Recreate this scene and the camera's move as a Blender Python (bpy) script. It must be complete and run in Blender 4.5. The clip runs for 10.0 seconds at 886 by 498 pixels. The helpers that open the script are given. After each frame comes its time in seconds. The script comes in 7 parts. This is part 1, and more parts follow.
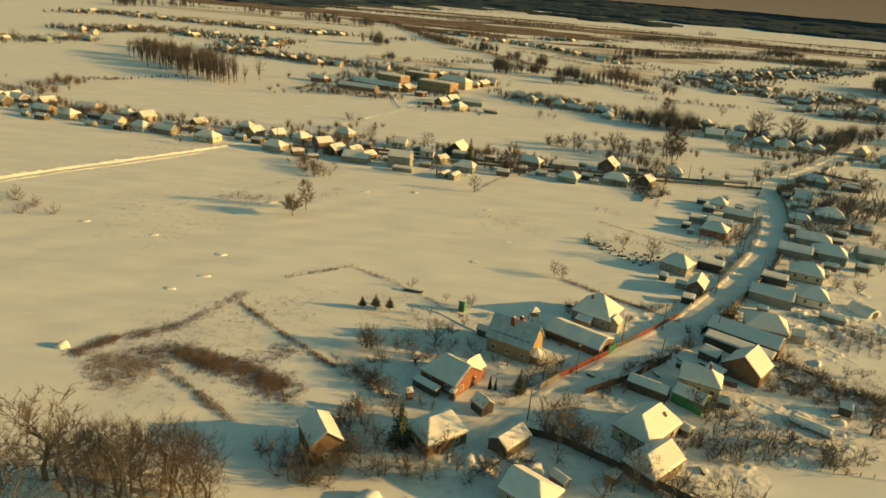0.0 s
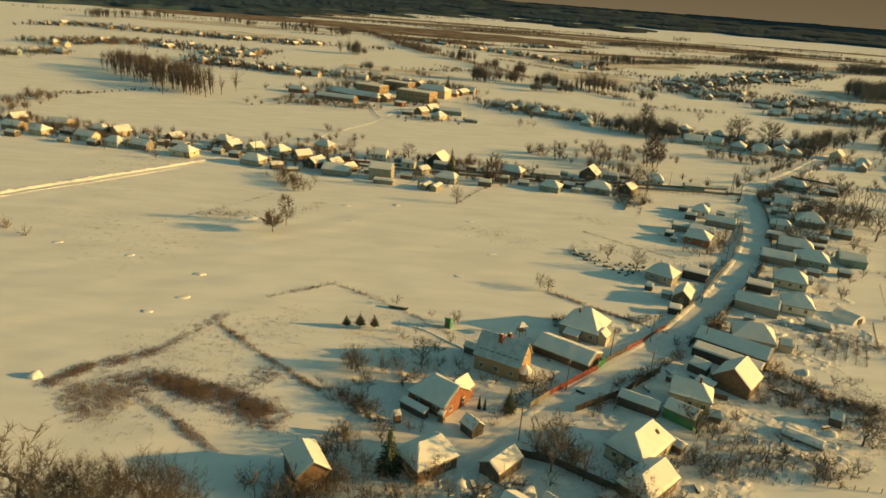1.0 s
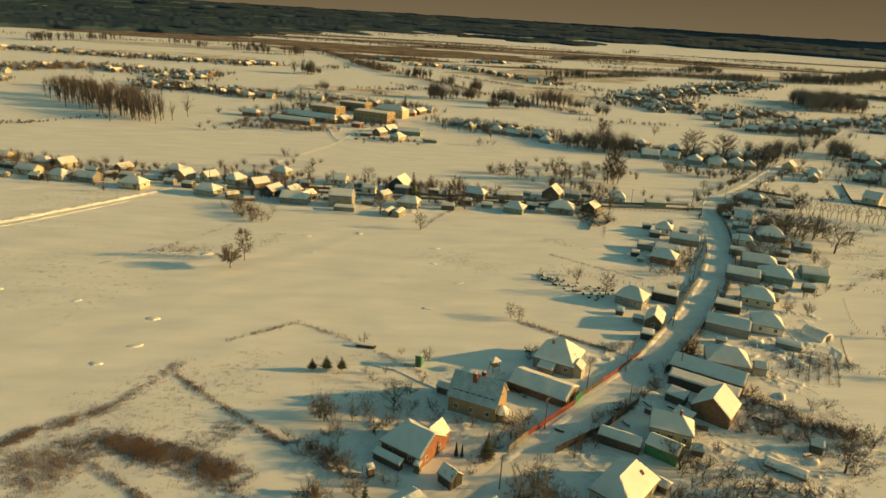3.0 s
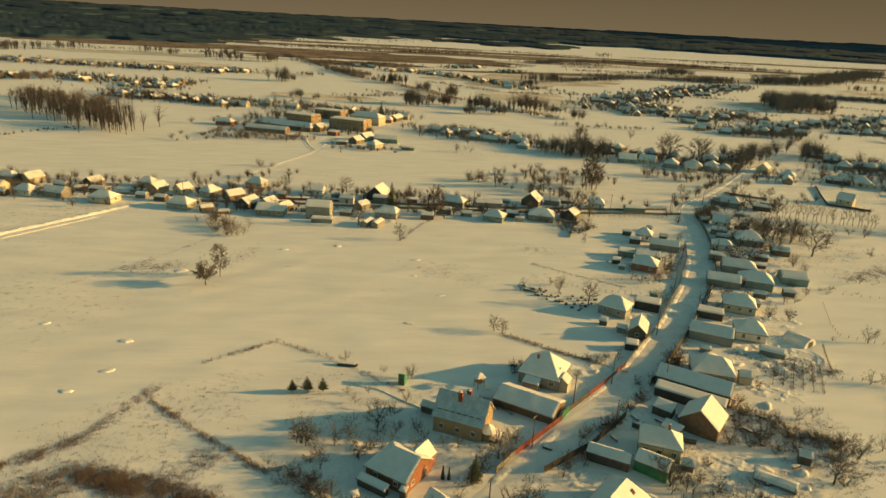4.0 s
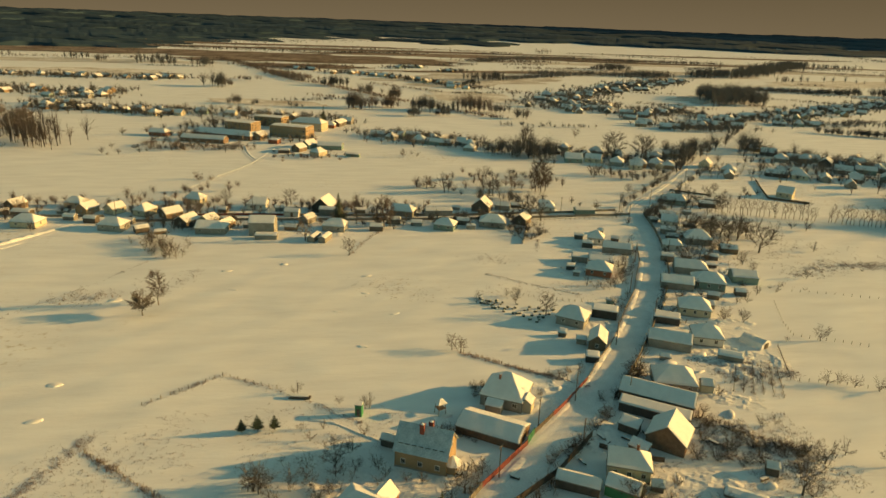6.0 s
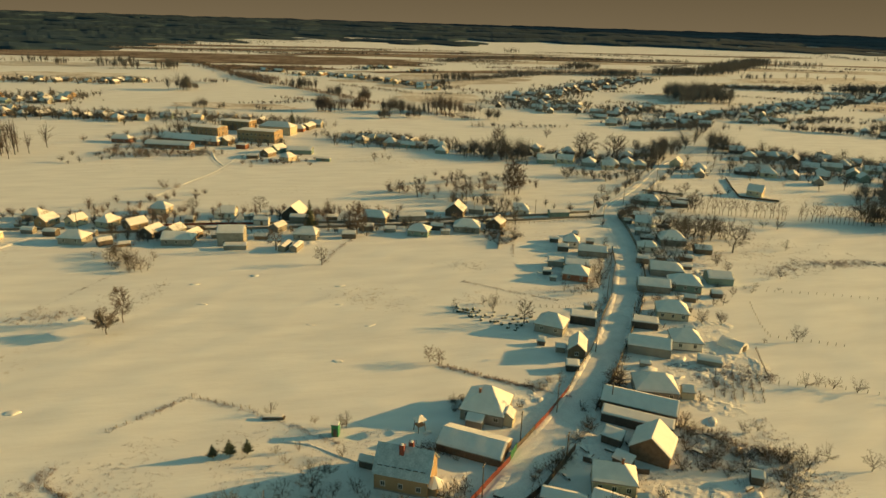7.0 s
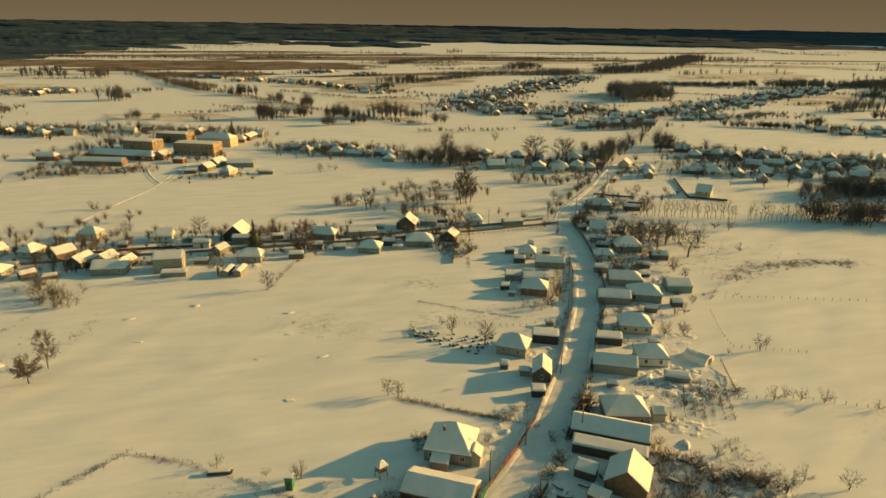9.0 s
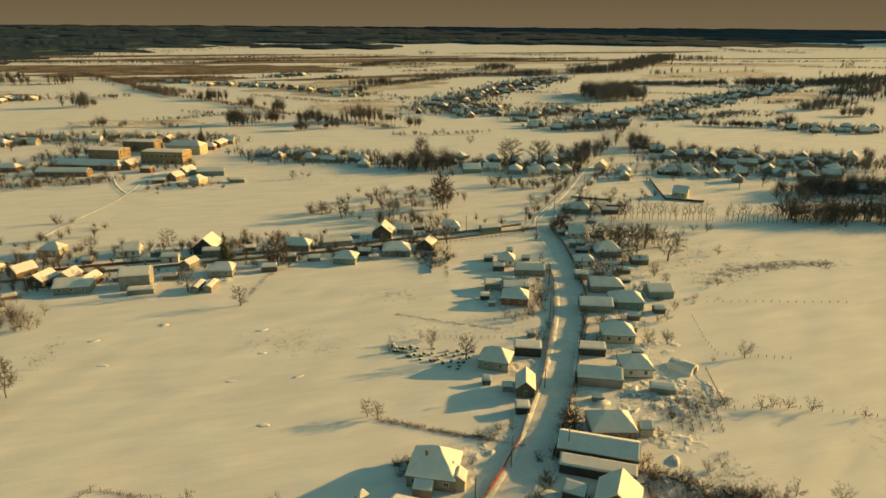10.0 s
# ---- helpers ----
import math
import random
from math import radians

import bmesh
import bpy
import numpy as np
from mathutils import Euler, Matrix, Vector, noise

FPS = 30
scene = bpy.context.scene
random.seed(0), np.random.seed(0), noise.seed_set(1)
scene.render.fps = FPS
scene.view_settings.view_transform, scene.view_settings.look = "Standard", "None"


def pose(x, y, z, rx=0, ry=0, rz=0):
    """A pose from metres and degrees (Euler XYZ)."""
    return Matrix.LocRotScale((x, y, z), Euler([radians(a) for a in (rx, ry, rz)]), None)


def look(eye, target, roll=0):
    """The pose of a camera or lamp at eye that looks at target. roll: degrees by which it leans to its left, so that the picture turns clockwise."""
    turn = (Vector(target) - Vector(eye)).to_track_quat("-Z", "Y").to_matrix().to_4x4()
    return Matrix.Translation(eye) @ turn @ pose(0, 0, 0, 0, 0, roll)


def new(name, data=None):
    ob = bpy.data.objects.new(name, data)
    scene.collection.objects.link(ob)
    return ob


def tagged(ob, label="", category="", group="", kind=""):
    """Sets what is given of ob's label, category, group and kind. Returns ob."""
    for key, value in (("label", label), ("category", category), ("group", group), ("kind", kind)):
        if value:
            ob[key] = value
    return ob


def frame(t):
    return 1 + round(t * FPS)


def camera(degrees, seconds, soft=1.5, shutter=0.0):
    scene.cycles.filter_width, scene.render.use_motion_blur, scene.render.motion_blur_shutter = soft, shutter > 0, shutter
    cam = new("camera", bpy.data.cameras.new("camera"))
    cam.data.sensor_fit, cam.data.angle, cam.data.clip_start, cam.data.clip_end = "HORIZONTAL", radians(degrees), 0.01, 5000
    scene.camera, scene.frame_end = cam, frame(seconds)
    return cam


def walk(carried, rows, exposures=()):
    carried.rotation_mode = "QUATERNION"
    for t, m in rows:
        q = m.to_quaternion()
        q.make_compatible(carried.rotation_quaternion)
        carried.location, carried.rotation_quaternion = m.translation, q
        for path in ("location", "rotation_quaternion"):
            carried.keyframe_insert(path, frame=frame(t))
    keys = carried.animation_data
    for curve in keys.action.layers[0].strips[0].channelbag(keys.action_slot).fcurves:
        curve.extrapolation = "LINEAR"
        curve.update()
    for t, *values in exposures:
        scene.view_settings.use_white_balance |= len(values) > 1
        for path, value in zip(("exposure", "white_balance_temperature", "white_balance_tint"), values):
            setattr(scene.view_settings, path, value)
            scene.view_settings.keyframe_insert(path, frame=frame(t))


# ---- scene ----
cam = camera(68.0, 10.0, soft=1.5)
PATH = [
    (0, (0.00, 0.00, 80.00), (-0.04, 92.98, 43.20), 4.86),
    (0.5, (-0.51, 1.63, 80.50), (0.88, 94.84, 44.31), 4.60),
    (1, (-1.06, 3.48, 81.17), (1.68, 96.87, 45.52), 4.34),
    (1.5, (-1.52, 5.26, 81.79), (2.65, 98.83, 46.76), 4.12),
    (2, (-1.95, 7.10, 82.48), (3.71, 100.81, 48.04), 3.92),
    (2.5, (-2.36, 9.00, 83.18), (4.73, 102.83, 49.32), 3.71),
    (4, (-3.27, 14.95, 85.39), (8.57, 108.77, 52.84), 3.06),
    (4.5, (-3.43, 17.11, 86.09), (10.23, 110.67, 53.54), 2.82),
    (5, (-3.44, 19.23, 86.69), (12.06, 112.52, 54.19), 2.57),
    (5.5, (-3.37, 21.42, 87.39), (14.11, 114.37, 54.91), 2.33),
    (7, (-3.05, 28.81, 89.45), (20.52, 120.43, 57.04), 1.75),
    (7.5, (-2.70, 31.58, 90.04), (22.75, 122.70, 57.67), 1.55),
    (8, (-2.17, 34.47, 90.68), (25.11, 125.09, 58.37), 1.33),
    (8.5, (-1.64, 37.48, 91.36), (27.46, 127.55, 59.09), 1.09),
    (9, (-1.08, 40.58, 92.10), (29.73, 130.10, 59.90), 0.86),
    (9.5, (-0.32, 43.81, 92.79), (32.13, 132.77, 60.64), 0.60),
    (10, (0.74, 47.03, 93.43), (34.91, 135.37, 61.38), 0.36),
]
walk(cam, [(t, look(eye, target, roll)) for t, eye, target, roll in PATH])

# ---- sun, sky and air ----
SUN_EL = radians(12.8)
TO_SUN = Vector((math.cos(SUN_EL) * math.cos(radians(-2.0)), math.cos(SUN_EL) * math.sin(radians(-2.0)), math.sin(SUN_EL)))
sun = new("sun", bpy.data.lights.new("sun", "SUN"))
sun.data.energy, sun.data.angle, sun.data.color = 5.0, radians(0.9), (1.0, 0.555, 0.148)
sun.matrix_world = look(TO_SUN * 500, (0, 0, 0))
world = bpy.data.worlds.new("winter_sky")
scene.world = world
world.use_nodes = True
wn = world.node_tree.nodes
sky = wn.new("ShaderNodeTexSky")
sky.sky_type, sky.sun_disc = "NISHITA", False
sky.sun_elevation, sky.sun_rotation = SUN_EL, radians(92.0)
sky.altitude, sky.air_density, sky.dust_density, sky.ozone_density = 150, 1.2, 1.5, 2.0
wn["Background"].inputs["Strength"].default_value = 0.084
air = wn.new("ShaderNodeMix")
air.data_type, air.blend_type = "RGBA", "MULTIPLY"
air.inputs["Factor"].default_value, air.inputs["B"].default_value = 1.0, (0.79, 0.98, 0.61, 1)
world.node_tree.links.new(sky.outputs["Color"], air.inputs["A"])
world.node_tree.links.new(air.outputs["Result"], wn["Background"].inputs["Color"])
scene.view_settings.exposure = 0.51


# ---- materials ----
def surface(name, low, high, scale=3.0, rough=0.8, bump=0.3, fine=25.0, metal=0.0, spread=0.15, coarse=0.25):
    """Two colours mixed by a coarse and a fine noise, a per-object shift and a fine relief."""
    m = bpy.data.materials.new(name)
    m.use_nodes = True
    n, link = m.node_tree.nodes, m.node_tree.links.new
    b = n["Principled BSDF"]
    at = n.new("ShaderNodeTexCoord")
    big, small = n.new("ShaderNodeTexNoise"), n.new("ShaderNodeTexNoise")
    big.inputs["Scale"].default_value, big.inputs["Detail"].default_value = scale * coarse, 4
    small.inputs["Scale"].default_value, small.inputs["Detail"].default_value = fine, 5
    link(at.outputs["Object"], big.inputs["Vector"])
    link(at.outputs["Object"], small.inputs["Vector"])
    add = n.new("ShaderNodeMath")
    add.operation = "ADD"
    half = n.new("ShaderNodeMath")
    half.operation, half.inputs[1].default_value = "MULTIPLY", 0.5
    link(big.outputs["Fac"], add.inputs[0])
    link(small.outputs["Fac"], add.inputs[1])
    link(add.outputs[0], half.inputs[0])
    ramp = n.new("ShaderNodeValToRGB")
    ramp.color_ramp.elements[0].position, ramp.color_ramp.elements[1].position = 0.36, 0.64
    ramp.color_ramp.elements[0].color, ramp.color_ramp.elements[1].color = (*low, 1), (*high, 1)
    link(half.outputs[0], ramp.inputs["Fac"])
    info = n.new("ShaderNodeObjectInfo")
    shift = n.new("ShaderNodeMapRange")
    shift.inputs["To Min"].default_value, shift.inputs["To Max"].default_value = 1 - spread, 1 + spread
    link(info.outputs["Random"], shift.inputs["Value"])
    hsv = n.new("ShaderNodeHueSaturation")
    link(shift.outputs["Result"], hsv.inputs["Value"])
    link(ramp.outputs["Color"], hsv.inputs["Color"])
    link(hsv.outputs["Color"], b.inputs["Base Color"])
    b.inputs["Roughness"].default_value, b.inputs["Metallic"].default_value = rough, metal
    if bump:
        relief = n.new("ShaderNodeBump")
        relief.inputs["Strength"].default_value, relief.inputs["Distance"].default_value = bump, 0.06
        link(half.outputs[0], relief.inputs["Height"])
        link(relief.outputs["Normal"], b.inputs["Normal"])
    return m


def field_snow():
    """Wind-packed snow: drift relief in long streaks, with thin stubble showing through here and there."""
    m = bpy.data.materials.new("field_snow")
    m.use_nodes = True
    n, link = m.node_tree.nodes, m.node_tree.links.new
    b = n["Principled BSDF"]
    at = n.new("ShaderNodeTexCoord")
    turn = n.new("ShaderNodeMapping")
    turn.inputs["Rotation"].default_value, turn.inputs["Scale"].default_value = (0, 0, radians(32)), (0.25, 1.0, 1.0)
    link(at.outputs["Object"], turn.inputs["Vector"])
    drift, fine, patch, straw = (n.new("ShaderNodeTexNoise") for _ in range(4))
    for node, scale, detail in ((drift, 0.16, 6), (fine, 1.3, 6), (patch, 0.012, 4), (straw, 0.45, 6)):
        node.inputs["Scale"].default_value, node.inputs["Detail"].default_value = scale, detail
    link(turn.outputs["Vector"], drift.inputs["Vector"])
    for node in (fine, patch, straw):
        link(at.outputs["Object"], node.inputs["Vector"])
    tone = n.new("ShaderNodeValToRGB")
    tone.color_ramp.elements[0].position, tone.color_ramp.elements[1].position = 0.30, 0.70
    tone.color_ramp.elements[0].color, tone.color_ramp.elements[1].color = (0.74, 0.75, 0.78, 1), (0.86, 0.87, 0.89, 1)
    link(drift.outputs["Fac"], tone.inputs["Fac"])
    gate, bits, both = n.new("ShaderNodeMapRange"), n.new("ShaderNodeMapRange"), n.new("ShaderNodeMath")
    gate.inputs["From Min"].default_value, gate.inputs["From Max"].default_value = 0.54, 0.68
    bits.inputs["From Min"].default_value, bits.inputs["From Max"].default_value = 0.56, 0.72
    link(patch.outputs["Fac"], gate.inputs["Value"])
    link(straw.outputs["Fac"], bits.inputs["Value"])
    both.operation = "MULTIPLY"
    link(gate.outputs["Result"], both.inputs[0])
    link(bits.outputs["Result"], both.inputs[1])
    mix = n.new("ShaderNodeMix")
    mix.data_type = "RGBA"
    mix.inputs["B"].default_value = (0.42, 0.36, 0.28, 1)
    link(both.outputs[0], mix.inputs["Factor"])
    link(tone.outputs["Color"], mix.inputs["A"])
    link(mix.outputs["Result"], b.inputs["Base Color"])
    b.inputs["Roughness"].default_value = 0.7
    first, second = n.new("ShaderNodeBump"), n.new("ShaderNodeBump")
    first.inputs["Strength"].default_value, first.inputs["Distance"].default_value = 0.8, 0.7
    second.inputs["Strength"].default_value, second.inputs["Distance"].default_value = 0.4, 0.06
    link(drift.outputs["Fac"], first.inputs["Height"])
    link(fine.outputs["Fac"], second.inputs["Height"])
    link(first.outputs["Normal"], second.inputs["Normal"])
    link(second.outputs["Normal"], b.inputs["Normal"])
    return m


SNOW_FIELD = field_snow()
SNOW = surface("roof_snow", (0.69, 0.70, 0.73), (0.80, 0.81, 0.83), 2.0, 0.65, 0.35, 6.0, spread=0.05)
SNOW_ROUGH = surface("ploughed_snow", (0.66, 0.67, 0.70), (0.86, 0.87, 0.89), 4.0, 0.75, 0.9, 5.0, spread=0.05)
ROAD_SNOW = surface("packed_road_snow", (0.64, 0.65, 0.68), (0.82, 0.83, 0.86), 1.0, 0.6, 0.9, 2.2, spread=0.0)
BARK = surface("bark", (0.080, 0.075, 0.075), (0.165, 0.148, 0.138), 3.0, 0.9, 0.2, 14.0, spread=0.3)
BARK_RED = surface("reddish_twigs", (0.080, 0.067, 0.064), (0.158, 0.126, 0.114), 3.0, 0.9, 0.2, 14.0, spread=0.25)
BARK_GREY = surface("grey_bark", (0.12, 0.102, 0.092), (0.22, 0.185, 0.165), 3.0, 0.9, 0.2, 14.0, spread=0.25)
NEEDLE = surface("needles", (0.022, 0.036, 0.026), (0.055, 0.078, 0.052), 3.0, 0.85, 0.2, 10.0, spread=0.2)
WEED = surface("dry_weeds", (0.115, 0.096, 0.102), (0.25, 0.205, 0.20), 0.6, 0.9, 0.0, 8.0)
STRAW = surface("pale_straw", (0.30, 0.23, 0.14), (0.48, 0.38, 0.24), 0.6, 0.9, 0.0, 8.0)
WOOD_DARK = surface("weathered_dark_wood", (0.066, 0.056, 0.050), (0.135, 0.115, 0.10), 3.0, 0.85, 0.4, 12.0)
WOOD = surface("weathered_wood", (0.13, 0.095, 0.065), (0.24, 0.18, 0.13), 3.0, 0.85, 0.4, 12.0)
WOOD_GREY = surface("grey_wood", (0.16, 0.15, 0.135), (0.28, 0.26, 0.235), 3.0, 0.85, 0.4, 12.0)
RED_PAINT = surface("red_painted_metal", (0.17, 0.04, 0.032), (0.25, 0.07, 0.05), 2.0, 0.5, 0.15, 8.0)
RED_DARK = surface("dark_red_boards", (0.16, 0.04, 0.03), (0.26, 0.07, 0.05), 2.0, 0.7, 0.3, 10.0)
GREEN_PAINT = surface("green_paint", (0.02, 0.15, 0.07), (0.05, 0.26, 0.12), 2.0, 0.5, 0.15, 8.0)
TEAL_PAINT = surface("teal_paint", (0.13, 0.21, 0.20), (0.21, 0.30, 0.285), 2.0, 0.6, 0.15, 8.0)
YELLOW = surface("yellow_render", (0.29, 0.205, 0.12), (0.41, 0.295, 0.18), 1.5, 0.85, 0.25, 14.0, spread=0.05)
CREAM = surface("cream_render", (0.46, 0.40, 0.30), (0.60, 0.54, 0.42), 1.5, 0.85, 0.25, 14.0)
GREY = surface("grey_render", (0.20, 0.195, 0.185), (0.34, 0.33, 0.31), 1.5, 0.85, 0.25, 14.0)
WHITE = surface("limewash", (0.55, 0.54, 0.51), (0.72, 0.71, 0.68), 1.5, 0.85, 0.25, 14.0)
BRICK = surface("red_brick", (0.20, 0.075, 0.045), (0.33, 0.14, 0.085), 4.0, 0.85, 0.5, 18.0)
TAN = surface("tan_brick", (0.25, 0.18, 0.11), (0.36, 0.26, 0.165), 4.0, 0.85, 0.5, 18.0)
BROWN_BRICK = surface("brown_brick", (0.12, 0.075, 0.05), (0.22, 0.14, 0.095), 4.0, 0.85, 0.5, 18.0)
SLATE = surface("asbestos_slate", (0.16, 0.155, 0.15), (0.28, 0.27, 0.26), 3.0, 0.8, 0.3, 12.0)
# Blue metal under thin snow; the slope's teal shade is in the colour too.
THIN_METAL = surface("shaded_blue_metal_under_thin_snow", (0.27, 0.35, 0.42), (0.50, 0.57, 0.63), 2.4, 0.5, 0.25, 3.0)
DARK = surface("dark_boarding", (0.038, 0.036, 0.036), (0.075, 0.070, 0.066), 3.0, 0.8, 0.3, 12.0)
FRAME_WHITE = surface("white_frame_paint", (0.62, 0.61, 0.58), (0.74, 0.73, 0.70), 2.0, 0.6, 0.1, 10.0)
RUST = surface("rusty_iron", (0.14, 0.07, 0.04), (0.26, 0.14, 0.08), 3.0, 0.7, 0.3, 14.0)
# Frosty twigs for far trees; distance haze is mixed into these base colours.
TWIG_RED = surface("hazed_frosty_reddish_twigs", (0.120, 0.104, 0.102), (0.225, 0.185, 0.172), 0.3, 0.95, 0.0, 2.0, spread=0.25)
TWIG_FAR = surface("hazed_frosty_far_twigs", (0.082, 0.086, 0.094), (0.170, 0.164, 0.166), 0.3, 0.95, 0.0, 2.0, spread=0.25)
# Thin stubble, with the hazy darkening of the far plain in its colour.
HAZED_STUBBLE = surface("hazed_stubble_under_thin_snow", (0.36, 0.31, 0.26), (0.78, 0.77, 0.77), 0.10, 0.95, 0.0, 0.16)
# Forest base colour is lifted and blued to include distance haze.
FOREST = surface("hazed_far_forest", (0.024, 0.044, 0.068), (0.036, 0.062, 0.090), 0.02, 0.95, 0.0, 0.05)
MARSH = surface("brown_marsh", (0.085, 0.055, 0.045), (0.36, 0.29, 0.24), 0.08, 0.95, 0.0, 0.09)
for m_ in (FOREST, MARSH, TWIG_FAR, TWIG_RED, BARK, BARK_RED, BARK_GREY, HAZED_STUBBLE):
    m_.node_tree.nodes["Principled BSDF"].inputs["Specular IOR Level"].default_value = 0.08
GLASS = bpy.data.materials.new("window_glass")
GLASS.use_nodes = True
for key, value in (("Base Color", (0.02, 0.025, 0.03, 1)), ("Roughness", 0.08), ("IOR", 1.5)):
    GLASS.node_tree.nodes["Principled BSDF"].inputs[key].default_value = value
# Self-lit backdrop colour: haze painted as a gradient, paler near the horizon.
HAZE = bpy.data.materials.new("horizon_haze_glow")
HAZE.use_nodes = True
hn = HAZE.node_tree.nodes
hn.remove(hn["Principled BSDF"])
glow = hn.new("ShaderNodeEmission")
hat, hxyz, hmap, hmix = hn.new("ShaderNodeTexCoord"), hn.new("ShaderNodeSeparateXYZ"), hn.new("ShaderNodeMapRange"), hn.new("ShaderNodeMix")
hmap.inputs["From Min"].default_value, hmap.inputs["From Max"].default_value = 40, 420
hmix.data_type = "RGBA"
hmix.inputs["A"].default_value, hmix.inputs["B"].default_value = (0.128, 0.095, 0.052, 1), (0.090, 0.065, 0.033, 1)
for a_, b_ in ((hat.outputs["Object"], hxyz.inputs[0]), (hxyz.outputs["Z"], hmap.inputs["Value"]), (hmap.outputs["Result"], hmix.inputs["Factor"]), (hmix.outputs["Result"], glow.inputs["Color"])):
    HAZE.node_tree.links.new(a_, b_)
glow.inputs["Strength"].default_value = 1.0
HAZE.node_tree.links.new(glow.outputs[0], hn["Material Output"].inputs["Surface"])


# ---- small builders ----
def link_mesh(name, mesh, material, parent=None, label=""):
    ob = new(name, mesh)
    if material and not mesh.materials:
        mesh.materials.append(material)
    if parent:
        ob.parent = parent
    if label:
        ob["label"] = label
    return ob


def part(name, bm, material, parent=None, label=""):
    mesh = bpy.data.meshes.new(name)
    bm.to_mesh(mesh)
    bm.free()
    return link_mesh(name, mesh, material, parent, label)


def raw(name, verts, faces, smooth=False):
    mesh = bpy.data.meshes.new(name)
    mesh.from_pydata([tuple(v) for v in verts], [], [tuple(f) for f in faces])
    if smooth:
        mesh.polygons.foreach_set("use_smooth", [True] * len(mesh.polygons))
    mesh.update()
    return mesh


def box(bm, x0, x1, y0, y1, z0, z1, bevel=0.0):
    r = bmesh.ops.create_cube(bm, size=1.0, matrix=Matrix.LocRotScale(((x0 + x1) / 2, (y0 + y1) / 2, (z0 + z1) / 2), None, (abs(x1 - x0), abs(y1 - y0), abs(z1 - z0))))
    if bevel:
        edges = list({e for v in r["verts"] for e in v.link_edges})
        bmesh.ops.bevel(bm, geom=edges, offset=bevel, segments=1, affect="EDGES")


def boxed(*rows, bevel=0.0):
    bm = bmesh.new()
    for r in rows:
        box(bm, *r, bevel=bevel)
    return bm


def thing(name, x, y, rot, label, category, group="", z=0.0):
    ob = new(name)
    ob.matrix_world = pose(x, y, z, 0, 0, rot)
    ob.empty_display_size = 0.5
    return tagged(ob, label, category, group)


MESHES = {}


def shared(key, make):
    if key not in MESHES:
        MESHES[key] = make()
    return MESHES[key]


def value_noise(x, y, seed=0):
    """Smooth random field in numpy, about -1 to 1, one cell a unit."""
    xi, yi = np.floor(x).astype(np.int64), np.floor(y).astype(np.int64)
    fx, fy = x - xi, y - yi
    fx, fy = fx * fx * (3 - 2 * fx), fy * fy * (3 - 2 * fy)

    def rnd(a, b):
        h = (a * 374761393 + b * 668265263 + seed * 974711) & 0x7FFFFFFF
        h = ((h ^ (h >> 13)) * 1274126177) & 0x7FFFFFFF
        return ((h ^ (h >> 16)) & 0xFFFF) / 32767.5 - 1

    return (rnd(xi, yi) * (1 - fx) + rnd(xi + 1, yi) * fx) * (1 - fy) + (rnd(xi, yi + 1) * (1 - fx) + rnd(xi + 1, yi + 1) * fx) * fy


# ---- the ground ----
def ground_z(x, y):
    x, y = np.asarray(x, float), np.asarray(y, float)
    r = np.hypot(x, y - 20)
    far = np.clip((r - 2600) / 2200, 0, 1)
    rise = 78 * far * far * (3 - 2 * far)
    near = np.clip(1 - r / 900, 0, 1)
    c, s = math.cos(0.55), math.sin(0.55)
    u, v = c * x + s * y, -s * x + c * y
    wave = 0.16 * value_noise(u / 22, v / 7, 3) + 0.07 * value_noise(u / 7, v / 2.6, 5) + 0.22 * value_noise(x / 45, y / 45, 8)
    return rise + near * wave


def lines(a, b, step, far):
    inside = list(np.arange(a, b + step / 2, step))
    d, low, high = step, a, b
    out_low, out_high = [], []
    while high < far:
        d *= 1.17
        high += d
        out_high.append(high)
    d = step
    while low > -far:
        d *= 1.17
        low -= d
        out_low.append(low)
    return np.array(out_low[::-1] + inside + out_high)


def make_ground():
    xs, ys = lines(-270, 330, 2.2, 4800), lines(60, 420, 2.2, 4800)
    gx, gy = np.meshgrid(xs, ys)
    gz = ground_z(gx, gy)
    verts = np.stack([gx.ravel(), gy.ravel(), gz.ravel()], 1)
    nx, ny = len(xs), len(ys)
    i = np.arange(nx * ny).reshape(ny, nx)
    faces = np.stack([i[:-1, :-1].ravel(), i[:-1, 1:].ravel(), i[1:, 1:].ravel(), i[1:, :-1].ravel()], 1)
    mesh = bpy.data.meshes.new("ground")
    mesh.from_pydata(verts.tolist(), [], faces.tolist())
    mesh.polygons.foreach_set("use_smooth", [True] * len(mesh.polygons))
    mesh.update()
    return tagged(link_mesh("ground", mesh, SNOW_FIELD), "wide flat farmland under wind-packed snow", "ground", kind="structure")


make_ground()


def gz(x, y):
    return float(ground_z(x, y))


def smooth_line(points, step=3.0):
    """A rounded line through the points, at even steps."""
    p = [Vector((*a, 0)) for a in points]
    p = [p[0] * 2 - p[1]] + p + [p[-1] * 2 - p[-2]]
    out = []
    for k in range(1, len(p) - 2):
        n = max(2, int((p[k + 1] - p[k]).length / step))
        for j in range(n):
            t = j / n
            out.append(0.5 * (2 * p[k] + (p[k + 1] - p[k - 1]) * t + (2 * p[k - 1] - 5 * p[k] + 4 * p[k + 1] - p[k + 2]) * t * t + (3 * p[k] - p[k - 1] - 3 * p[k + 1] + p[k + 2]) * t ** 3))
    out.append(p[-2])
    return [(v.x, v.y) for v in out]


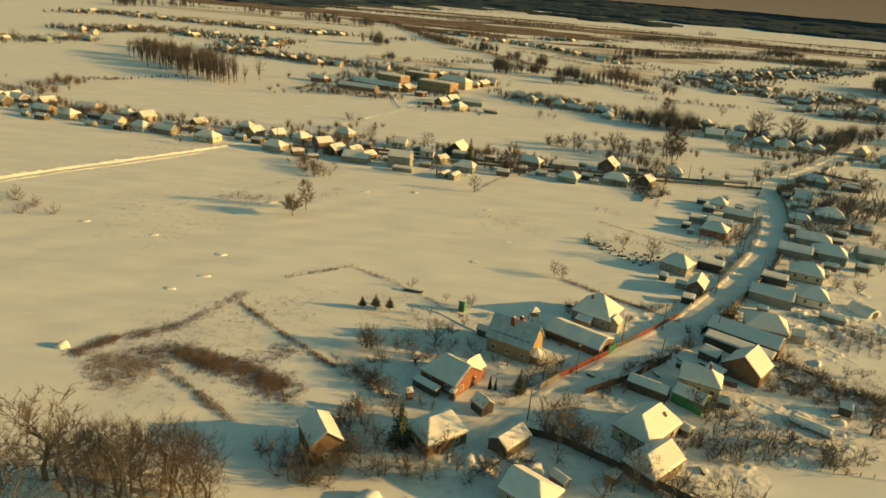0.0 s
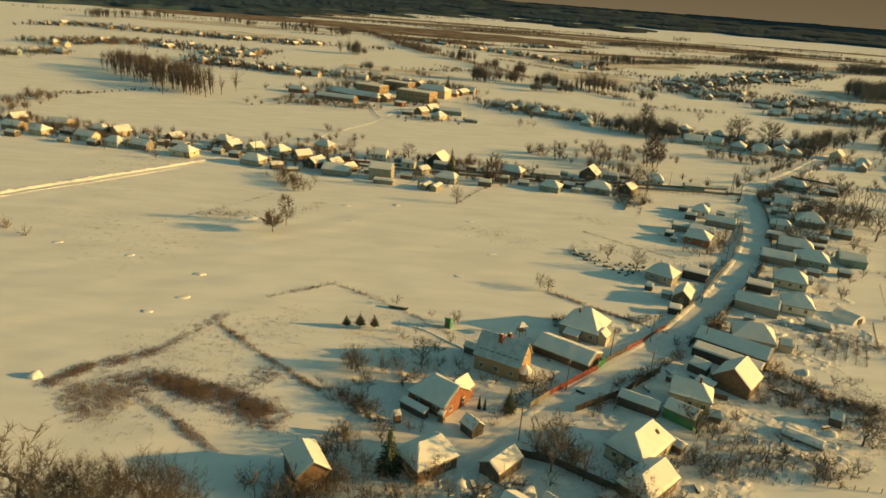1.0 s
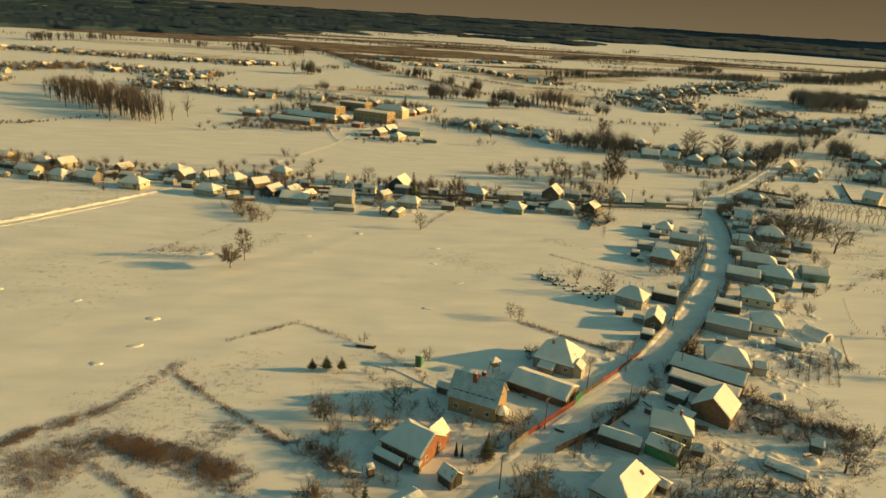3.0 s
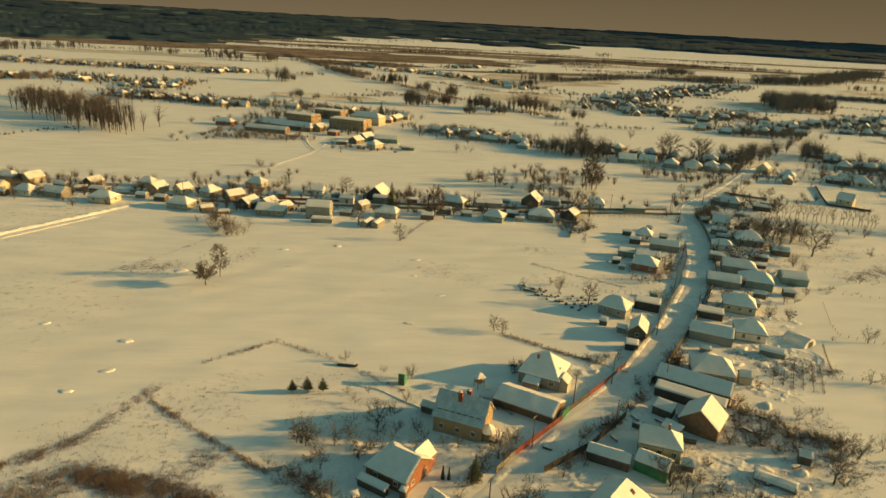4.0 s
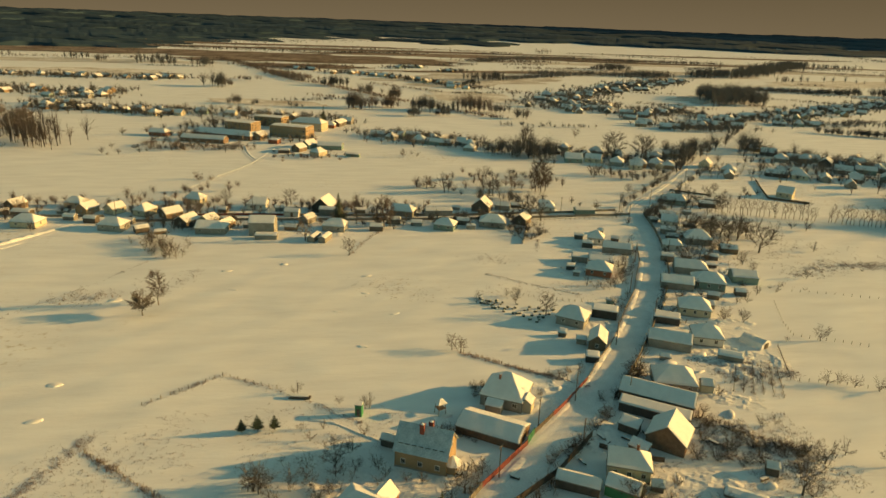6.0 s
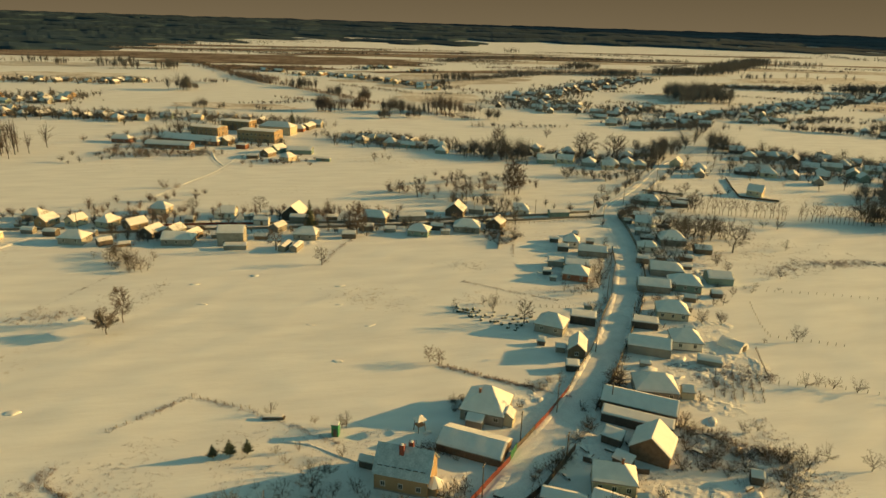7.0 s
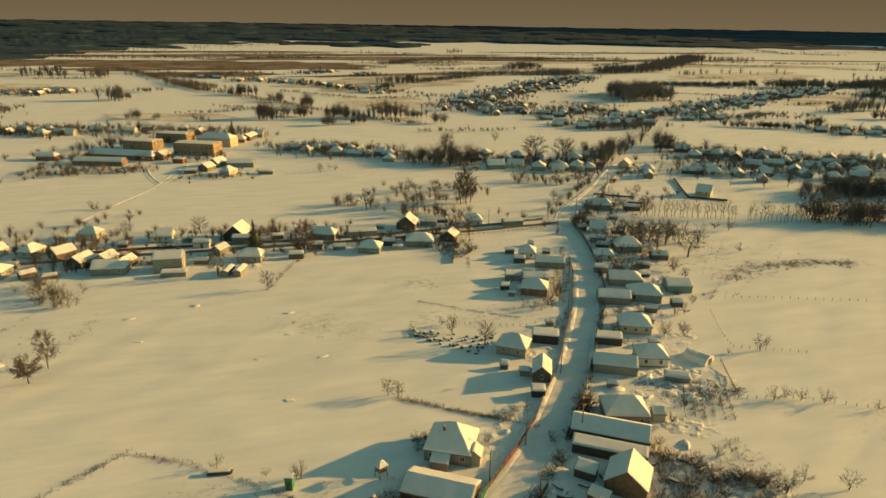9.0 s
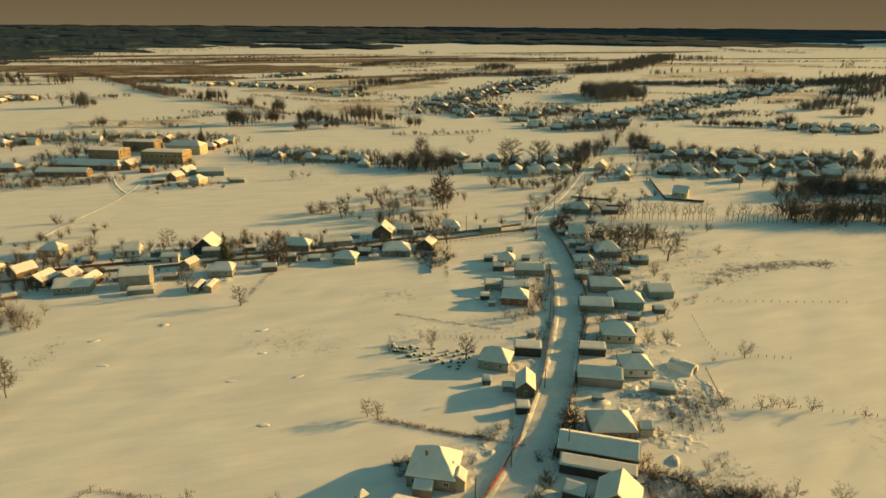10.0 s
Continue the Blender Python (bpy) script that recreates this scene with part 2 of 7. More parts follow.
def strip(name, points, width, lift, material, label, category, across=9, ruts=0.05, ragged=0.5, seed=1, kind="structure", step=3.0):
    """A lane laid on the ground, with ruts, a worn uneven edge and a little relief."""
    line = smooth_line(points, step)
    verts, faces = [], []
    for k, (x, y) in enumerate(line):
        a, b = line[max(0, k - 1)], line[min(len(line) - 1, k + 1)]
        d = Vector((b[0] - a[0], b[1] - a[1], 0)).normalized()
        n = Vector((-d.y, d.x, 0))
        w = width / 2
        wl = w + ragged * float(value_noise(np.array(k * 0.45), np.array(seed * 7.3), seed))
        wr = w + ragged * float(value_noise(np.array(k * 0.45), np.array(seed * 3.1 + 40), seed))
        for j in range(across + 1):
            u = j / across * 2 - 1
            s = u * (wl if u > 0 else wr)
            px, py = x + n.x * s, y + n.y * s
            edge = max(0.0, abs(u) - 0.8) / 0.2
            rut = -ruts * math.exp(-((abs(u) - 0.4) / 0.14) ** 2)
            z = gz(px, py) + lift * (1 - edge) + rut + 0.03 * float(value_noise(np.array(px / 1.3), np.array(py / 1.3), 9)) - 0.05 * edge
            verts.append((px, py, z))
    m = across + 1
    for k in range(len(line) - 1):
        for j in range(across):
            faces.append((k * m + j, k * m + j + 1, (k + 1) * m + j + 1, (k + 1) * m + j))
    # seen from above, so the winding goes the other way
    faces = [f[::-1] for f in faces]
    return tagged(link_mesh(name, raw(name, verts, faces, True), material), label, category, kind=kind)


MAIN = [(8, 101), (19, 112.5), (27.8, 121.9), (38.8, 133.5), (50.4, 143.5), (63.3, 155.9), (77.6, 173.0), (91.2, 189.5), (107.0, 211), (123.6, 237.3), (137, 263.5), (149, 295), (156, 321), (177, 343), (207, 372), (240, 409), (276, 446), (327, 490), (376, 550), (460, 640)]
CROSS = [(157, 322), (125, 319.7), (97, 319.8), (67, 319.4), (47, 320.2), (21, 321.8), (-6, 324.3), (-34, 327.5), (-62, 328), (-93, 328.0), (-127, 330), (-168, 341.9), (-217, 355.4), (-258, 369), (-330, 395)]
TRACK = [(-230, 150), (-195, 200), (-168, 233), (-143, 267.5), (-112, 308.5), (-90, 340), (-71, 370), (-57, 406), (-38, 449), (-23, 508), (-3, 541), (20, 588), (60, 640)]
LOOP = [(-36, 450), (-46, 485), (-51, 521), (-58, 534)]
BACK = [(20, 588), (82, 528), (131, 482), (175, 470), (209, 452), (242, 436), (276, 440)]
CANAL = [(158, 322), (176, 326), (243, 299.7), (315, 265), (420, 214)]
strip("road", MAIN, 8.4, 0.07, ROAD_SNOW, "village street of packed rutted snow", "road", 13, 0.06, 0.7, 2)
strip("cross_street", CROSS, 5.0, 0.07, ROAD_SNOW, "narrow side street of packed snow", "road", 9, 0.05, 0.4, 3, step=4)
strip("field_track", TRACK, 3.6, 0.10, ROAD_SNOW, "rutted snow track across the open field", "track", 9, 0.10, 0.4, 4, step=4)
strip("loop_track", LOOP, 3.0, 0.10, ROAD_SNOW, "short curving track to the school yard", "track", 7, 0.10, 0.3, 5)
strip("back_street", BACK, 5.0, 0.07, ROAD_SNOW, "snow-covered back street of the village", "road", 7, 0.05, 0.4, 6, step=5)
strip("canal_path", CANAL, 4.0, 0.06, ROAD_SNOW, "snowy path along a frozen ditch", "track", 7, 0.05, 0.5, 7, step=5)


def bank(points, height, width, label, seed, name="snow_bank", material=None):
    """A ploughed ridge of lumpy snow."""
    line, m = smooth_line(points, 0.7), 8
    verts, faces = [], []
    for k, (x, y) in enumerate(line):
        a, b = line[max(0, k - 1)], line[min(len(line) - 1, k + 1)]
        d = Vector((b[0] - a[0], b[1] - a[1], 0)).normalized()
        n = Vector((-d.y, d.x, 0))
        t = k / max(1, len(line) - 1)
        end = min(1, 6 * t, 6 * (1 - t))
        h = height * end * (0.8 + 0.3 * float(value_noise(np.array(k * 0.35), np.array(seed * 1.7), seed)))
        for j in range(m + 1):
            u = j / m * 2 - 1
            px, py = x + n.x * u * width / 2, y + n.y * u * width / 2
            lump = 0.22 * height * float(value_noise(np.array(px * 1.6), np.array(py * 1.6), seed + 5))
            verts.append((px, py, gz(px, py) - 0.06 + max(0, h * (1 - u * u) ** 0.8 + lump * (1 - abs(u)) * end)))
    for k in range(len(line) - 1):
        for j in range(m):
            q = k * (m + 1) + j
            faces.append((q + m + 1, q + m + 2, q + 1, q))
    return tagged(link_mesh(name, raw(name, verts, faces, False), material or SNOW_ROUGH), label, "snow bank", "snow banks beside the street")


# ---- buildings ----
def roof_height(u, v, a, b, rise, hips, mono):
    """Height of the roof above its eaves at (u, v); the ridge runs along u."""
    if mono:
        return rise * (v + b) / (2 * b)
    h = rise * (1 - abs(v) / b)
    if hips[0]:
        h = min(h, rise * (u + a) / hips[0])
    if hips[1]:
        h = min(h, rise * (a - u) / hips[1])
    return max(0.0, h)


def cuts(half, hip0, hip1, step):
    marks = [-half, half] + ([-half + hip0] if hip0 else []) + ([half - hip1] if hip1 else [])
    marks = sorted(set(round(m, 3) for m in marks))
    out = [marks[0]]
    for p, q in zip(marks, marks[1:]):
        n = max(1, round((q - p) / step))
        out += [p + (q - p) * k / n for k in range(1, n + 1)]
    return out


def shell(a, b, rise, hips, mono, under, over, step, rough, seed):
    """A closed sheet on the roof from `under` to `over` above its plane; rough: unevenness of its top and edge."""
    us = cuts(a, hips[0], hips[1], step)
    n = max(1, round(b / step))
    vs = [b * k / n for k in range(-n, n + 1)]
    rows, cols = len(us), len(vs)
    top, bottom = [], []
    for u in us:
        for v in vs:
            h = roof_height(u, v, a, b, rise, hips, mono)
            edge = min(a - abs(u), b - abs(v))
            k = 1.0 if not rough else min(1.0, 0.55 + edge / 0.8)
            wob = rough * float(value_noise(np.array(u * 0.45 + seed * 9.1), np.array(v * 0.45), seed)) if rough else 0
            uu, vv = u, v
            if rough and edge < 1e-6:
                pull = 0.10 + 0.9 * rough * float(value_noise(np.array(u * 1.1 + seed), np.array(v * 1.1), seed + 3))
                uu, vv = u * (1 - pull / a), v * (1 - pull / b)
            top.append((uu, vv, h + over * k + wob))
            bottom.append((uu, vv, h + under))
    verts = top + bottom
    o = rows * cols
    at = lambda i, j: i * cols + j  # noqa: E731
    faces = []
    for i in range(rows - 1):
        for j in range(cols - 1):
            q = (at(i, j), at(i + 1, j), at(i + 1, j + 1), at(i, j + 1))
            um, vm = (us[i] + us[i + 1]) / 2, (vs[j] + vs[j + 1]) / 2
            if um * vm > 0:
                faces += [(q[0], q[1], q[2]), (q[0], q[2], q[3])]
            else:
                faces += [(q[0], q[1], q[3]), (q[1], q[2], q[3])]
            faces.append((o + q[3], o + q[2], o + q[1], o + q[0]))
    for i in range(rows - 1):
        faces.append((at(i, 0), o + at(i, 0), o + at(i + 1, 0), at(i + 1, 0)))
        faces.append((at(i + 1, cols - 1), o + at(i + 1, cols - 1), o + at(i, cols - 1), at(i, cols - 1)))
    for j in range(cols - 1):
        faces.append((at(0, j + 1), o + at(0, j + 1), o + at(0, j), at(0, j)))
        faces.append((at(rows - 1, j), o + at(rows - 1, j), o + at(rows - 1, j + 1), at(rows - 1, j + 1)))
    return verts, faces


def wall_mesh(a, b, eave, rise, hips, mono, a2, b2):
    """Outer walls, raised into gables where the roof has no hip. a2, b2: half sizes of the roof."""
    bm = bmesh.new()

    def high(u, v):
        return eave + max(0, roof_height(u, v, a2, b2, rise, hips, mono)) - 0.12

    ring = []
    for side in range(4):
        n = 6
        for k in range(n):
            t = k / n * 2 - 1
            ring.append([(t * a, -b), (a, t * b), (-t * a, b), (-a, -t * b)][side])
    low = [bm.verts.new((u, v, -0.4)) for u, v in ring]
    up = [bm.verts.new((u, v, high(u, v))) for u, v in ring]
    for k in range(len(ring)):
        j = (k + 1) % len(ring)
        bm.faces.new((low[k], low[j], up[j], up[k]))
    bm.faces.new(low[::-1])
    return bm


def window_part(parent, u, v, z, w, h, turn, sill=True):
    """A frame with a dark pane behind its bars, standing a little proud of the wall."""
    def frame_mesh():
        e = 0.09
        us, zs = [-w / 2, -w / 2 + e, -0.035, 0.035, w / 2 - e, w / 2], [-h / 2, -h / 2 + e, h / 2 - e, h / 2]
        verts = [(u_, y_, z_) for y_ in (-0.05, 0.05) for z_ in zs for u_ in us]
        at = lambda y_, j, i: y_ * 24 + j * 6 + i  # noqa: E731
        solid = {(i, j) for i in range(5) for j in range(3) if j != 1 or i in (0, 2, 4)}
        faces = []
        for i, j in solid:
            faces.append((at(0, j, i), at(0, j, i + 1), at(0, j + 1, i + 1), at(0, j + 1, i)))
            faces.append((at(1, j + 1, i), at(1, j + 1, i + 1), at(1, j, i + 1), at(1, j, i)))
            if (i - 1, j) not in solid:
                faces.append((at(0, j + 1, i), at(1, j + 1, i), at(1, j, i), at(0, j, i)))
            if (i + 1, j) not in solid:
                faces.append((at(0, j, i + 1), at(1, j, i + 1), at(1, j + 1, i + 1), at(0, j + 1, i + 1)))
            if (i, j - 1) not in solid:
                faces.append((at(0, j, i), at(1, j, i), at(1, j, i + 1), at(0, j, i + 1)))
            if (i, j + 1) not in solid:
                faces.append((at(0, j + 1, i + 1), at(1, j + 1, i + 1), at(1, j + 1, i), at(0, j + 1, i)))
        return raw("window", verts, faces)

    def pane_mesh():
        bm = boxed((-w / 2 + 0.08, w / 2 - 0.08, -0.012, 0.012, -h / 2 + 0.08, h / 2 - 0.08))
        mesh = bpy.data.meshes.new("pane")
        bm.to_mesh(mesh)
        bm.free()
        return mesh

    ob = link_mesh("window", shared(("w", w, h), frame_mesh), FRAME_WHITE, parent)
    ob.matrix_local = pose(u, v, z, 0, 0, turn)
    link_mesh("pane", shared(("p", w, h), pane_mesh), GLASS, ob, "dark window glass")
    return ob


def spots(n, half):
    return [half * (2 * (k + 0.5) / n - 1) for k in range(n)]


def chimney_part(parent, u, v, z, h=1.3, s=0.5, mat=None):
    bm = boxed((u - s / 2, u + s / 2, v - s / 2, v + s / 2, z - 0.9, z + h), (u - s / 2 - 0.07, u + s / 2 + 0.07, v - s / 2 - 0.07, v + s / 2 + 0.07, z + h - 0.22, z + h - 0.08), bevel=0.015)
    ob = part("chimney", bm, mat or BRICK, parent, "brick chimney stack")
    cap = bmesh.new()
    bmesh.ops.create_icosphere(cap, subdivisions=1, radius=1, matrix=pose(u, v, z + h) @ Matrix.Diagonal((s * 0.55, s * 0.55, 0.16, 1)))
    part("snow_cap", cap, SNOW, ob, "cap of snow")


HOUSES = [0]


def house(x, y, rot, length, width, wall, label, eave=2.7, rise=2.4, hips=(0, 0), mono=False, roof=None, snow=0.26, front=2, back=0, left=1, right=1,
          chimney=None, step=0.55, name="house", category="house", group="houses along the street", door="", over=0.4, cover=True, wsize=(1.0, 1.25), plinth=True):
    """One building: walls, plinth, roof sheet, snow on it, windows, a door and a chimney."""
    HOUSES[0] += 1
    seed = HOUSES[0]
    ob = thing(name, x, y, rot, label, category, group, gz(x, y))
    a2, b2 = length / 2, width / 2
    a, b = a2 - over, b2 - over
    part("wall", wall_mesh(a, b, eave, rise, hips, mono, a2, b2), wall, ob)
    verts, faces = shell(a2, b2, rise, hips, mono, -0.14, 0.0, max(step, 0.8), 0, seed)
    lid = link_mesh("roof", raw("roof", [(u, v, z + eave) for u, v, z in verts], faces), roof or SLATE, ob)
    if cover:
        verts, faces = shell(a2, b2, rise, hips, mono, 0.004, snow, step, 0.035, seed)
        mesh = raw("snow_cover", [(u, v, z + eave) for u, v, z in verts], faces)
        link_mesh("snow_cover", mesh, SNOW, lid, "thick snow lying on the roof")
    if plinth:
        part("plinth", boxed((-a - 0.06, a + 0.06, -b - 0.06, b + 0.06, -0.5, 0.35), bevel=0.02), GREY, ob, "grey stone plinth")
    w, h = wsize
    zc = min(eave - 0.25 - h / 2, 1.75)
    for n, side in ((front, 0), (back, 1), (left, 2), (right, 3)):
        for s in spots(n, a if side < 2 else b) if n else ():
            u, v, turn = ((s, -b - 0.045, 0), (s, b + 0.045, 180), (-a - 0.045, -s, -90), (a + 0.045, s, 90))[side]
            window_part(ob, u, v, zc, w, h, turn)
    if door:
        u, v, turn = {"front": (a * 0.1, -b - 0.03, 0), "right": (a + 0.03, b * 0.05, 90), "left": (-a - 0.03, 0, -90)}[door]
        d = part("door", boxed((-0.48, 0.48, -0.04, 0.04, 0, 2.0), (-0.58, -0.48, -0.06, 0.06, 0, 2.1), (0.48, 0.58, -0.06, 0.06, 0, 2.1), (-0.48, 0.48, -0.06, 0.06, 2.0, 2.1)), WOOD, ob, "boarded wooden door")
        d.matrix_local = pose(u, v, 0.05, 0, 0, turn)
    if chimney:
        u, v = chimney[0] * a2, chimney[1] * b2
        chimney_part(ob, u, v, eave + roof_height(u, v, a2, b2, rise, hips, mono))
    return ob


def shed(x, y, rot, length, width, wall, label, eave=2.2, rise=0.9, **more):
    for key, value in (("front", 0), ("left", 0), ("right", 0), ("name", "shed"), ("category", "shed"), ("group", "sheds in the yards"), ("plinth", False), ("over", 0.25)):
        more.setdefault(key, value)
    return house(x, y, rot, length, width, wall, label, eave, rise, **more)


# ---- fences and poles ----
def fence(points, height, mat, label, kind="board", bay=2.5, name="fence", group="fences"):
    """Posts with boarded panels (board), rails alone (rail) or posts alone (post), following the ground."""
    legs = []
    for p, q in zip(points, points[1:]):
        legs.append((Vector((*p, 0)), Vector((*q, 0))))
    x0, y0 = points[0]
    ob = thing(name, x0, y0, 0, label, "fence", group, gz(x0, y0))
    rnd = random.Random(int(x0 * 13 + y0 * 7))
    inv = ob.matrix_world.inverted()
    for p, q in legs:
        n = max(1, round((q - p).length / bay))
        d = (q - p) / n
        ang = math.degrees(math.atan2(d.y, d.x))
        for k in range(n + 1):
            s = p + d * k
            post = link_mesh("post", shared(("post", height, mat.name), lambda: boxed_mesh("post", (-0.06, 0.06, -0.06, 0.06, -0.4, height + 0.12))), mat, ob)
            post.matrix_local = inv @ pose(s.x, s.y, gz(s.x, s.y), rnd.uniform(-3, 3), rnd.uniform(-3, 3), ang)
            if k == n or kind == "post":
                continue
            c = s + d / 2
            ln = round(d.length, 1)
            if kind == "board":
                mesh = shared(("panel", ln, height, mat.name), lambda: panel_mesh(ln, height))
            else:
                mesh = shared(("rail", ln, height, mat.name), lambda: boxed_mesh("rail", (-ln / 2, ln / 2, -0.03, 0.03, height * 0.72, height * 0.84)))
            pan = link_mesh("panel" if kind == "board" else "rail", mesh, mat, ob)
            pan.matrix_local = inv @ pose(c.x, c.y, gz(c.x, c.y) + rnd.uniform(-0.04, 0.04), 0, 0, ang)
    return ob


def boxed_mesh(name, *rows):
    mesh = bpy.data.meshes.new(name)
    bm = boxed(*rows)
    bm.to_mesh(mesh)
    bm.free()
    return mesh


def panel_mesh(ln, height):
    """One boarded panel: boards side by side, stepping in depth and height, joined at their edges."""
    rnd, n = random.Random(5), max(3, int(ln / 0.28))
    verts, faces, m = [], [], 0
    for k in range(n):
        d, top = (0.018 if k % 2 else -0.012), height + rnd.uniform(-0.06, 0.05)
        for x in (-ln / 2 + ln * k / n, -ln / 2 + ln * (k + 1) / n):
            verts += [(x, d - 0.02, 0.04), (x, d - 0.02, top), (x, d + 0.02, top), (x, d + 0.02, 0.04)]
    for k in range(2 * n - 1):
        b = 4 * k
        for j in range(4):
            q = (j + 1) % 4
            faces.append((b + j, b + 4 + j, b + 4 + q, b + q))
    faces += [(0, 1, 2, 3), tuple(8 * n - 4 + i for i in (3, 2, 1, 0))]
    return raw("panel", verts, faces)


def tube(points, radii, sides=6, verts=None, faces=None):
    verts, faces = ([] if verts is None else verts), ([] if faces is None else faces)
    base = len(verts)
    for k, p in enumerate(points):
        p = Vector(p)
        d = (Vector(points[min(k + 1, len(points) - 1)]) - Vector(points[max(k - 1, 0)])).normalized()
        s = d.orthogonal().normalized()
        t = d.cross(s)
        for j in range(sides):
            ang = 2 * math.pi * j / sides
            verts.append(p + radii[k] * (math.cos(ang) * s + math.sin(ang) * t))
    for k in range(len(points) - 1):
        for j in range(sides):
            a, b = base + k * sides + j, base + k * sides + (j + 1) % sides
            faces.append((a, b, b + sides, a + sides))
    return verts, faces


def utility_pole(x, y, height=8.5, rot=45, brace=False):
    ob = thing("utility_pole", x, y, rot, "weathered wooden power pole with a crossarm beside the street", "pole", "power poles", gz(x, y))
    v, f = tube([(0, 0, -0.6), (0, 0, height * 0.5), (0, 0, height)], [0.15, 0.13, 0.10], 8)
    f.append(tuple(range(len(v) - 8, len(v))))
    link_mesh("pole", raw("pole", v, f), WOOD_DARK, ob)
    part("crossarm", boxed((-0.85, 0.85, -0.05, 0.05, height - 0.5, height - 0.36), bevel=0.01), WOOD_DARK, ob)
    for u in (-0.75, -0.3, 0.3, 0.75):
        v, f = tube([(u, 0, height - 0.36), (u, 0, height - 0.28), (u, 0, height - 0.18)], [0.03, 0.06, 0.04], 6)
        link_mesh("insulator", raw("insulator", v, f), FRAME_WHITE, ob, "white ceramic insulator")
    if brace:
        v, f = tube([(1.6, 0, -0.4), (0.1, 0, height * 0.8)], [0.12, 0.09], 6)
        link_mesh("brace", raw("brace", v, f), WOOD_DARK, ob)
    return ob


# ---- trees ----
KINDS = {
    "fruit": dict(mid=5.6, rx=5.0, rz=4.0, fork=(0.10, 0.34), limbs=12, subs=8, twigs=8, fine=0.034, lead=0.5, bough=0.30),
    "shade": dict(mid=5.9, rx=4.0, rz=4.2, fork=(0.14, 0.60), limbs=14, subs=9, twigs=9, fine=0.035, lead=0.75, bough=0.28),
    "grove": dict(mid=6.0, rx=3.1, rz=4.1, fork=(0.12, 0.76), limbs=20, subs=9, twigs=10, fine=0.014, lead=0.85, bough=0.34),
    "tall": dict(mid=5.9, rx=2.3, rz=4.2, fork=(0.14, 0.80), limbs=16, subs=8, twigs=9, fine=0.028, lead=0.9, bough=0.25),
    "birch": dict(mid=5.8, rx=2.5, rz=4.2, fork=(0.14, 0.85), limbs=28, subs=10, twigs=12, fine=0.025, lead=0.92, bough=0.20),
    "column": dict(mid=5.6, rx=2.6, rz=4.5, fork=(0.06, 0.80), limbs=20, subs=9, twigs=10, fine=0.032, lead=0.9, bough=0.20),
    "bush": dict(mid=4.6, rx=5.6, rz=5.2, fork=(0.0, 0.06), limbs=14, subs=8, twigs=10, fine=0.042, lead=0.1, bough=0.35),
    "lone": dict(mid=6.5, rx=5.6, rz=3.4, fork=(0.26, 0.46), limbs=26, subs=14, twigs=16, fine=0.056, lead=0.5, bough=0.30),
    "slim": dict(mid=6.0, rx=1.7, rz=3.9, fork=(0.20, 0.80), limbs=12, subs=5, twigs=6, fine=0.034, lead=0.9, bough=0.25),
    "light": dict(mid=5.5, rx=4.6, rz=4.5, fork=(0.06, 0.50), limbs=9, subs=6, twigs=7, fine=0.046, lead=0.6, bough=0.30),
    "high": dict(mid=5.4, rx=2.7, rz=4.6, fork=(0.08, 0.78), limbs=9, subs=5, twigs=5, fine=0.050, lead=0.9, bough=0.25),
    "scrub": dict(mid=4.6, rx=6.2, rz=5.2, fork=(0.0, 0.05), limbs=10, subs=6, twigs=7, fine=0.054, lead=0.1, bough=0.35),
}
TREE_WORDS = {"fruit": "bare leafless fruit tree standing in snow", "shade": "bare broad-crowned tree with fine twigs", "grove": "tall bare tree of the grove with brown twigs", "tall": "tall slender leafless tree", "birch": "tall pale birch with hanging twigs",
              "column": "narrow upright bare poplar", "bush": "leafless tangled bush of many stems", "lone": "dense round-crowned bare tree alone in the field", "slim": "young thin leafless tree in a row"}


def open_snow(x, y):
    """The two smooth, unplanted stretches of the gardens east of the street."""
    return ((x - 77.5) / 8.5) ** 2 + ((y - 125) / 5.5) ** 2 < 1 or ((x - 67) / 13) ** 2 + ((y - 98.5) / 4.5) ** 2 < 1


def near_road(x, y, d):
    """Is (x, y) closer than d to the middle of the village street?"""
    for p, q in zip(MAIN, MAIN[1:]):
        u, w = q[0] - p[0], q[1] - p[1]
        t = max(0, min(1, ((x - p[0]) * u + (y - p[1]) * w) / (u * u + w * w)))
        if math.hypot(x - p[0] - t * u, y - p[1] - t * w) < d:
            return True
    return False


def spike(v, f, p, q, r):
    """A thin tapering twig with three sides."""
    d = (q - p).normalized()
    s = d.orthogonal().normalized() * r
    t = d.cross(s)
    b = len(v)
    v += [p + s, p - 0.5 * s + 0.87 * t, p - 0.5 * s - 0.87 * t, q]
    f += [(b, b + 1, b + 3), (b + 1, b + 2, b + 3), (b + 2, b, b + 3)]


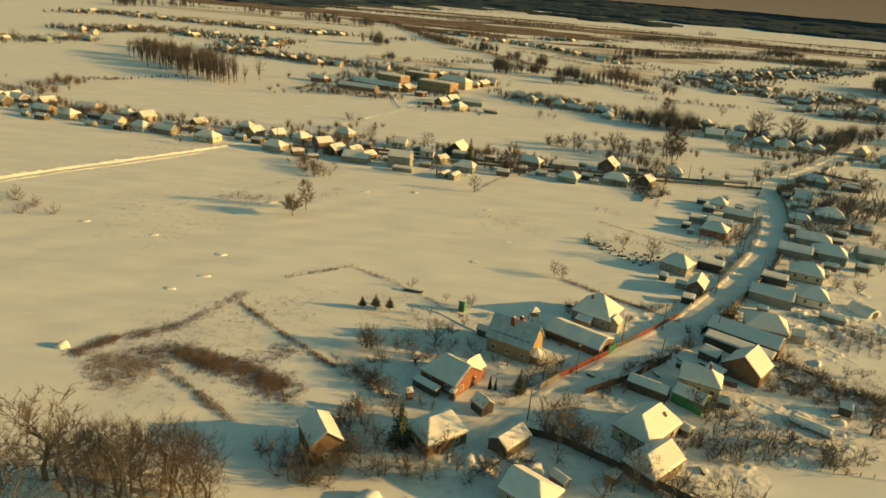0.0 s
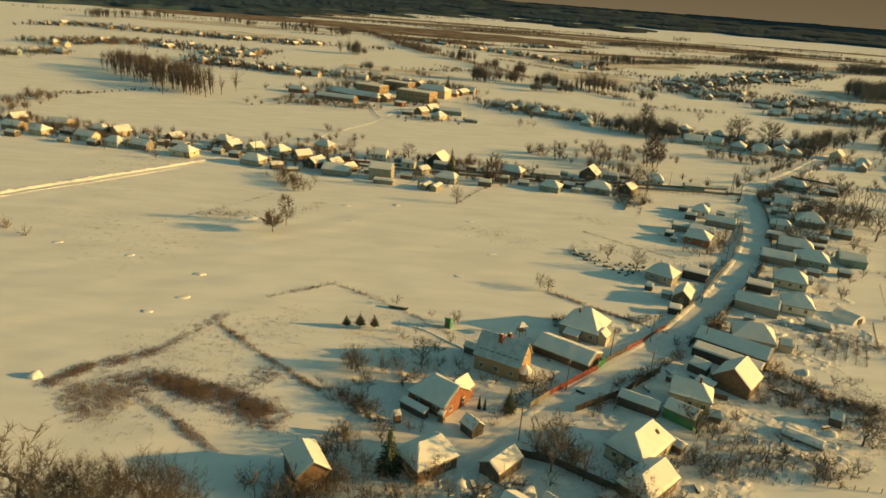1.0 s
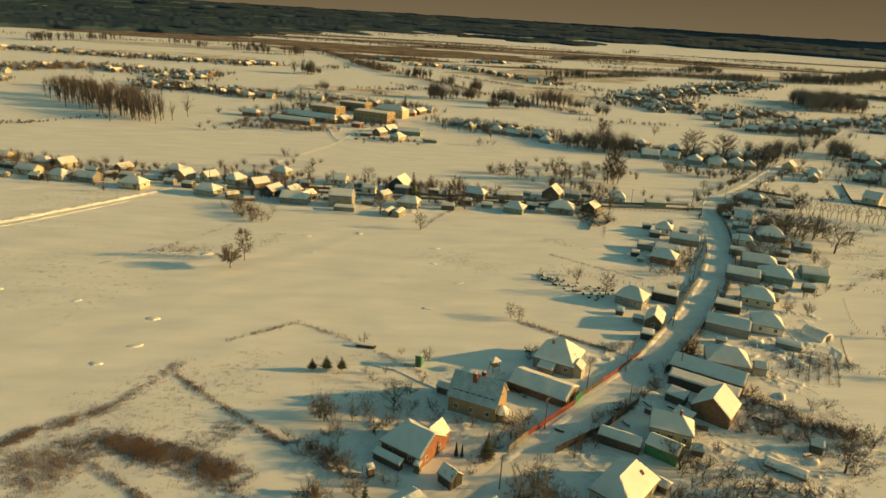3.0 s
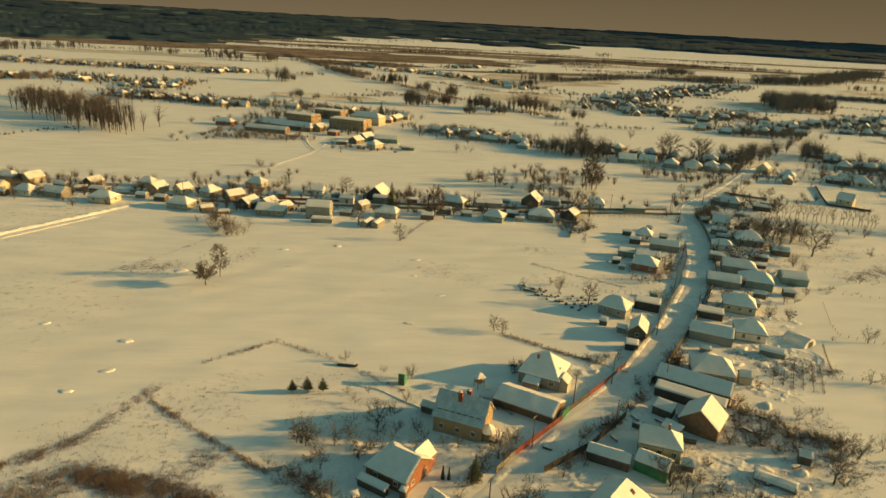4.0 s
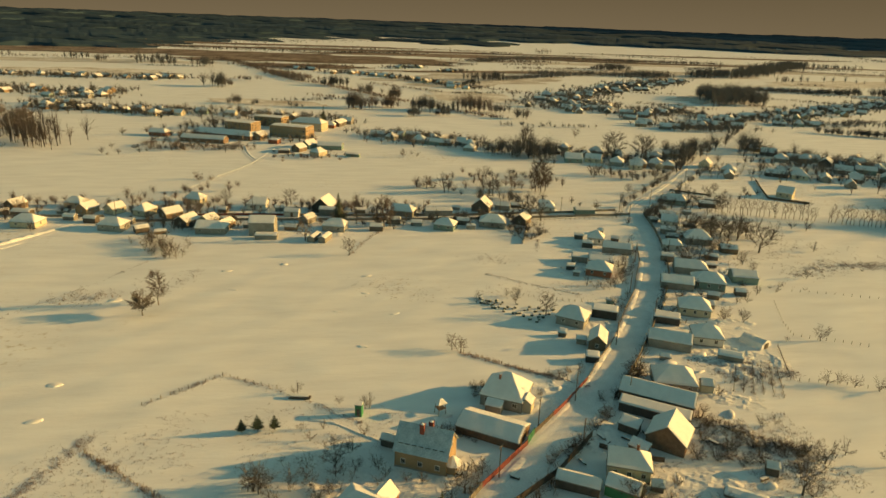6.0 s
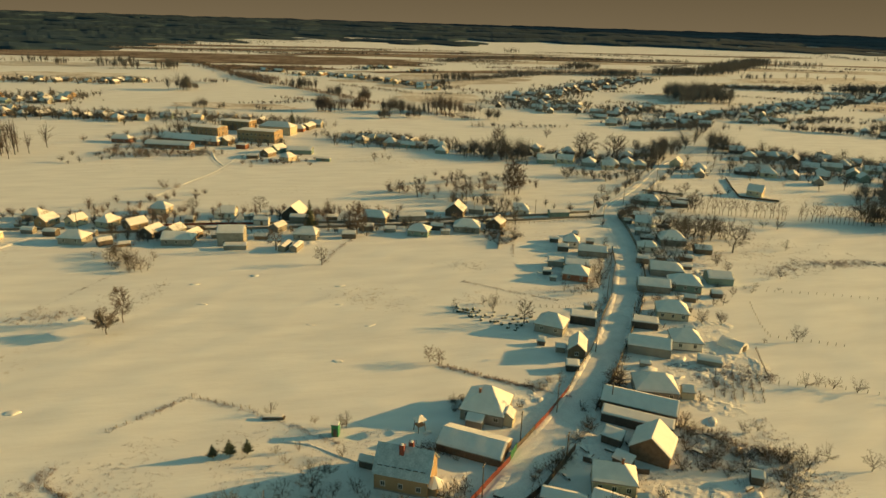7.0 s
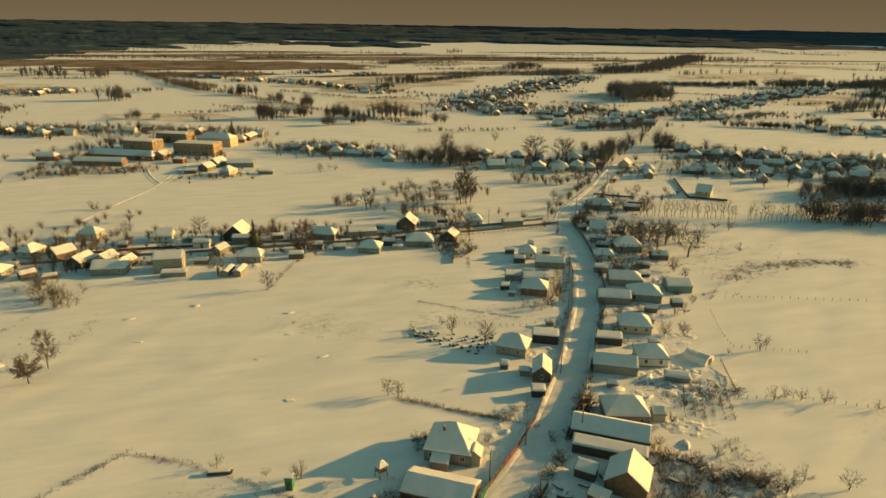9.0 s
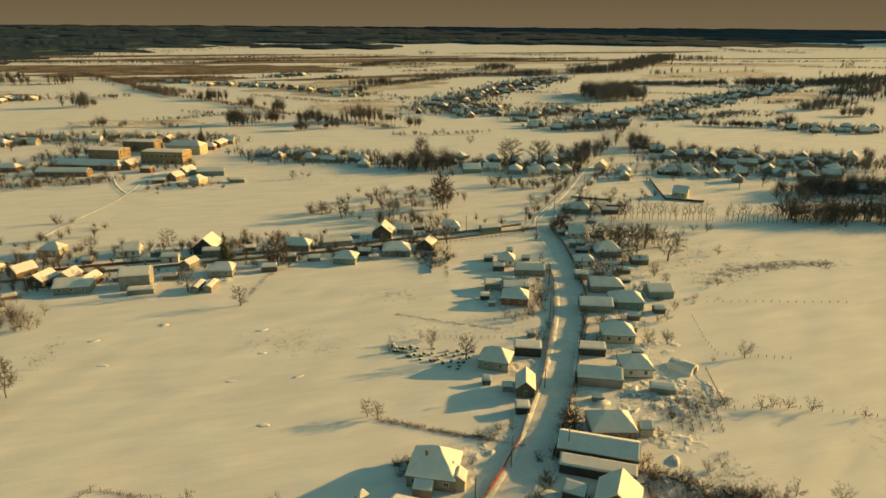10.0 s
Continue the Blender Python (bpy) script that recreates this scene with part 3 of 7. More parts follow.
def grow(seed, mid, rx, rz, fork, limbs, subs, twigs, fine, lead, bough, coarse=False):
    """A bare tree 10 m high whose boughs fill a rounded crown: trunk and crown as (verts, faces)."""
    rnd = random.Random(seed)
    tv, tf, cv, cf = [], [], [], []
    top = 10 * lead
    bend = [Vector((rnd.uniform(-0.25, 0.25) * k, rnd.uniform(-0.25, 0.25) * k, -0.3 + (top + 0.3) * k / 5)) for k in range(6)]
    rad = [(0.25 if lead < 0.8 else 0.115) * (1 - k / 5) ** 0.7 + 0.025 for k in range(6)]
    if lead > 0.3:
        tube(bend, rad, 4 if coarse else 7, tv, tf)
    else:
        tube([Vector((0, 0, -0.3)), Vector((0.1, 0, 0.5)), Vector((0, 0, 1.0))], [0.25, 0.2, 0.1], 7, tv, tf)

    def ball():
        while True:
            p = Vector((rnd.uniform(-1, 1), rnd.uniform(-1, 1), rnd.uniform(-1, 1)))
            if p.length < 1:
                return p

    for k in range(limbs):
        t = fork[0] + (fork[1] - fork[0]) * (k + rnd.random()) / limbs
        z = 10 * t
        i = min(4, int(max(0, z + 0.3) / (top + 0.3) * 5)) if lead > 0.3 else 0
        p = bend[i].lerp(bend[i + 1], max(0, min(1, (z + 0.3) / (top + 0.3) * 5 - i))) if lead > 0.3 else Vector((rnd.uniform(-0.5, 0.5), rnd.uniform(-0.5, 0.5), 0))
        ang = k * 2.4 + rnd.uniform(-0.5, 0.5)
        lat = math.sin(rnd.uniform(-0.45, 1.35)) if lead < 0.7 else (-0.55 + 1.5 * (k + rnd.random()) / limbs)
        lat = max(-0.6, min(0.98, lat))
        out = math.sqrt(1 - lat * lat)
        m = rnd.uniform(0.80, 1.03)
        e = Vector((math.cos(ang) * rx * out * m, math.sin(ang) * rx * out * m, mid + rz * lat * m))
        if e.z < p.z * 0.75:
            e.z = p.z * 0.75
        c = p.lerp(e, 0.5) + Vector((0, 0, -0.12 * (e - p).length)) * (1 if lead < 0.7 else -0.1) + ball() * 0.35
        pts = [p, p.lerp(c, 0.5).lerp(c.lerp(e, 0.5), 0.25), p.lerp(c, 0.7).lerp(c.lerp(e, 0.7), 0.6), e]
        r0 = max(fine * 1.3, bough * rad[i])
        if coarse:
            tube([pts[0], pts[2], pts[3]], [r0, r0 * 0.5, fine * 0.7], 3, cv, cf)
        else:
            tube(pts, [r0, r0 * 0.7, r0 * 0.42, fine * 0.7], 4 if fine < 0.043 else 3, cv, cf)
        size = min(rx, rz)
        for s in range(subs):
            u = 0.28 + 0.72 * (s + rnd.random()) / subs
            a = min(2, int(u * 3))
            w = pts[a].lerp(pts[a + 1], u * 3 - a)
            d = ((w - Vector((0, 0, mid * 0.8))).normalized() * 0.5 + ball() * 1.1 + Vector((0, 0, 0.35))).normalized()
            ln = size * rnd.uniform(0.22, 0.46)
            h = w + d * ln * 0.5
            g = h + (d + ball() * 0.45).normalized() * ln * 0.5
            if coarse:
                spike(cv, cf, w, g, fine)
            else:
                tube([w, h], [max(fine, r0 * 0.3), fine * 0.9], 3, cv, cf)
                spike(cv, cf, h, g, fine * 0.9)
            for q in range(twigs):
                x = rnd.random()
                o = w.lerp(h, x * 2) if x < 0.5 else h.lerp(g, x * 2 - 1)
                dd = (d * 0.6 + ball() + Vector((0, 0, 0.25))).normalized()
                spike(cv, cf, o, o + dd * size * rnd.uniform(0.12, 0.30), fine * 0.75)
    return (tv, tf), (cv, cf)


def tree_meshes(kind, v):
    key = ("tree", kind, v)
    if key not in MESHES:
        (tv, tf), (cv, cf) = grow(100 * list(KINDS).index(kind) + v + 1, **KINDS[kind])
        k = 10 / max(p.z for p in cv)
        MESHES[key] = (raw("trunk", [p * k for p in tv], tf, True), raw("crown", [p * k for p in cv], cf))
    return MESHES[key]


def tree(x, y, h, kind="fruit", variants=3, mat=None, group="bare trees", label=""):
    rnd = random.Random(int(x * 31 + y * 17 + h * 5))
    trunk, crown = tree_meshes(kind, rnd.randrange(variants))
    is_bush = kind == "bush"
    ob = thing("bush" if is_bush else "tree", x, y, rnd.uniform(0, 360), label or TREE_WORDS[kind], "bush" if is_bush else "tree", "bushes" if is_bush else group, gz(x, y))
    s = h / 10
    ob.scale = (s * rnd.uniform(0.9, 1.15), s * rnd.uniform(0.9, 1.15), s)
    for nm, mesh in (("trunk", trunk), ("crown", crown)):
        o = new(nm, mesh)
        o.parent = ob
        if not mesh.materials:
            mesh.materials.append(BARK)
        o.material_slots[0].link = "OBJECT"
        o.material_slots[0].material = mat or BARK
    return ob


def stand(spots_list, kind, low, high, mat, label, seed, name="stand_of_trees"):
    """Many bare trees too close to tell apart, in one mesh."""
    if spots_list[0][1] > 290:
        return far_trees(name, spots_list, label, mat, low, high, seed, 15 if kind == "high" else 26, "trees", {"high": 0.58, "scrub": 1.5}.get(kind, 1.2), 0.95)
    rnd = random.Random(seed)
    base = []
    spec = dict(KINDS[kind])
    for k in range(3):
        (tv, tf), (cv, cf) = grow(900 + 10 * list(KINDS).index(kind) + k, **spec, coarse=True)
        pts = np.array([tuple(p) for p in tv + cv])
        base.append((pts * (10 / pts[:, 2].max()), [tuple(f) for f in tf] + [tuple(len(tv) + i for i in f) for f in cf]))
    verts, faces, n = [], [], 0
    for x, y in spots_list:
        if open_snow(x, y) or near_road(x, y, 4.8):
            continue
        pts, fc = base[rnd.randrange(3)]
        ang, s = rnd.uniform(0, 6.283), rnd.uniform(low, high) / 10
        w = s * rnd.uniform(0.85, 1.25)
        c, d = math.cos(ang), math.sin(ang)
        verts.append(np.stack([x + w * (c * pts[:, 0] - d * pts[:, 1]), y + w * (d * pts[:, 0] + c * pts[:, 1]), gz(x, y) + s * pts[:, 2]], 1))
        faces += [tuple(n + i for i in f) for f in fc]
        n += len(pts)
    mesh = bpy.data.meshes.new(name)
    mesh.from_pydata(np.concatenate(verts).tolist(), [], faces)
    mesh.update()
    return tagged(link_mesh(name, mesh, mat), label, "trees", kind="stuff")


def conifer_mesh(seed, tiers, base_r, top=10.0, droop=0.35, low=0.06, clump=0.34, each=15):
    """Whorls of drooping boughs, each a string of small needle clumps."""
    rnd = random.Random(seed)
    v, f = [], []

    def tuft(c, r):
        b = len(v)
        pts = [Vector((1, 0, -0.2)), Vector((-0.5, 0.87, -0.2)), Vector((-0.5, -0.87, -0.2)), Vector((0, 0, 0.9)), Vector((0, 0, -0.7))]
        spin = rnd.uniform(0, 6.28)
        for p in pts:
            q = Matrix.Rotation(spin, 3, "Z") @ p
            v.append(c + Vector((q.x * r * rnd.uniform(0.7, 1.4), q.y * r * rnd.uniform(0.7, 1.4), q.z * r * 0.6)))
        for t in ((0, 1, 3), (1, 2, 3), (2, 0, 3), (1, 0, 4), (2, 1, 4), (0, 2, 4)):
            f.append(tuple(b + i for i in t))

    for i in range(tiers):
        t = i / (tiers - 1)
        z = top * (low + (0.97 - low) * t)
        r = base_r * (1 - t) ** 0.85 + 0.12
        n = max(4, int(each * (1 - 0.7 * t)))
        for k in range(n):
            ang = 6.283 * k / n + rnd.uniform(-0.2, 0.2) + i
            rr = r * rnd.uniform(0.75, 1.15)
            m = max(2, int(rr / 0.42))
            for j in range(m):
                s = (j + 0.6) / m
                tuft(Vector((math.cos(ang) * rr * s, math.sin(ang) * rr * s, z - droop * rr * s + rnd.uniform(-0.1, 0.1))), clump * (1.15 - 0.5 * s) * (0.6 + 0.5 * (1 - t)))
    return v, f


def conifer(x, y, h, kind="spruce"):
    spec = {"spruce": (17, 2.9, 0.35, 0.05), "pine": (8, 3.4, -0.35, 0.20), "thuja": (16, 1.1, -0.5, 0.02)}[kind]

    def make():
        v, f = conifer_mesh(7, spec[0], spec[1], droop=spec[2], low=spec[3], clump=0.46 if kind == "spruce" else 0.62)
        tv, tf = tube([(0, 0, -0.3), (0, 0, 5), (0, 0, 9.6)], [0.22, 0.14, 0.03], 7)
        return raw("trunk", tv, tf), raw("needles", v, f)

    trunk, crown = shared(("conifer", kind), make)
    words = {"spruce": "dark green pointed spruce tree", "pine": "young green pine tree in the garden", "thuja": "small dark columnar evergreen shrub"}[kind]
    ob = thing("conifer", x, y, x * 40 % 360, words, "conifer", "evergreens", gz(x, y))
    ob.scale = (h / 10,) * 3
    link_mesh("trunk", trunk, BARK, ob)
    link_mesh("needles", crown, NEEDLE, ob)
    return ob


def far_trees(name, spots_list, label, mat, low=5, high=11, seed=1, tuft=14, category="woodland", slim=1.0, thin=1.0):
    """Many small bare trees in one mesh: each a stem with a rounded head of thin twigs."""
    spots_list = [p for p in spots_list if not near_road(*p, 5.5)]
    rnd, n, k = np.random.default_rng(seed), len(spots_list), tuft * 2
    xy = np.array(spots_list, float)
    h = rnd.uniform(low, high, n)
    wide = h * rnd.uniform(0.28, 0.46, n) * slim
    foot = np.stack([xy[:, 0], xy[:, 1], ground_z(xy[:, 0], xy[:, 1]) - 0.3], 1)
    tip = foot + np.stack([rnd.normal(0, 0.03, n) * h, rnd.normal(0, 0.03, n) * h, h * 0.95], 1)
    start = foot[:, None] + (tip - foot)[:, None] * rnd.uniform(0.16, 0.62, (n, k))[..., None]
    d = rnd.normal(0, 1, (n, k, 3))
    d /= np.linalg.norm(d, axis=2)[..., None]
    reach = rnd.uniform(0.72, 1.06, (n, k))
    end = foot[:, None] + np.stack([d[..., 0] * wide[:, None] * reach, d[..., 1] * wide[:, None] * reach, h[:, None] * (0.60 + 0.42 * d[..., 2] * reach)], 2)
    p, q = np.concatenate([foot, start.reshape(-1, 3)]), np.concatenate([tip, end.reshape(-1, 3)])
    start2 = p[n:] + (q[n:] - p[n:]) * rnd.uniform(0.45, 0.9, n * k)[:, None]
    end2 = q[n:] + rnd.normal(0, 0.11, (n * k, 3)) * np.repeat(h, k)[:, None]
    p, q = np.concatenate([p, start2]), np.concatenate([q, end2])
    ln = np.linalg.norm(q - p, axis=1)
    r = np.concatenate([0.022 * h, 0.020 * ln[n:n + n * k] + 0.018, 0.020 * ln[n + n * k:] + 0.018])
    r *= thin * 0.8
    d = (q - p) / ln[:, None]
    s = np.cross(d, np.where(np.abs(d[:, 2:]) < 0.9, [[0, 0, 1.0]], [[1.0, 0, 0]]))
    s *= (r / np.linalg.norm(s, axis=1))[:, None]
    t = np.cross(d, s)
    verts = np.stack([p + s, p - 0.5 * s + 0.87 * t, p - 0.5 * s - 0.87 * t, q], 1).reshape(-1, 3)
    b = 4 * np.arange(len(p))
    faces = np.concatenate([np.stack([b, b + 1, b + 3], 1), np.stack([b + 1, b + 2, b + 3], 1), np.stack([b + 2, b, b + 3], 1)])
    mesh = bpy.data.meshes.new(name)
    mesh.from_pydata(verts.tolist(), [], faces.tolist())
    mesh.update()
    return tagged(link_mesh(name, mesh, {BARK: TWIG_FAR, BARK_RED: TWIG_RED}.get(mat, mat)), label, category, kind="stuff")


def along(points, n, spread, seed):
    """n random places near a line."""
    rnd = random.Random(seed)
    p = [Vector((*a, 0)) for a in points]
    legs = [(q - o).length for o, q in zip(p, p[1:])]
    out = []
    for _ in range(n):
        s, k = rnd.uniform(0, sum(legs)), 0
        while k < len(legs) - 1 and s > legs[k]:
            s -= legs[k]
            k += 1
        c = p[k].lerp(p[k + 1], s / legs[k])
        out.append((c.x + rnd.gauss(0, spread), c.y + rnd.gauss(0, spread)))
    return out


def within(x0, x1, y0, y1, n, seed):
    rnd = random.Random(seed)
    return [(rnd.uniform(x0, x1), rnd.uniform(y0, y1)) for _ in range(n)]


FAR_WALLS = [GREY, WOOD_GREY, TEAL_PAINT, TAN, WOOD_DARK, CREAM]


def far_house(x, y, rot, variant, s=1.0):
    """A small village house seen from far away: walls, roof sheet, snow and two windows."""
    specs = [(11, 8, 2.6, (0, 0)), (9.5, 8.5, 2.6, (3.6, 3.6)), (12, 6.5, 1.9, (0, 0)), (8, 7, 2.8, (0, 0)), (10, 9, 2.8, (4, 4)), (15, 7, 2.0, (0, 0))]
    length, width, rise, hips = specs[variant % 6]
    mats = FAR_WALLS[(variant * 7 + int(x)) % 6]

    def make():
        a2, b2 = length / 2, width / 2
        bm = wall_mesh(a2 - 0.35, b2 - 0.35, 2.7, rise, hips, False, a2, b2)
        wm = bpy.data.meshes.new("wall")
        bm.to_mesh(wm)
        bm.free()
        v, f = shell(a2, b2, rise, hips, False, -0.15, 0.3, 1.6, 0.05, variant)
        return wm, raw("snow_roof", [(p, q, z + 2.7) for p, q, z in v], f)

    wm, rm = shared(("village", variant), make)
    ob = thing("village_house", x, y, rot, "small village house with a thick snowy roof", "house", "distant village houses", gz(x, y))
    ob.scale = (s, s, s)
    o = new("wall", wm)
    o.parent = ob
    if not wm.materials:
        wm.materials.append(CREAM)
    o.material_slots[0].link = "OBJECT"
    o.material_slots[0].material = mats
    link_mesh("snow_roof", rm, SNOW, ob, "roof under snow")
    for u in (-length / 5, length / 5):
        window_part(ob, u, -width / 2 + 0.3, 1.6, 1.0, 1.25, 0)
    return ob


def far_roofs(spots_list, label):
    """Small snowy houses too far off to tell apart, in one mesh: walls and roofs."""
    verts, faces, slots, n = [], [], [], 0
    for x, y, rot, s, v_ in spots_list:
        a, b, e, top = (5.5, 3.6, 2.8, 5.4) if v_ % 2 else (4.6, 4.0, 2.8, 5.6)
        o = 0.4
        m = pose(x, y, gz(x, y), 0, 0, rot) @ Matrix.Scale(s, 4)
        hip = 0 if v_ % 3 else 1.6
        pts = [(-a, -b, -0.4), (a, -b, -0.4), (a, b, -0.4), (-a, b, -0.4), (-a, -b, e), (a, -b, e), (a, b, e), (-a, b, e), (-a, 0, top - 0.3 - hip), (a, 0, top - 0.3 - hip),
               (-a - o, -b - o, e - 0.2), (a + o, -b - o, e - 0.2), (a + o, b + o, e - 0.2), (-a - o, b + o, e - 0.2), (-a - o + hip * 1.6, 0, top), (a + o - hip * 1.6, 0, top)]
        verts += [tuple(m @ Vector(p)) for p in pts]
        fc = [(0, 1, 5, 4), (1, 2, 6, 9, 5), (2, 3, 7, 6), (3, 0, 4, 8, 7), (10, 11, 15, 14), (12, 13, 14, 15), (11, 12, 15), (13, 10, 14)]
        if not hip:
            fc = fc[:6]
        faces += [tuple(n + i for i in f_) for f_ in fc]
        slots += [0] * 4 + [1] * (len(fc) - 4)
        n += len(pts)
    mesh = raw("distant_houses", verts, faces)
    for mat in (FAR_WALLS[int(spots_list[0][0]) % 6], SNOW):
        mesh.materials.append(mat)
    mesh.polygons.foreach_set("material_index", slots)
    return tagged(new("distant_houses", mesh), label, "houses", kind="stuff")


def mound(x, y, w, d, h, label, name="snow_mound", rot=0.0, mat=None, seed=1, category="snow mound", group="snowy heaps in the field"):
    """A low uneven heap half sunk in the ground."""
    bm = bmesh.new()
    bmesh.ops.create_icosphere(bm, subdivisions=3, radius=1)
    for p in bm.verts:
        k = 1 + 0.22 * float(value_noise(np.array(p.co.x * 1.7 + seed * 3.3), np.array(p.co.y * 1.7 + p.co.z), seed))
        p.co = Vector((p.co.x * w / 2 * k, p.co.y * d / 2 * k, max(-0.25, p.co.z * h * k)))
    for face in bm.faces:
        face.smooth = True
    ob = part(name, bm, mat or SNOW)
    ob.matrix_world = pose(x, y, gz(x, y), 0, 0, rot)
    return tagged(ob, label, category, group)


def weeds(name, poly_points, n, low, high, mat, label, seed, spread=None):
    """Clumps of thin dry stalks scattered inside a four-sided patch or along a line."""
    rnd = random.Random(seed)
    v, f = [], []
    p = [Vector((*a, 0)) for a in poly_points]
    for k in range(n):
        if spread is None:
            s, t = rnd.random(), rnd.random()
            c = p[0].lerp(p[1], s).lerp(p[3].lerp(p[2], s), t) + Vector((rnd.gauss(0, 1.3), rnd.gauss(0, 1.3), 0))
        else:
            x, y = along(poly_points, 1, spread, seed * 7919 + k)[0]
            c = Vector((x, y, 0))
        thick = 0.58 + 0.36 * float(value_noise(np.array(c.x / 5), np.array(c.y / 5), seed)) + 0.35 * float(value_noise(np.array(c.x / 1.6), np.array(c.y / 1.6), seed + 1))
        if rnd.random() > thick * 1.25:
            continue
        if open_snow(c.x, c.y):
            continue
        z = gz(c.x, c.y)
        for j in range(6):
            h = rnd.uniform(low, high) * (0.5 + 0.6 * thick)
            q = Vector((c.x + rnd.gauss(0, 0.3), c.y + rnd.gauss(0, 0.3), z - 0.05))
            e = q + Vector((rnd.gauss(0, 0.3), rnd.gauss(0, 0.3), 1)).normalized() * h
            w = rnd.uniform(0.018, 0.045)
            b = len(v)
            v += [q + Vector((w, 0, 0)), q + Vector((-w, w, 0)), q + Vector((-w, -w, 0)), e]
            f += [(b, b + 1, b + 3), (b + 1, b + 2, b + 3), (b + 2, b, b + 3)]
    return tagged(link_mesh(name, raw(name, v, f), mat), label, "dry weeds", kind="stuff")


# ---- far distance: hills of forest, painted haze backdrop ----
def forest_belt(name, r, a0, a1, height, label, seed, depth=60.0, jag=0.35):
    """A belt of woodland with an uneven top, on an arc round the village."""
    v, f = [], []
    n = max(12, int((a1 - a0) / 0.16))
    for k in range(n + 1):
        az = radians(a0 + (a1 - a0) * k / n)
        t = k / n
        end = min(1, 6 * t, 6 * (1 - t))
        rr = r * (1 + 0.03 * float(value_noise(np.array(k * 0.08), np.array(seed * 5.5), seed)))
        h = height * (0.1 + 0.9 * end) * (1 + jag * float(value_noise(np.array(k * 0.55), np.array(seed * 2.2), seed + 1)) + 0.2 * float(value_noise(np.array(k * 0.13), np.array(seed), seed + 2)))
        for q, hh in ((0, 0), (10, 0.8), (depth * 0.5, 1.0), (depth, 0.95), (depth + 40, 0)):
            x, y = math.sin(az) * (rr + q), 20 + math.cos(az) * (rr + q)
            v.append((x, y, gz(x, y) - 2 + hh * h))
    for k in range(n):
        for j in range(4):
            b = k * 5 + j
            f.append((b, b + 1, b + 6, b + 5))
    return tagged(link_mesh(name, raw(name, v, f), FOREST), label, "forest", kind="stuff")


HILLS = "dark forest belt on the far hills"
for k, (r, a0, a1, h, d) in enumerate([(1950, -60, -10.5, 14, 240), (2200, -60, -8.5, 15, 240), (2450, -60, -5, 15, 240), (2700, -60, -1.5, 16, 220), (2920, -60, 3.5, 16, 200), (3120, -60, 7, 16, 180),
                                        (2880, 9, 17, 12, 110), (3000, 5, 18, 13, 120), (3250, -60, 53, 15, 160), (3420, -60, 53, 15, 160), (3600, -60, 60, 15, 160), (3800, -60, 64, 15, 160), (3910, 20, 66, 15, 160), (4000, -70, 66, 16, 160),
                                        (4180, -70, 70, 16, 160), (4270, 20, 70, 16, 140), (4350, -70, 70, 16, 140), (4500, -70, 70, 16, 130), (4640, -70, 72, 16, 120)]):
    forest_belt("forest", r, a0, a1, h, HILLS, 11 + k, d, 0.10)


# Curved sheet behind the hills that glows with the painted haze.
def haze_backdrop():
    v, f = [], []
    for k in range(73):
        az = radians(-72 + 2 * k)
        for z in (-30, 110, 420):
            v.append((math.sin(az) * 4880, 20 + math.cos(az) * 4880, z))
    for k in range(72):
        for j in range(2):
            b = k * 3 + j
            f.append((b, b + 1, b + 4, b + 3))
    return tagged(link_mesh("backdrop", raw("backdrop", v, f), HAZE), "glowing backdrop painted as dull brownish haze low over the horizon", "sky haze", kind="structure")


haze_backdrop()

# ---- the street, west side ----
WEST = "houses west of the street"
a = house(19.0, 139.3, -28, 12.0, 8.6, YELLOW, "yellow rendered two-storey house with a blue-grey snowy roof", 4.0, 4.6, roof=THIN_METAL, cover=False, front=3, back=2, left=1, right=1, name="yellow_house", group=WEST, step=0.45)
for u in (-0.6, 0.9):
    chimney_part(a, u, -0.9 if u < 0 else 0.6, 7.6, 1.8, 0.95, RED_PAINT)
window_part(a, 5.65, 0, 5.4, 0.9, 1.1, 90)
for k in range(7):
    g = part("snow_guard", boxed((-0.5, 0.5, -0.06, 0.06, 0, 0.14)), DARK, a, "dark metal snow guard")
    g.matrix_local = pose(-4.6 + 1.5 * k, -3.2, 5.35, -46, 0, 0)
porch = part("porch", boxed((5.6, 7.3, -3.0, -0.8, -0.3, 2.4)), YELLOW, a, "small yellow entrance porch")
bmp = bmesh.new()
bmesh.ops.create_cone(bmp, cap_ends=True, segments=8, radius1=2.0, radius2=0.15, depth=1.7, matrix=pose(6.5, -1.9, 3.25))
part("porch_roof", bmp, SNOW, porch, "snow-covered pointed porch roof")
window_part(a, 7.35, -1.9, 1.5, 0.8, 1.1, 90)

house(43.0, 160.5, -32, 11.2, 10.8, GREY, "grey rendered house with a tall snowy hipped roof", 2.9, 4.6, (5.0, 4.6), front=3, left=1, right=2, chimney=(-0.25, -0.3), group=WEST, step=0.45, wsize=(1.2, 1.2))
shed(38.6, 155.6, -32, 4.4, 3.2, GREY, "low annexe with a snowy lean-to roof", 2.1, 0.7, mono=True)
shed(46.6, 155.3, 58, 4.0, 3.6, CREAM, "lit gabled porch wing of the hipped house", 2.4, 1.4)
shed(36.0, 147.3, -36, 15.4, 8.8, BROWN_BRICK, "long low brick outbuilding under smooth snow", 2.0, 1.7, step=0.5, front=0, door="right")
d = house(4.0, 124.0, -38, 10.4, 9.8, BRICK, "red brick house with a broad snowy hipped roof", 2.9, 3.2, (4.2, 0), front=2, left=1, right=2, group=WEST, step=0.45)
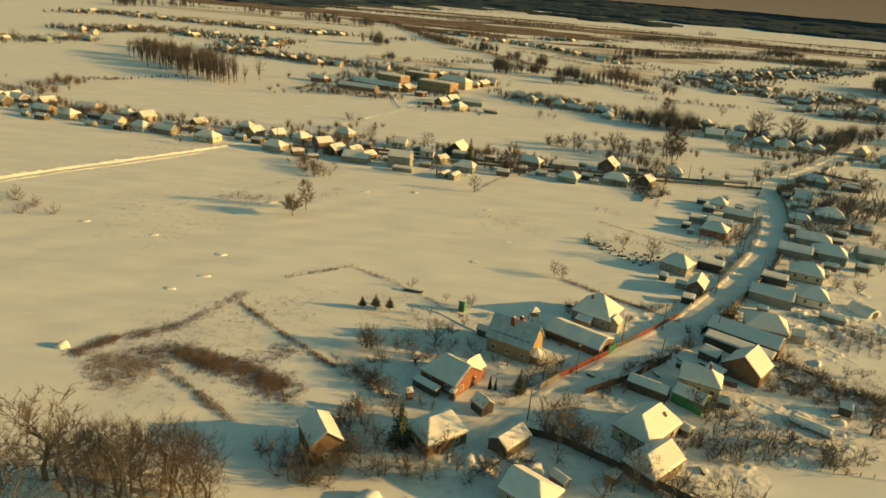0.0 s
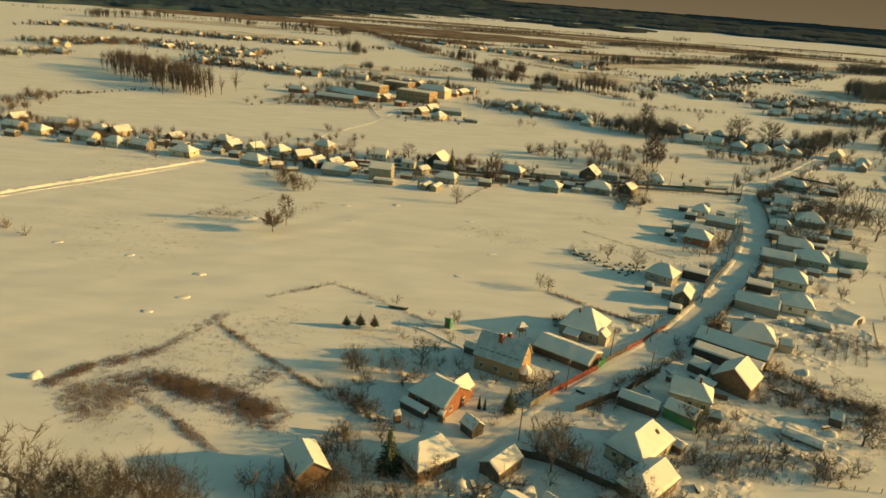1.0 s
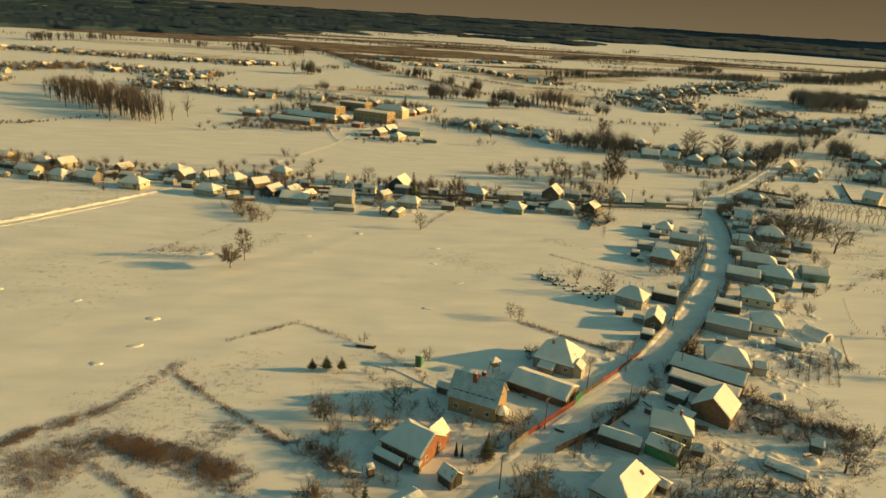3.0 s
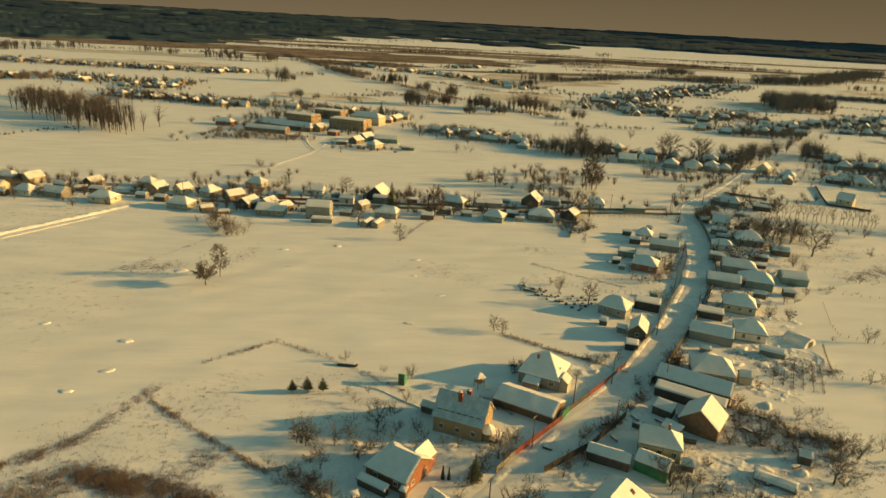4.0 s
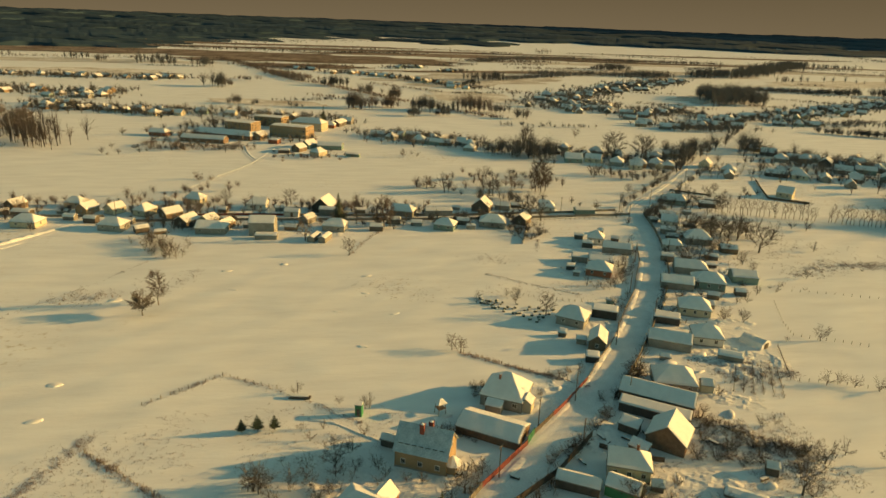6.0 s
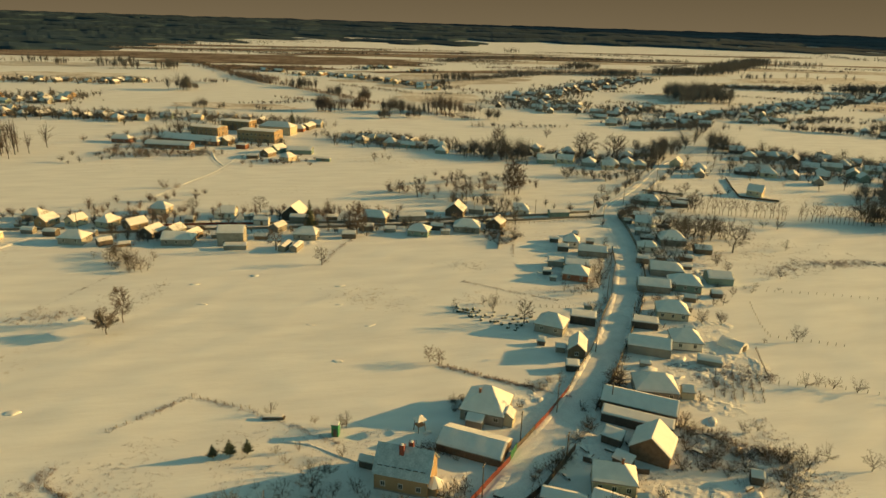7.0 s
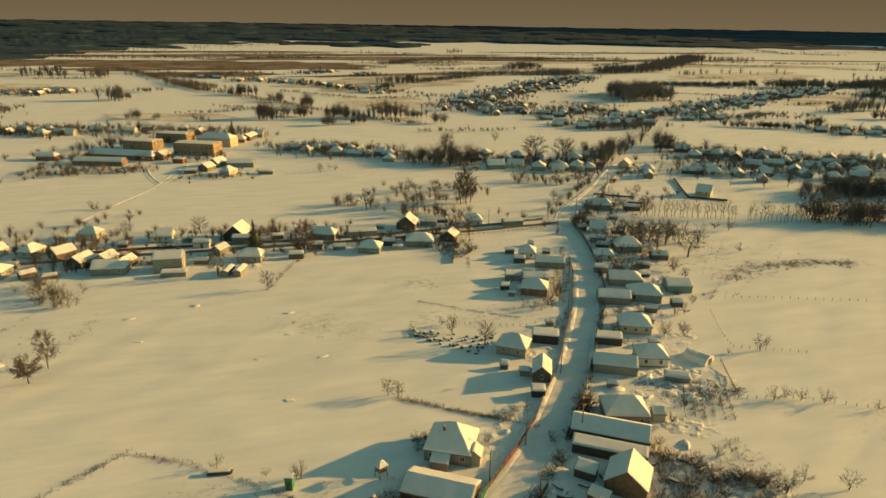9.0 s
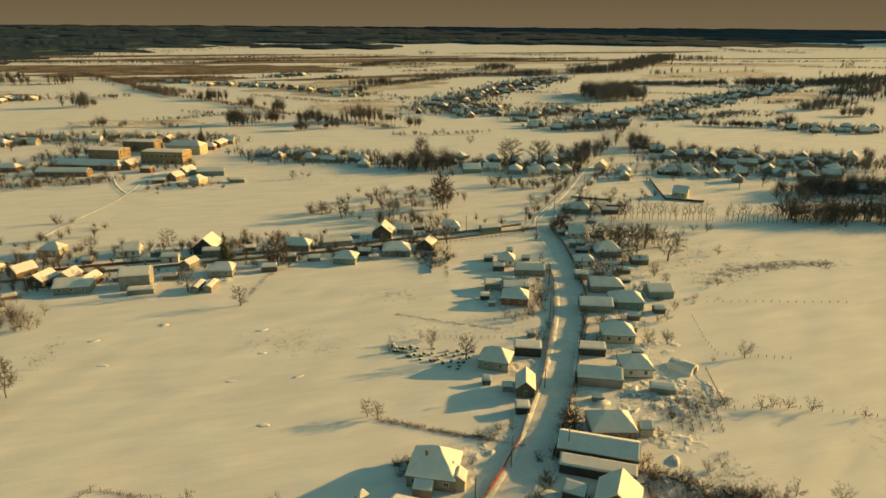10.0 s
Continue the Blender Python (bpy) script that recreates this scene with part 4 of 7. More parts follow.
shed(8.6, 126.4, 52, 5.0, 4.6, BRICK, "red brick gabled wing of the house", 2.7, 2.2, step=0.45)
shed(-1.2, 119.6, -38, 7.0, 1.8, WOOD_DARK, "lean-to store with a snowy roof", 1.7, 0.5, mono=True)
shed(10.7, 113.9, -50, 4.0, 3.6, DARK, "tiny dark garden hut with a snowy gable roof", 2.0, 1.5, step=0.4)
house(1.6, 103.4, 36, 9.6, 8.4, BROWN_BRICK, "brown house under a wide sunlit snowy roof", 2.9, 2.6, (3.0, 1.5), front=2, left=1, right=1, group=WEST, step=0.45)
shed(15.6, 103.0, 47, 7.6, 5.0, WOOD_DARK, "dark wooden shed with a sunlit snowy roof", 2.4, 1.5, step=0.4)
house(-19.4, 97.6, -62, 9.0, 6.4, BROWN_BRICK, "narrow dark brick house with a rounded snowy roof", 4.4, 2.6, (2.2, 0), front=1, left=1, right=1, group=WEST, step=0.4)
house(18.3, 89.0, -38, 9.0, 7.8, GREY, "grey house with a bluish snowy hipped roof", 2.8, 2.4, (0, 3.2), front=2, left=1, right=0, group=WEST, step=0.45)

house(77.0, 201.0, -38, 9.6, 8.2, GREY, "grey house with a snowy hipped roof beside the orchard", 2.8, 2.9, (3.4, 3.4), front=2, left=1, right=1, group=WEST)
shed(89.1, 204.0, -28, 8.4, 4.8, DARK, "black-boarded open shed with a white roof", 2.9, 0.4, mono=True)
house(78.4, 185.2, 62, 8.8, 5.6, WOOD, "small wooden house with a sunlit snowy gable roof", 2.7, 2.3, front=0, left=1, right=1, group=WEST)
shed(72.8, 176.2, -22, 4.0, 3.4, DARK, "little dark shed with a flat snowy roof", 2.0, 0.4, mono=True)
shed(74.0, 187.0, -25, 3.2, 2.4, WOOD_GREY, "small grey lean-to store under snow", 1.7, 0.4, mono=True)
house(103.4, 240.5, -30, 10.0, 8.6, BRICK, "red house with a snowy hipped roof beside sheds", 2.8, 2.6, (3.6, 3.6), front=2, left=1, right=1, group=WEST)
shed(108.2, 249.8, -22, 10.0, 7.0, GREY, "grey outbuilding under a low snowy roof", 2.6, 1.4)
shed(101.2, 254.5, -22, 6.6, 5.2, GREY, "square store with a flat snowy roof", 2.6, 0.4, mono=True)
shed(94.0, 246.0, -20, 3.6, 3.0, DARK, "dark boarded hut in the yard", 1.9, 0.5, mono=True)
house(118.2, 277.5, -28, 7.4, 7.6, WHITE, "whitewashed cottage with a snowy hipped roof", 2.8, 2.6, (3.0, 3.2), front=2, left=1, right=1, group=WEST)
shed(121.7, 264.0, -24, 12.2, 6.4, GREY, "long grey barn with a smooth snowy roof", 2.6, 1.7)
shed(112.0, 272.0, -24, 5.0, 4.0, WOOD_DARK, "dark wooden shed in the farmyard", 2.2, 0.8)
shed(95.5, 213.5, -28, 3.0, 2.0, TEAL_PAINT, "small low bluish cabin by the fence", 1.4, 0.3, mono=True)

# ---- the street, east side ----
EAST = "houses east of the street"
shed(80.6, 153.8, -37, 18.4, 8.0, BROWN_BRICK, "long barn beneath an even blanket of snow", 3.0, 2.0, step=0.5)
shed(76.6, 147.9, -37, 17.0, 4.0, DARK, "open lean-to along the barn with a sunlit snowy roof", 2.5, 0.5, mono=True, step=0.5)
house(74.6, 137.6, 48, 9.0, 9.4, BROWN_BRICK, "dark brown barn with a steep sunlit snowy roof", 2.9, 3.7, (0, 0), front=0, left=0, right=0, step=0.45, name="barn", category="barn", group=EAST, plinth=False)
shed(67.8, 143.2, -45, 5.0, 3.6, WOOD_DARK, "low shed leaning on the barn", 2.1, 0.8, mono=True)
house(60.4, 129.0, -24, 9.4, 6.8, CREAM, "cream house with a snowy half-hipped roof", 3.2, 2.6, (0, 3.0), front=3, left=1, right=1, chimney=(0.3, 0.0), group=EAST, step=0.45)
g = shed(56.4, 122.6, -40, 7.2, 5.0, GREEN_PAINT, "green-painted garage with a snowy gable roof", 2.5, 1.4, step=0.45, door="right")
shed(48.1, 126.0, -32, 9.2, 4.0, WOOD_DARK, "narrow dark shed with a snowy roof at the roadside", 2.2, 1.0, step=0.45)
p = house(43.4, 110.0, 45, 12.4, 9.0, CREAM, "cream house with a sunlit snowy hipped roof", 3.0, 3.4, (3.0, 2.4), front=2, left=2, right=2, group=EAST, step=0.45)
sky_light = part("skylight", boxed((-0.42, 0.42, -0.5, 0.5, -0.05, 0.09), bevel=0.015), DARK, p, "dark skylight window in the roof")
sky_light.matrix_local = pose(2.6, -1.9, 3.0 + 1.96 + 0.30, 37, 0, 0)
house(41.9, 99.4, 42, 10.6, 7.4, WOOD, "wooden house half hidden by bare branches", 2.7, 2.4, (2.6, 0), front=2, left=1, right=1, group=EAST, step=0.45)
house(89.0, 161.0, -21, 11.2, 9.6, GREY, "grey house with snowy hipped roof and white windows", 2.8, 3.1, (4.0, 3.4), front=3, left=1, right=2, group=EAST, step=0.5)
shed(96.3, 157.2, -21, 3.6, 3.4, CREAM, "small cream annexe catching the sun", 2.2, 1.3)
shed(100.0, 182.4, -30, 12.6, 7.4, GREY, "long grey barn with even snow on its roof", 2.7, 1.9)
house(112.8, 183.6, -22, 9.2, 8.6, WHITE, "whitewashed house with a snowy hipped roof", 2.8, 2.8, (3.6, 3.2), front=2, left=1, right=2, group=EAST)
shed(107.3, 197.3, -27, 8.4, 4.2, DARK, "dark open shed with a bright snowy roof", 2.4, 0.6, mono=True)
house(120.5, 203.2, -26, 10.6, 8.8, CREAM, "cream house with a snowy hipped roof", 2.8, 2.9, (3.8, 3.4), front=3, left=1, right=2, group=EAST)
shed(126.9, 225.2, -26, 11.8, 8.0, GREY, "grey barn under smooth snow by the street", 2.6, 1.8)
house(138.6, 224.0, -26, 12.0, 9.2, TEAL_PAINT, "bluish house with a broad snowy hipped roof", 2.8, 2.8, (4.0, 3.6), front=3, left=1, right=2, group=EAST)
shed(140.6, 239.2, -25, 12.8, 8.6, GREY, "wide outbuilding with a bluish snowy roof", 2.6, 2.2, hips=(0, 3.0))
shed(138.6, 253.0, -28, 5.4, 5.0, WOOD_GREY, "small grey shed at the roadside", 2.3, 0.7)
shed(156.0, 228.0, -20, 9.6, 8.0, TEAL_PAINT, "pale teal barn with a snowy roof", 2.6, 1.8)
house(164.4, 273.6, -20, 12.0, 10.4, GREY, "large grey house with a snowy hipped roof", 2.8, 3.2, (4.6, 4.2), front=2, left=1, right=1, group=EAST)
house(148.0, 266.0, -24, 8.6, 6.4, WHITE, "low white cottage under snow", 2.5, 2.0, (2.5, 2.5), front=2, left=1, right=1, group=EAST)
shed(170.5, 259.0, -22, 7.4, 5.4, WOOD, "wooden shed with a tilted snowy roof", 2.3, 1.3)
house(166.0, 300.0, -30, 8.4, 7.6, WHITE, "white cottage near the crossroads", 2.6, 2.6, (0, 0), front=2, left=1, right=1, group=EAST)
shed(158.0, 287.0, -30, 7.0, 5.0, GREY, "grey shed behind the street fence", 2.3, 1.0)
shed(172.0, 312.0, -25, 9.0, 5.0, WOOD_DARK, "dark shed near the crossroads", 2.3, 1.2)
house(190.0, 338.0, -28, 13.0, 9.0, TEAL_PAINT, "long bluish house beside the bend of the street", 2.7, 2.6, (3.0, 3.0), front=3, left=1, right=1, group=EAST)
shed(205.0, 330.0, -26, 9.0, 5.0, WOOD_DARK, "dark farm shed with a fenced yard", 2.3, 1.0)
shed(80.5, 117.6, -38, 8.4, 3.6, SLATE, "long low cold frame buried under smooth snow", 0.7, 0.5, snow=0.4)
# plastic greenhouse tunnel
tun = thing("greenhouse", 127.0, 180.0, -66, "low arched greenhouse tunnel buried in snow", "greenhouse", "", gz(127.5, 179.5))
v, f = [], []
for i in range(9):
    for j in range(9):
        ang = math.pi * j / 8
        k = 1 + 0.05 * float(value_noise(np.array(i * 1.3), np.array(j * 1.7), 4))
        v.append((-3.6 + 7.2 * i / 8, -2.8 * math.cos(ang) * k, 2.6 * math.sin(ang) * k - 0.1))
f = [(i * 9 + j, (i + 1) * 9 + j, (i + 1) * 9 + j + 1, i * 9 + j + 1) for i in range(8) for j in range(8)] + [tuple(range(9))[::-1], tuple(range(72, 81))]
link_mesh("cover", raw("cover", v, f, False), SNOW, tun, "snow-covered film")
# No hole is cut: a dark slab paints the shade inside the entrance.
part("entrance", boxed((3.52, 3.72, -1.0, 1.0, 0, 1.7)), DARK, tun, "dark panel standing in for the shaded open entrance")

# ---- the side street, both rows ----
ROW = "houses along the side street"
house(-23.6, 303.5, -8, 11.4, 9.0, GREY, "two-storey grey block house with a snowy gable roof", 5.6, 2.2, front=2, left=1, right=2, group=ROW)
shed(-22, 295.5, -8, 9.5, 3.6, GREY, "low annexe under snow in front of the block house", 1.8, 0.5, mono=True)
house(7.0, 305.5, -16, 10.4, 8.6, GREY, "grey cottage with a dark front and snowy hipped roof", 2.7, 2.5, (3.4, 2.2), front=2, left=1, right=1, group=ROW)
house(3.4, 336.5, 66, 11.0, 10.0, DARK, "large dark-fronted house with a steep sunlit roof", 3.2, 4.2, front=0, left=0, right=1, group=ROW)
shed(6.0, 329.5, -14, 11.0, 5.0, GREY, "long white-roofed outbuilding beside the street", 3.0, 1.0)
shed(-2.4, 291.8, 66, 8.0, 3.6, WOOD_GREY, "small shed with a rounded snowy roof", 2.1, 0.7)
shed(2.2, 290.6, 66, 8.0, 3.6, WOOD_GREY, "second small shed with a rounded snowy roof", 2.1, 0.7)
house(-28.4, 343.0, -10, 10.0, 8.6, WHITE, "white house with a sunlit snowy gable", 2.8, 2.8, (3.6, 0), front=2, left=1, right=1, group=ROW)
shed(-12.0, 329.0, -14, 7.4, 4.6, WHITE, "white garage with a sunlit snowy roof", 2.5, 1.2, door="front")
shed(-4.6, 318.0, 50, 7.0, 5.0, GREY, "grey shed with a bluish snowy roof", 2.4, 1.6)
house(-59.0, 355.0, -20, 9.6, 7.6, CREAM, "cream house with a sunlit snowy hip", 2.8, 2.7, (3.4, 3.0), front=2, left=1, right=1, group=ROW)
shed(-40.0, 312.5, 60, 7.4, 5.4, WOOD, "little wooden house with a sunlit gable roof", 2.5, 1.8)
house(-57.0, 318.0, 58, 9.4, 7.6, WOOD_DARK, "dark timber house with a sunlit snowy slope", 2.7, 2.4, front=1, left=1, right=1, group=ROW)
house(-48.0, 318.5, 58, 8.0, 6.6, CREAM, "cottage with a bright snowy slope", 2.6, 2.2, front=1, left=1, right=1, group=ROW)
house(-45.0, 306.6, -10, 13.0, 8.4, GREY, "long grey house with a bluish snowy roof", 2.7, 2.5, (0, 3.4), front=3, left=1, right=1, group=ROW)
house(-66.0, 331.0, 40, 9.0, 7.0, WOOD, "wooden house by the side street under snow", 2.6, 2.3, front=1, left=1, right=1, group=ROW)
house(40.4, 326.5, -24, 11.6, 8.0, WOOD_GREY, "grey wooden house with a snowy roof", 2.7, 2.5, (0, 3.0), front=2, left=1, right=1, group=ROW)
house(56.4, 303.0, -26, 9.8, 8.4, TEAL_PAINT, "pale bluish cottage with a rounded snowy roof", 2.6, 2.4, (3.6, 3.6), front=2, left=1, right=1, group=ROW)
house(79.4, 306.0, -20, 12.6, 9.6, GREY, "wide grey house with a rounded snowy roof", 2.7, 2.8, (4.2, 4.2), front=3, left=1, right=1, group=ROW)
house(81.0, 332.0, 62, 9.6, 9.6, WOOD_DARK, "dark house with one steep sunlit roof slope", 2.9, 3.8, front=0, left=1, right=1, group=ROW)
shed(92.0, 333.0, -24, 8.0, 5.0, GREY, "grey shed with a bright snowy roof", 2.4, 1.1)
shed(57.5, 325.5, -6, 13.4, 5.4, GREY, "long low outbuilding on the side street", 2.5, 1.1)
house(94.5, 308.5, 52, 8.4, 7.0, WOOD, "wooden cottage with a sunlit snowy gable", 2.7, 2.4, front=1, left=1, right=1, group=ROW)
shed(131.0, 321.0, -6, 10.4, 4.8, TEAL_PAINT, "teal roadside building with a snowy roof", 2.6, 1.0)
house(113.6, 328.0, -18, 8.4, 8.0, WHITE, "white cottage with a sunlit snowy gable", 2.8, 2.8, (0, 3.0), front=2, left=1, right=1, group=ROW)
shed(25.0, 303.0, -10, 6.4, 4.0, WOOD_DARK, "dark wooden shed near the bare chestnut", 2.2, 1.0)
shed(34.0, 313.0, -12, 7.0, 4.4, WOOD_GREY, "grey wooden shed behind the fence", 2.2, 1.0)
shed(66.0, 309.0, -20, 6.0, 4.4, WOOD_DARK, "dark shed between the cottages", 2.2, 1.0)
# western end of the side street
for k, (x, y, rot, ln, wd, mat, hip, rise) in enumerate([
        (-78, 336, 60, 9, 7.5, CREAM, 3.0, 2.6), (-86, 314, -18, 11, 8.5, GREY, 3.5, 2.6), (-92, 340, 55, 8, 6.5, CREAM, 0, 2.3), (-104, 341, 62, 8.5, 7, TAN, 0, 2.4),
        (-112, 352, -15, 9, 7.5, CREAM, 3.0, 2.4), (-122, 322, -16, 12, 8.5, CREAM, 3.6, 2.7), (-137, 350, 60, 8, 7, WOOD, 0, 2.2), (-146, 330, -20, 12, 7.5, WOOD_GREY, 0, 2.2),
        (-160, 332, -20, 10, 8, WHITE, 3.4, 2.5), (-168, 356, 55, 9, 8, CREAM, 0, 2.6), (-178, 340, -18, 12, 7, CREAM, 0, 2.2), (-180, 358, -15, 9.5, 7.5, YELLOW, 3.2, 2.4),
        (-205, 346, -18, 9.5, 8, CREAM, 3.4, 2.5), (-205, 366, -12, 12, 8, CREAM, 0, 2.6), (-222, 352, -18, 12, 7, TAN, 0, 2.2), (-232, 372, 60, 9, 7, GREY, 0, 2.4)]):
    house(x, y, rot, ln, wd, mat, "village house with a sunlit snowy roof" if mat is not GREY else "grey village house under a snowy roof", 2.7, rise, (hip, hip), front=2, left=1, right=1, group=ROW, step=0.8)
for k, (x, y, rot, ln, wd) in enumerate([(-98, 325, -15, 6, 4), (-130, 338, -15, 9, 4.5), (-150, 345, -20, 7, 4), (-170, 330, -18, 6, 4), (-192, 350, -18, 10, 5), (-215, 338, -15, 7, 4), (-74, 309, 30, 6, 4)]):
    shed(x, y, rot, ln, wd, WOOD_DARK, "dark wooden farm shed with a snowy roof", 2.2, 1.0, step=0.8)

# ---- the school quarter ----
def block(x, y, rot, ln, wd, h, mat, label, floors, cols, group="school buildings"):
    """A flat-roofed block with a parapet, rows of windows and snow behind the parapet."""
    ob = thing("school_block", x, y, rot, label, "building", group, gz(x, y))
    a, b = ln / 2, wd / 2
    part("wall", boxed((-a, a, -b, b, -0.5, h)), mat, ob)
    part("parapet", boxed((-a - 0.1, a + 0.1, -b - 0.1, -b + 0.25, h + 0.003, h + 0.14), (-a - 0.1, a + 0.1, b - 0.25, b + 0.1, h + 0.003, h + 0.14), (-a - 0.1, -a + 0.25, -b + 0.25, b - 0.25, h + 0.003, h + 0.14), (a - 0.25, a + 0.1, -b + 0.25, b - 0.25, h + 0.003, h + 0.14)), mat, ob)
    v, fc = shell(a - 0.27, b - 0.27, 0.6, (0, 0), False, 0.004, 0.35, 1.6, 0.05, int(x) % 50)
    link_mesh("snow_cover", raw("snow_cover", [(p, q, z + h) for p, q, z in v], fc), SNOW, ob, "snow on the flat roof")
    for k in range(floors):
        z = 1.9 + k * (h - 0.8) / floors
        for s in spots(cols, a):
            window_part(ob, s, -b - 0.045, z, 1.6, 1.7, 0)
        for s in spots(max(2, int(wd / 4)), b):
            window_part(ob, a + 0.045, s, z, 1.6, 1.7, 90)
    return ob


block(-16, 554, -27, 31, 14, 8.5, TAN, "two-storey tan brick school block with flat snowy roof", 2, 9)
block(-56, 588, -30, 25, 14, 6.5, TAN, "tan brick school wing with a flat snowy roof", 2, 6)
block(-34, 612, -28, 26, 13, 7.5, TAN, "rear tan brick school block with a snowy roof", 2, 6)
house(-2, 588, -27, 28, 14, CREAM, "sunlit rear building of the school", 6.5, 3.4, (5, 5), front=6, left=2, right=3, group="school buildings", step=1.2)
house(-66, 549, -28, 52, 12, BROWN_BRICK, "long low school building with a bluish snowy roof", 3.4, 3.0, (4, 4), front=9, left=1, right=2, group="school buildings", step=1.2)
house(-40, 541, 62, 11, 9, TAN, "gabled tan brick entrance building of the school", 3.4, 2.6, front=0, left=2, right=1, group="school buildings", step=1.2)
house(-78, 529, -20, 34, 9, BROWN_BRICK, "long brick stable with a low snowy roof", 3.0, 2.2, front=6, left=1, right=1, group="school buildings", step=1.2)
house(-114, 556, -20, 14, 9, BRICK, "brick house with a sunlit snowy roof", 3.0, 2.4, (0, 3), front=2, left=1, right=1, group="school buildings", step=1.0)
shed(-28, 523, -27, 8, 6, BRICK, "small brick boiler house near the school", 3.0, 0.6, mono=True, step=1.0)
house(-10, 492, 50, 9, 8, WOOD, "cottage below the school with sunlit roof", 2.7, 2.6, front=1, left=1, right=1, group="cottages below the school", step=0.9)
house(3, 476, 50, 9.5, 8.5, CREAM, "cottage below the school with two lit slopes", 2.7, 2.8, (3.2, 3.2), front=1, left=1, right=1, group="cottages below the school", step=0.9)
house(12, 500, -14, 18, 9, TEAL_PAINT, "long bluish barn below the school", 2.9, 2.0, front=0, left=0, right=0, group="cottages below the school", step=1.0)
house(-3, 505, 50, 11, 8, TEAL_PAINT, "greenish house with a snowy gable near the school", 2.9, 3.0, front=1, left=1, right=1, group="cottages below the school", step=1.0)
shed(-20, 486, -10, 8, 5, WOOD_DARK, "dark wooden store below the school", 2.2, 1.0, step=1.0)
house(12, 600, -14, 16, 10, BRICK, "brick house by the back street", 2.9, 2.8, (0, 3), front=2, left=1, right=1, group="school buildings", step=1.0)
shed(26, 472, -20, 10, 4, TEAL_PAINT, "low bluish shed alone in the meadow", 2.0, 0.5, mono=True, step=1.0)

# ---- farther village rows ----


def row_of_houses(points, n, spread, rot, seed, scale=(0.9, 1.15)):
    r = random.Random(seed)
    placed, distant = [], []
    for x, y in along(points, n * 4, spread, seed):
        if len(placed) >= n or near_road(x, y, 12) or any((x - p) ** 2 + (y - q) ** 2 < 13 ** 2 for p, q in placed):
            continue
        placed.append((x, y))
        spot = (x, y, rot + r.choice((0, 0, 90)) + r.uniform(-12, 12), r.uniform(*scale), r.randrange(6))
        if y > 840 or abs(x) > 700:
            distant.append(spot)
        else:
            far_house(*spot[:3], spot[4], spot[3])
    if distant:
        far_roofs(distant, "cluster of small snowy houses far away")
    far_trees("garden_trees", along(points, n * (9 if points[0][1] < 530 else 18), spread * 1.1 + 4, seed + 500), "dark bare garden trees among village roofs", BARK, 3.5, 8.5, seed + 500, 9, slim=1.3, thin=0.8 if points[0][1] < 530 else 1.6 if points[0][1] < 720 else 2.6)


row_of_houses([(-150, 700), (-82, 672), (-38, 668), (25, 628)], 12, 8, -15, 21)
row_of_houses([(40, 560), (82, 540), (114, 512)], 8, 9, -25, 22)
row_of_houses([(175, 490), (209, 466), (255, 446)], 9, 8, -25, 23)
row_of_houses([(185, 455), (225, 435), (255, 420)], 5, 5, -25, 24)
row_of_houses([(335, 478), (378, 430), (430, 370)], 12, 10, -40, 25)
row_of_houses([(285, 405), (330, 385), (390, 350)], 8, 7, -35, 26)
row_of_houses([(250, 398), (268, 385), (265, 432)], 3, 4, -30, 27)
row_of_houses([(-440, 640), (-415, 690)], 6, 12, 0, 33)
row_of_houses([(-255, 375), (-300, 392), (-330, 400)], 8, 12, -15, 37)
for k, (line, n, spread) in enumerate([
        ([(92, 1196), (174, 1086), (231, 961)], 15, 9), ([(158, 1360), (234, 1435)], 6, 9), ([(-48, 1323), (6, 1281)], 4, 8), ([(40, 1212), (76, 1224)], 4, 8), ([(253, 1302), (290, 1321)], 4, 8),
        ([(-222, 1059), (-183, 1054)], 6, 6), ([(257, 765), (317, 837), (422, 961), (572, 1099), (670, 1180)], 58, 17), ([(276, 732), (345, 795), (322, 728)], 14, 9),
        ([(454, 658), (542, 700), (665, 760), (792, 818), (958, 898)], 52, 13), ([(478, 630), (532, 632)], 6, 7), ([(732, 1026), (868, 985)], 9, 8), ([(1078, 921), (1270, 1004)], 9, 14), ([(942, 799), (943, 770)], 4, 9),
        ([(326, 667), (372, 701), (439, 764)], 10, 9), ([(323, 613), (389, 615), (416, 606)], 10, 8), ([(402, 656), (454, 658)], 7, 8), ([(551, 548), (566, 515), (619, 497)], 9, 9),
        ([(-611, 1043), (-564, 1111), (-461, 1071), (-346, 1053), (-285, 1047), (-200, 1040)], 28, 12), ([(-472, 802), (-434, 800), (-419, 860), (-382, 885), (-316, 856), (-272, 848), (-234, 797), (-237, 867)], 26, 14),
        ([(-263, 743), (-228, 705), (-192, 699), (-161, 690), (-120, 677)], 16, 8), ([(-415, 701), (-386, 709)], 3, 6)]):
    row_of_houses(line, n, spread, -34, 150 + k)
for x, y, rot, k in ((266, 347, -50, 3), (357, 325, -30, 4), (377, 316, -30, 5), (266, 429, 45, 3)):
    far_house(x, y, rot, k, 1.15)

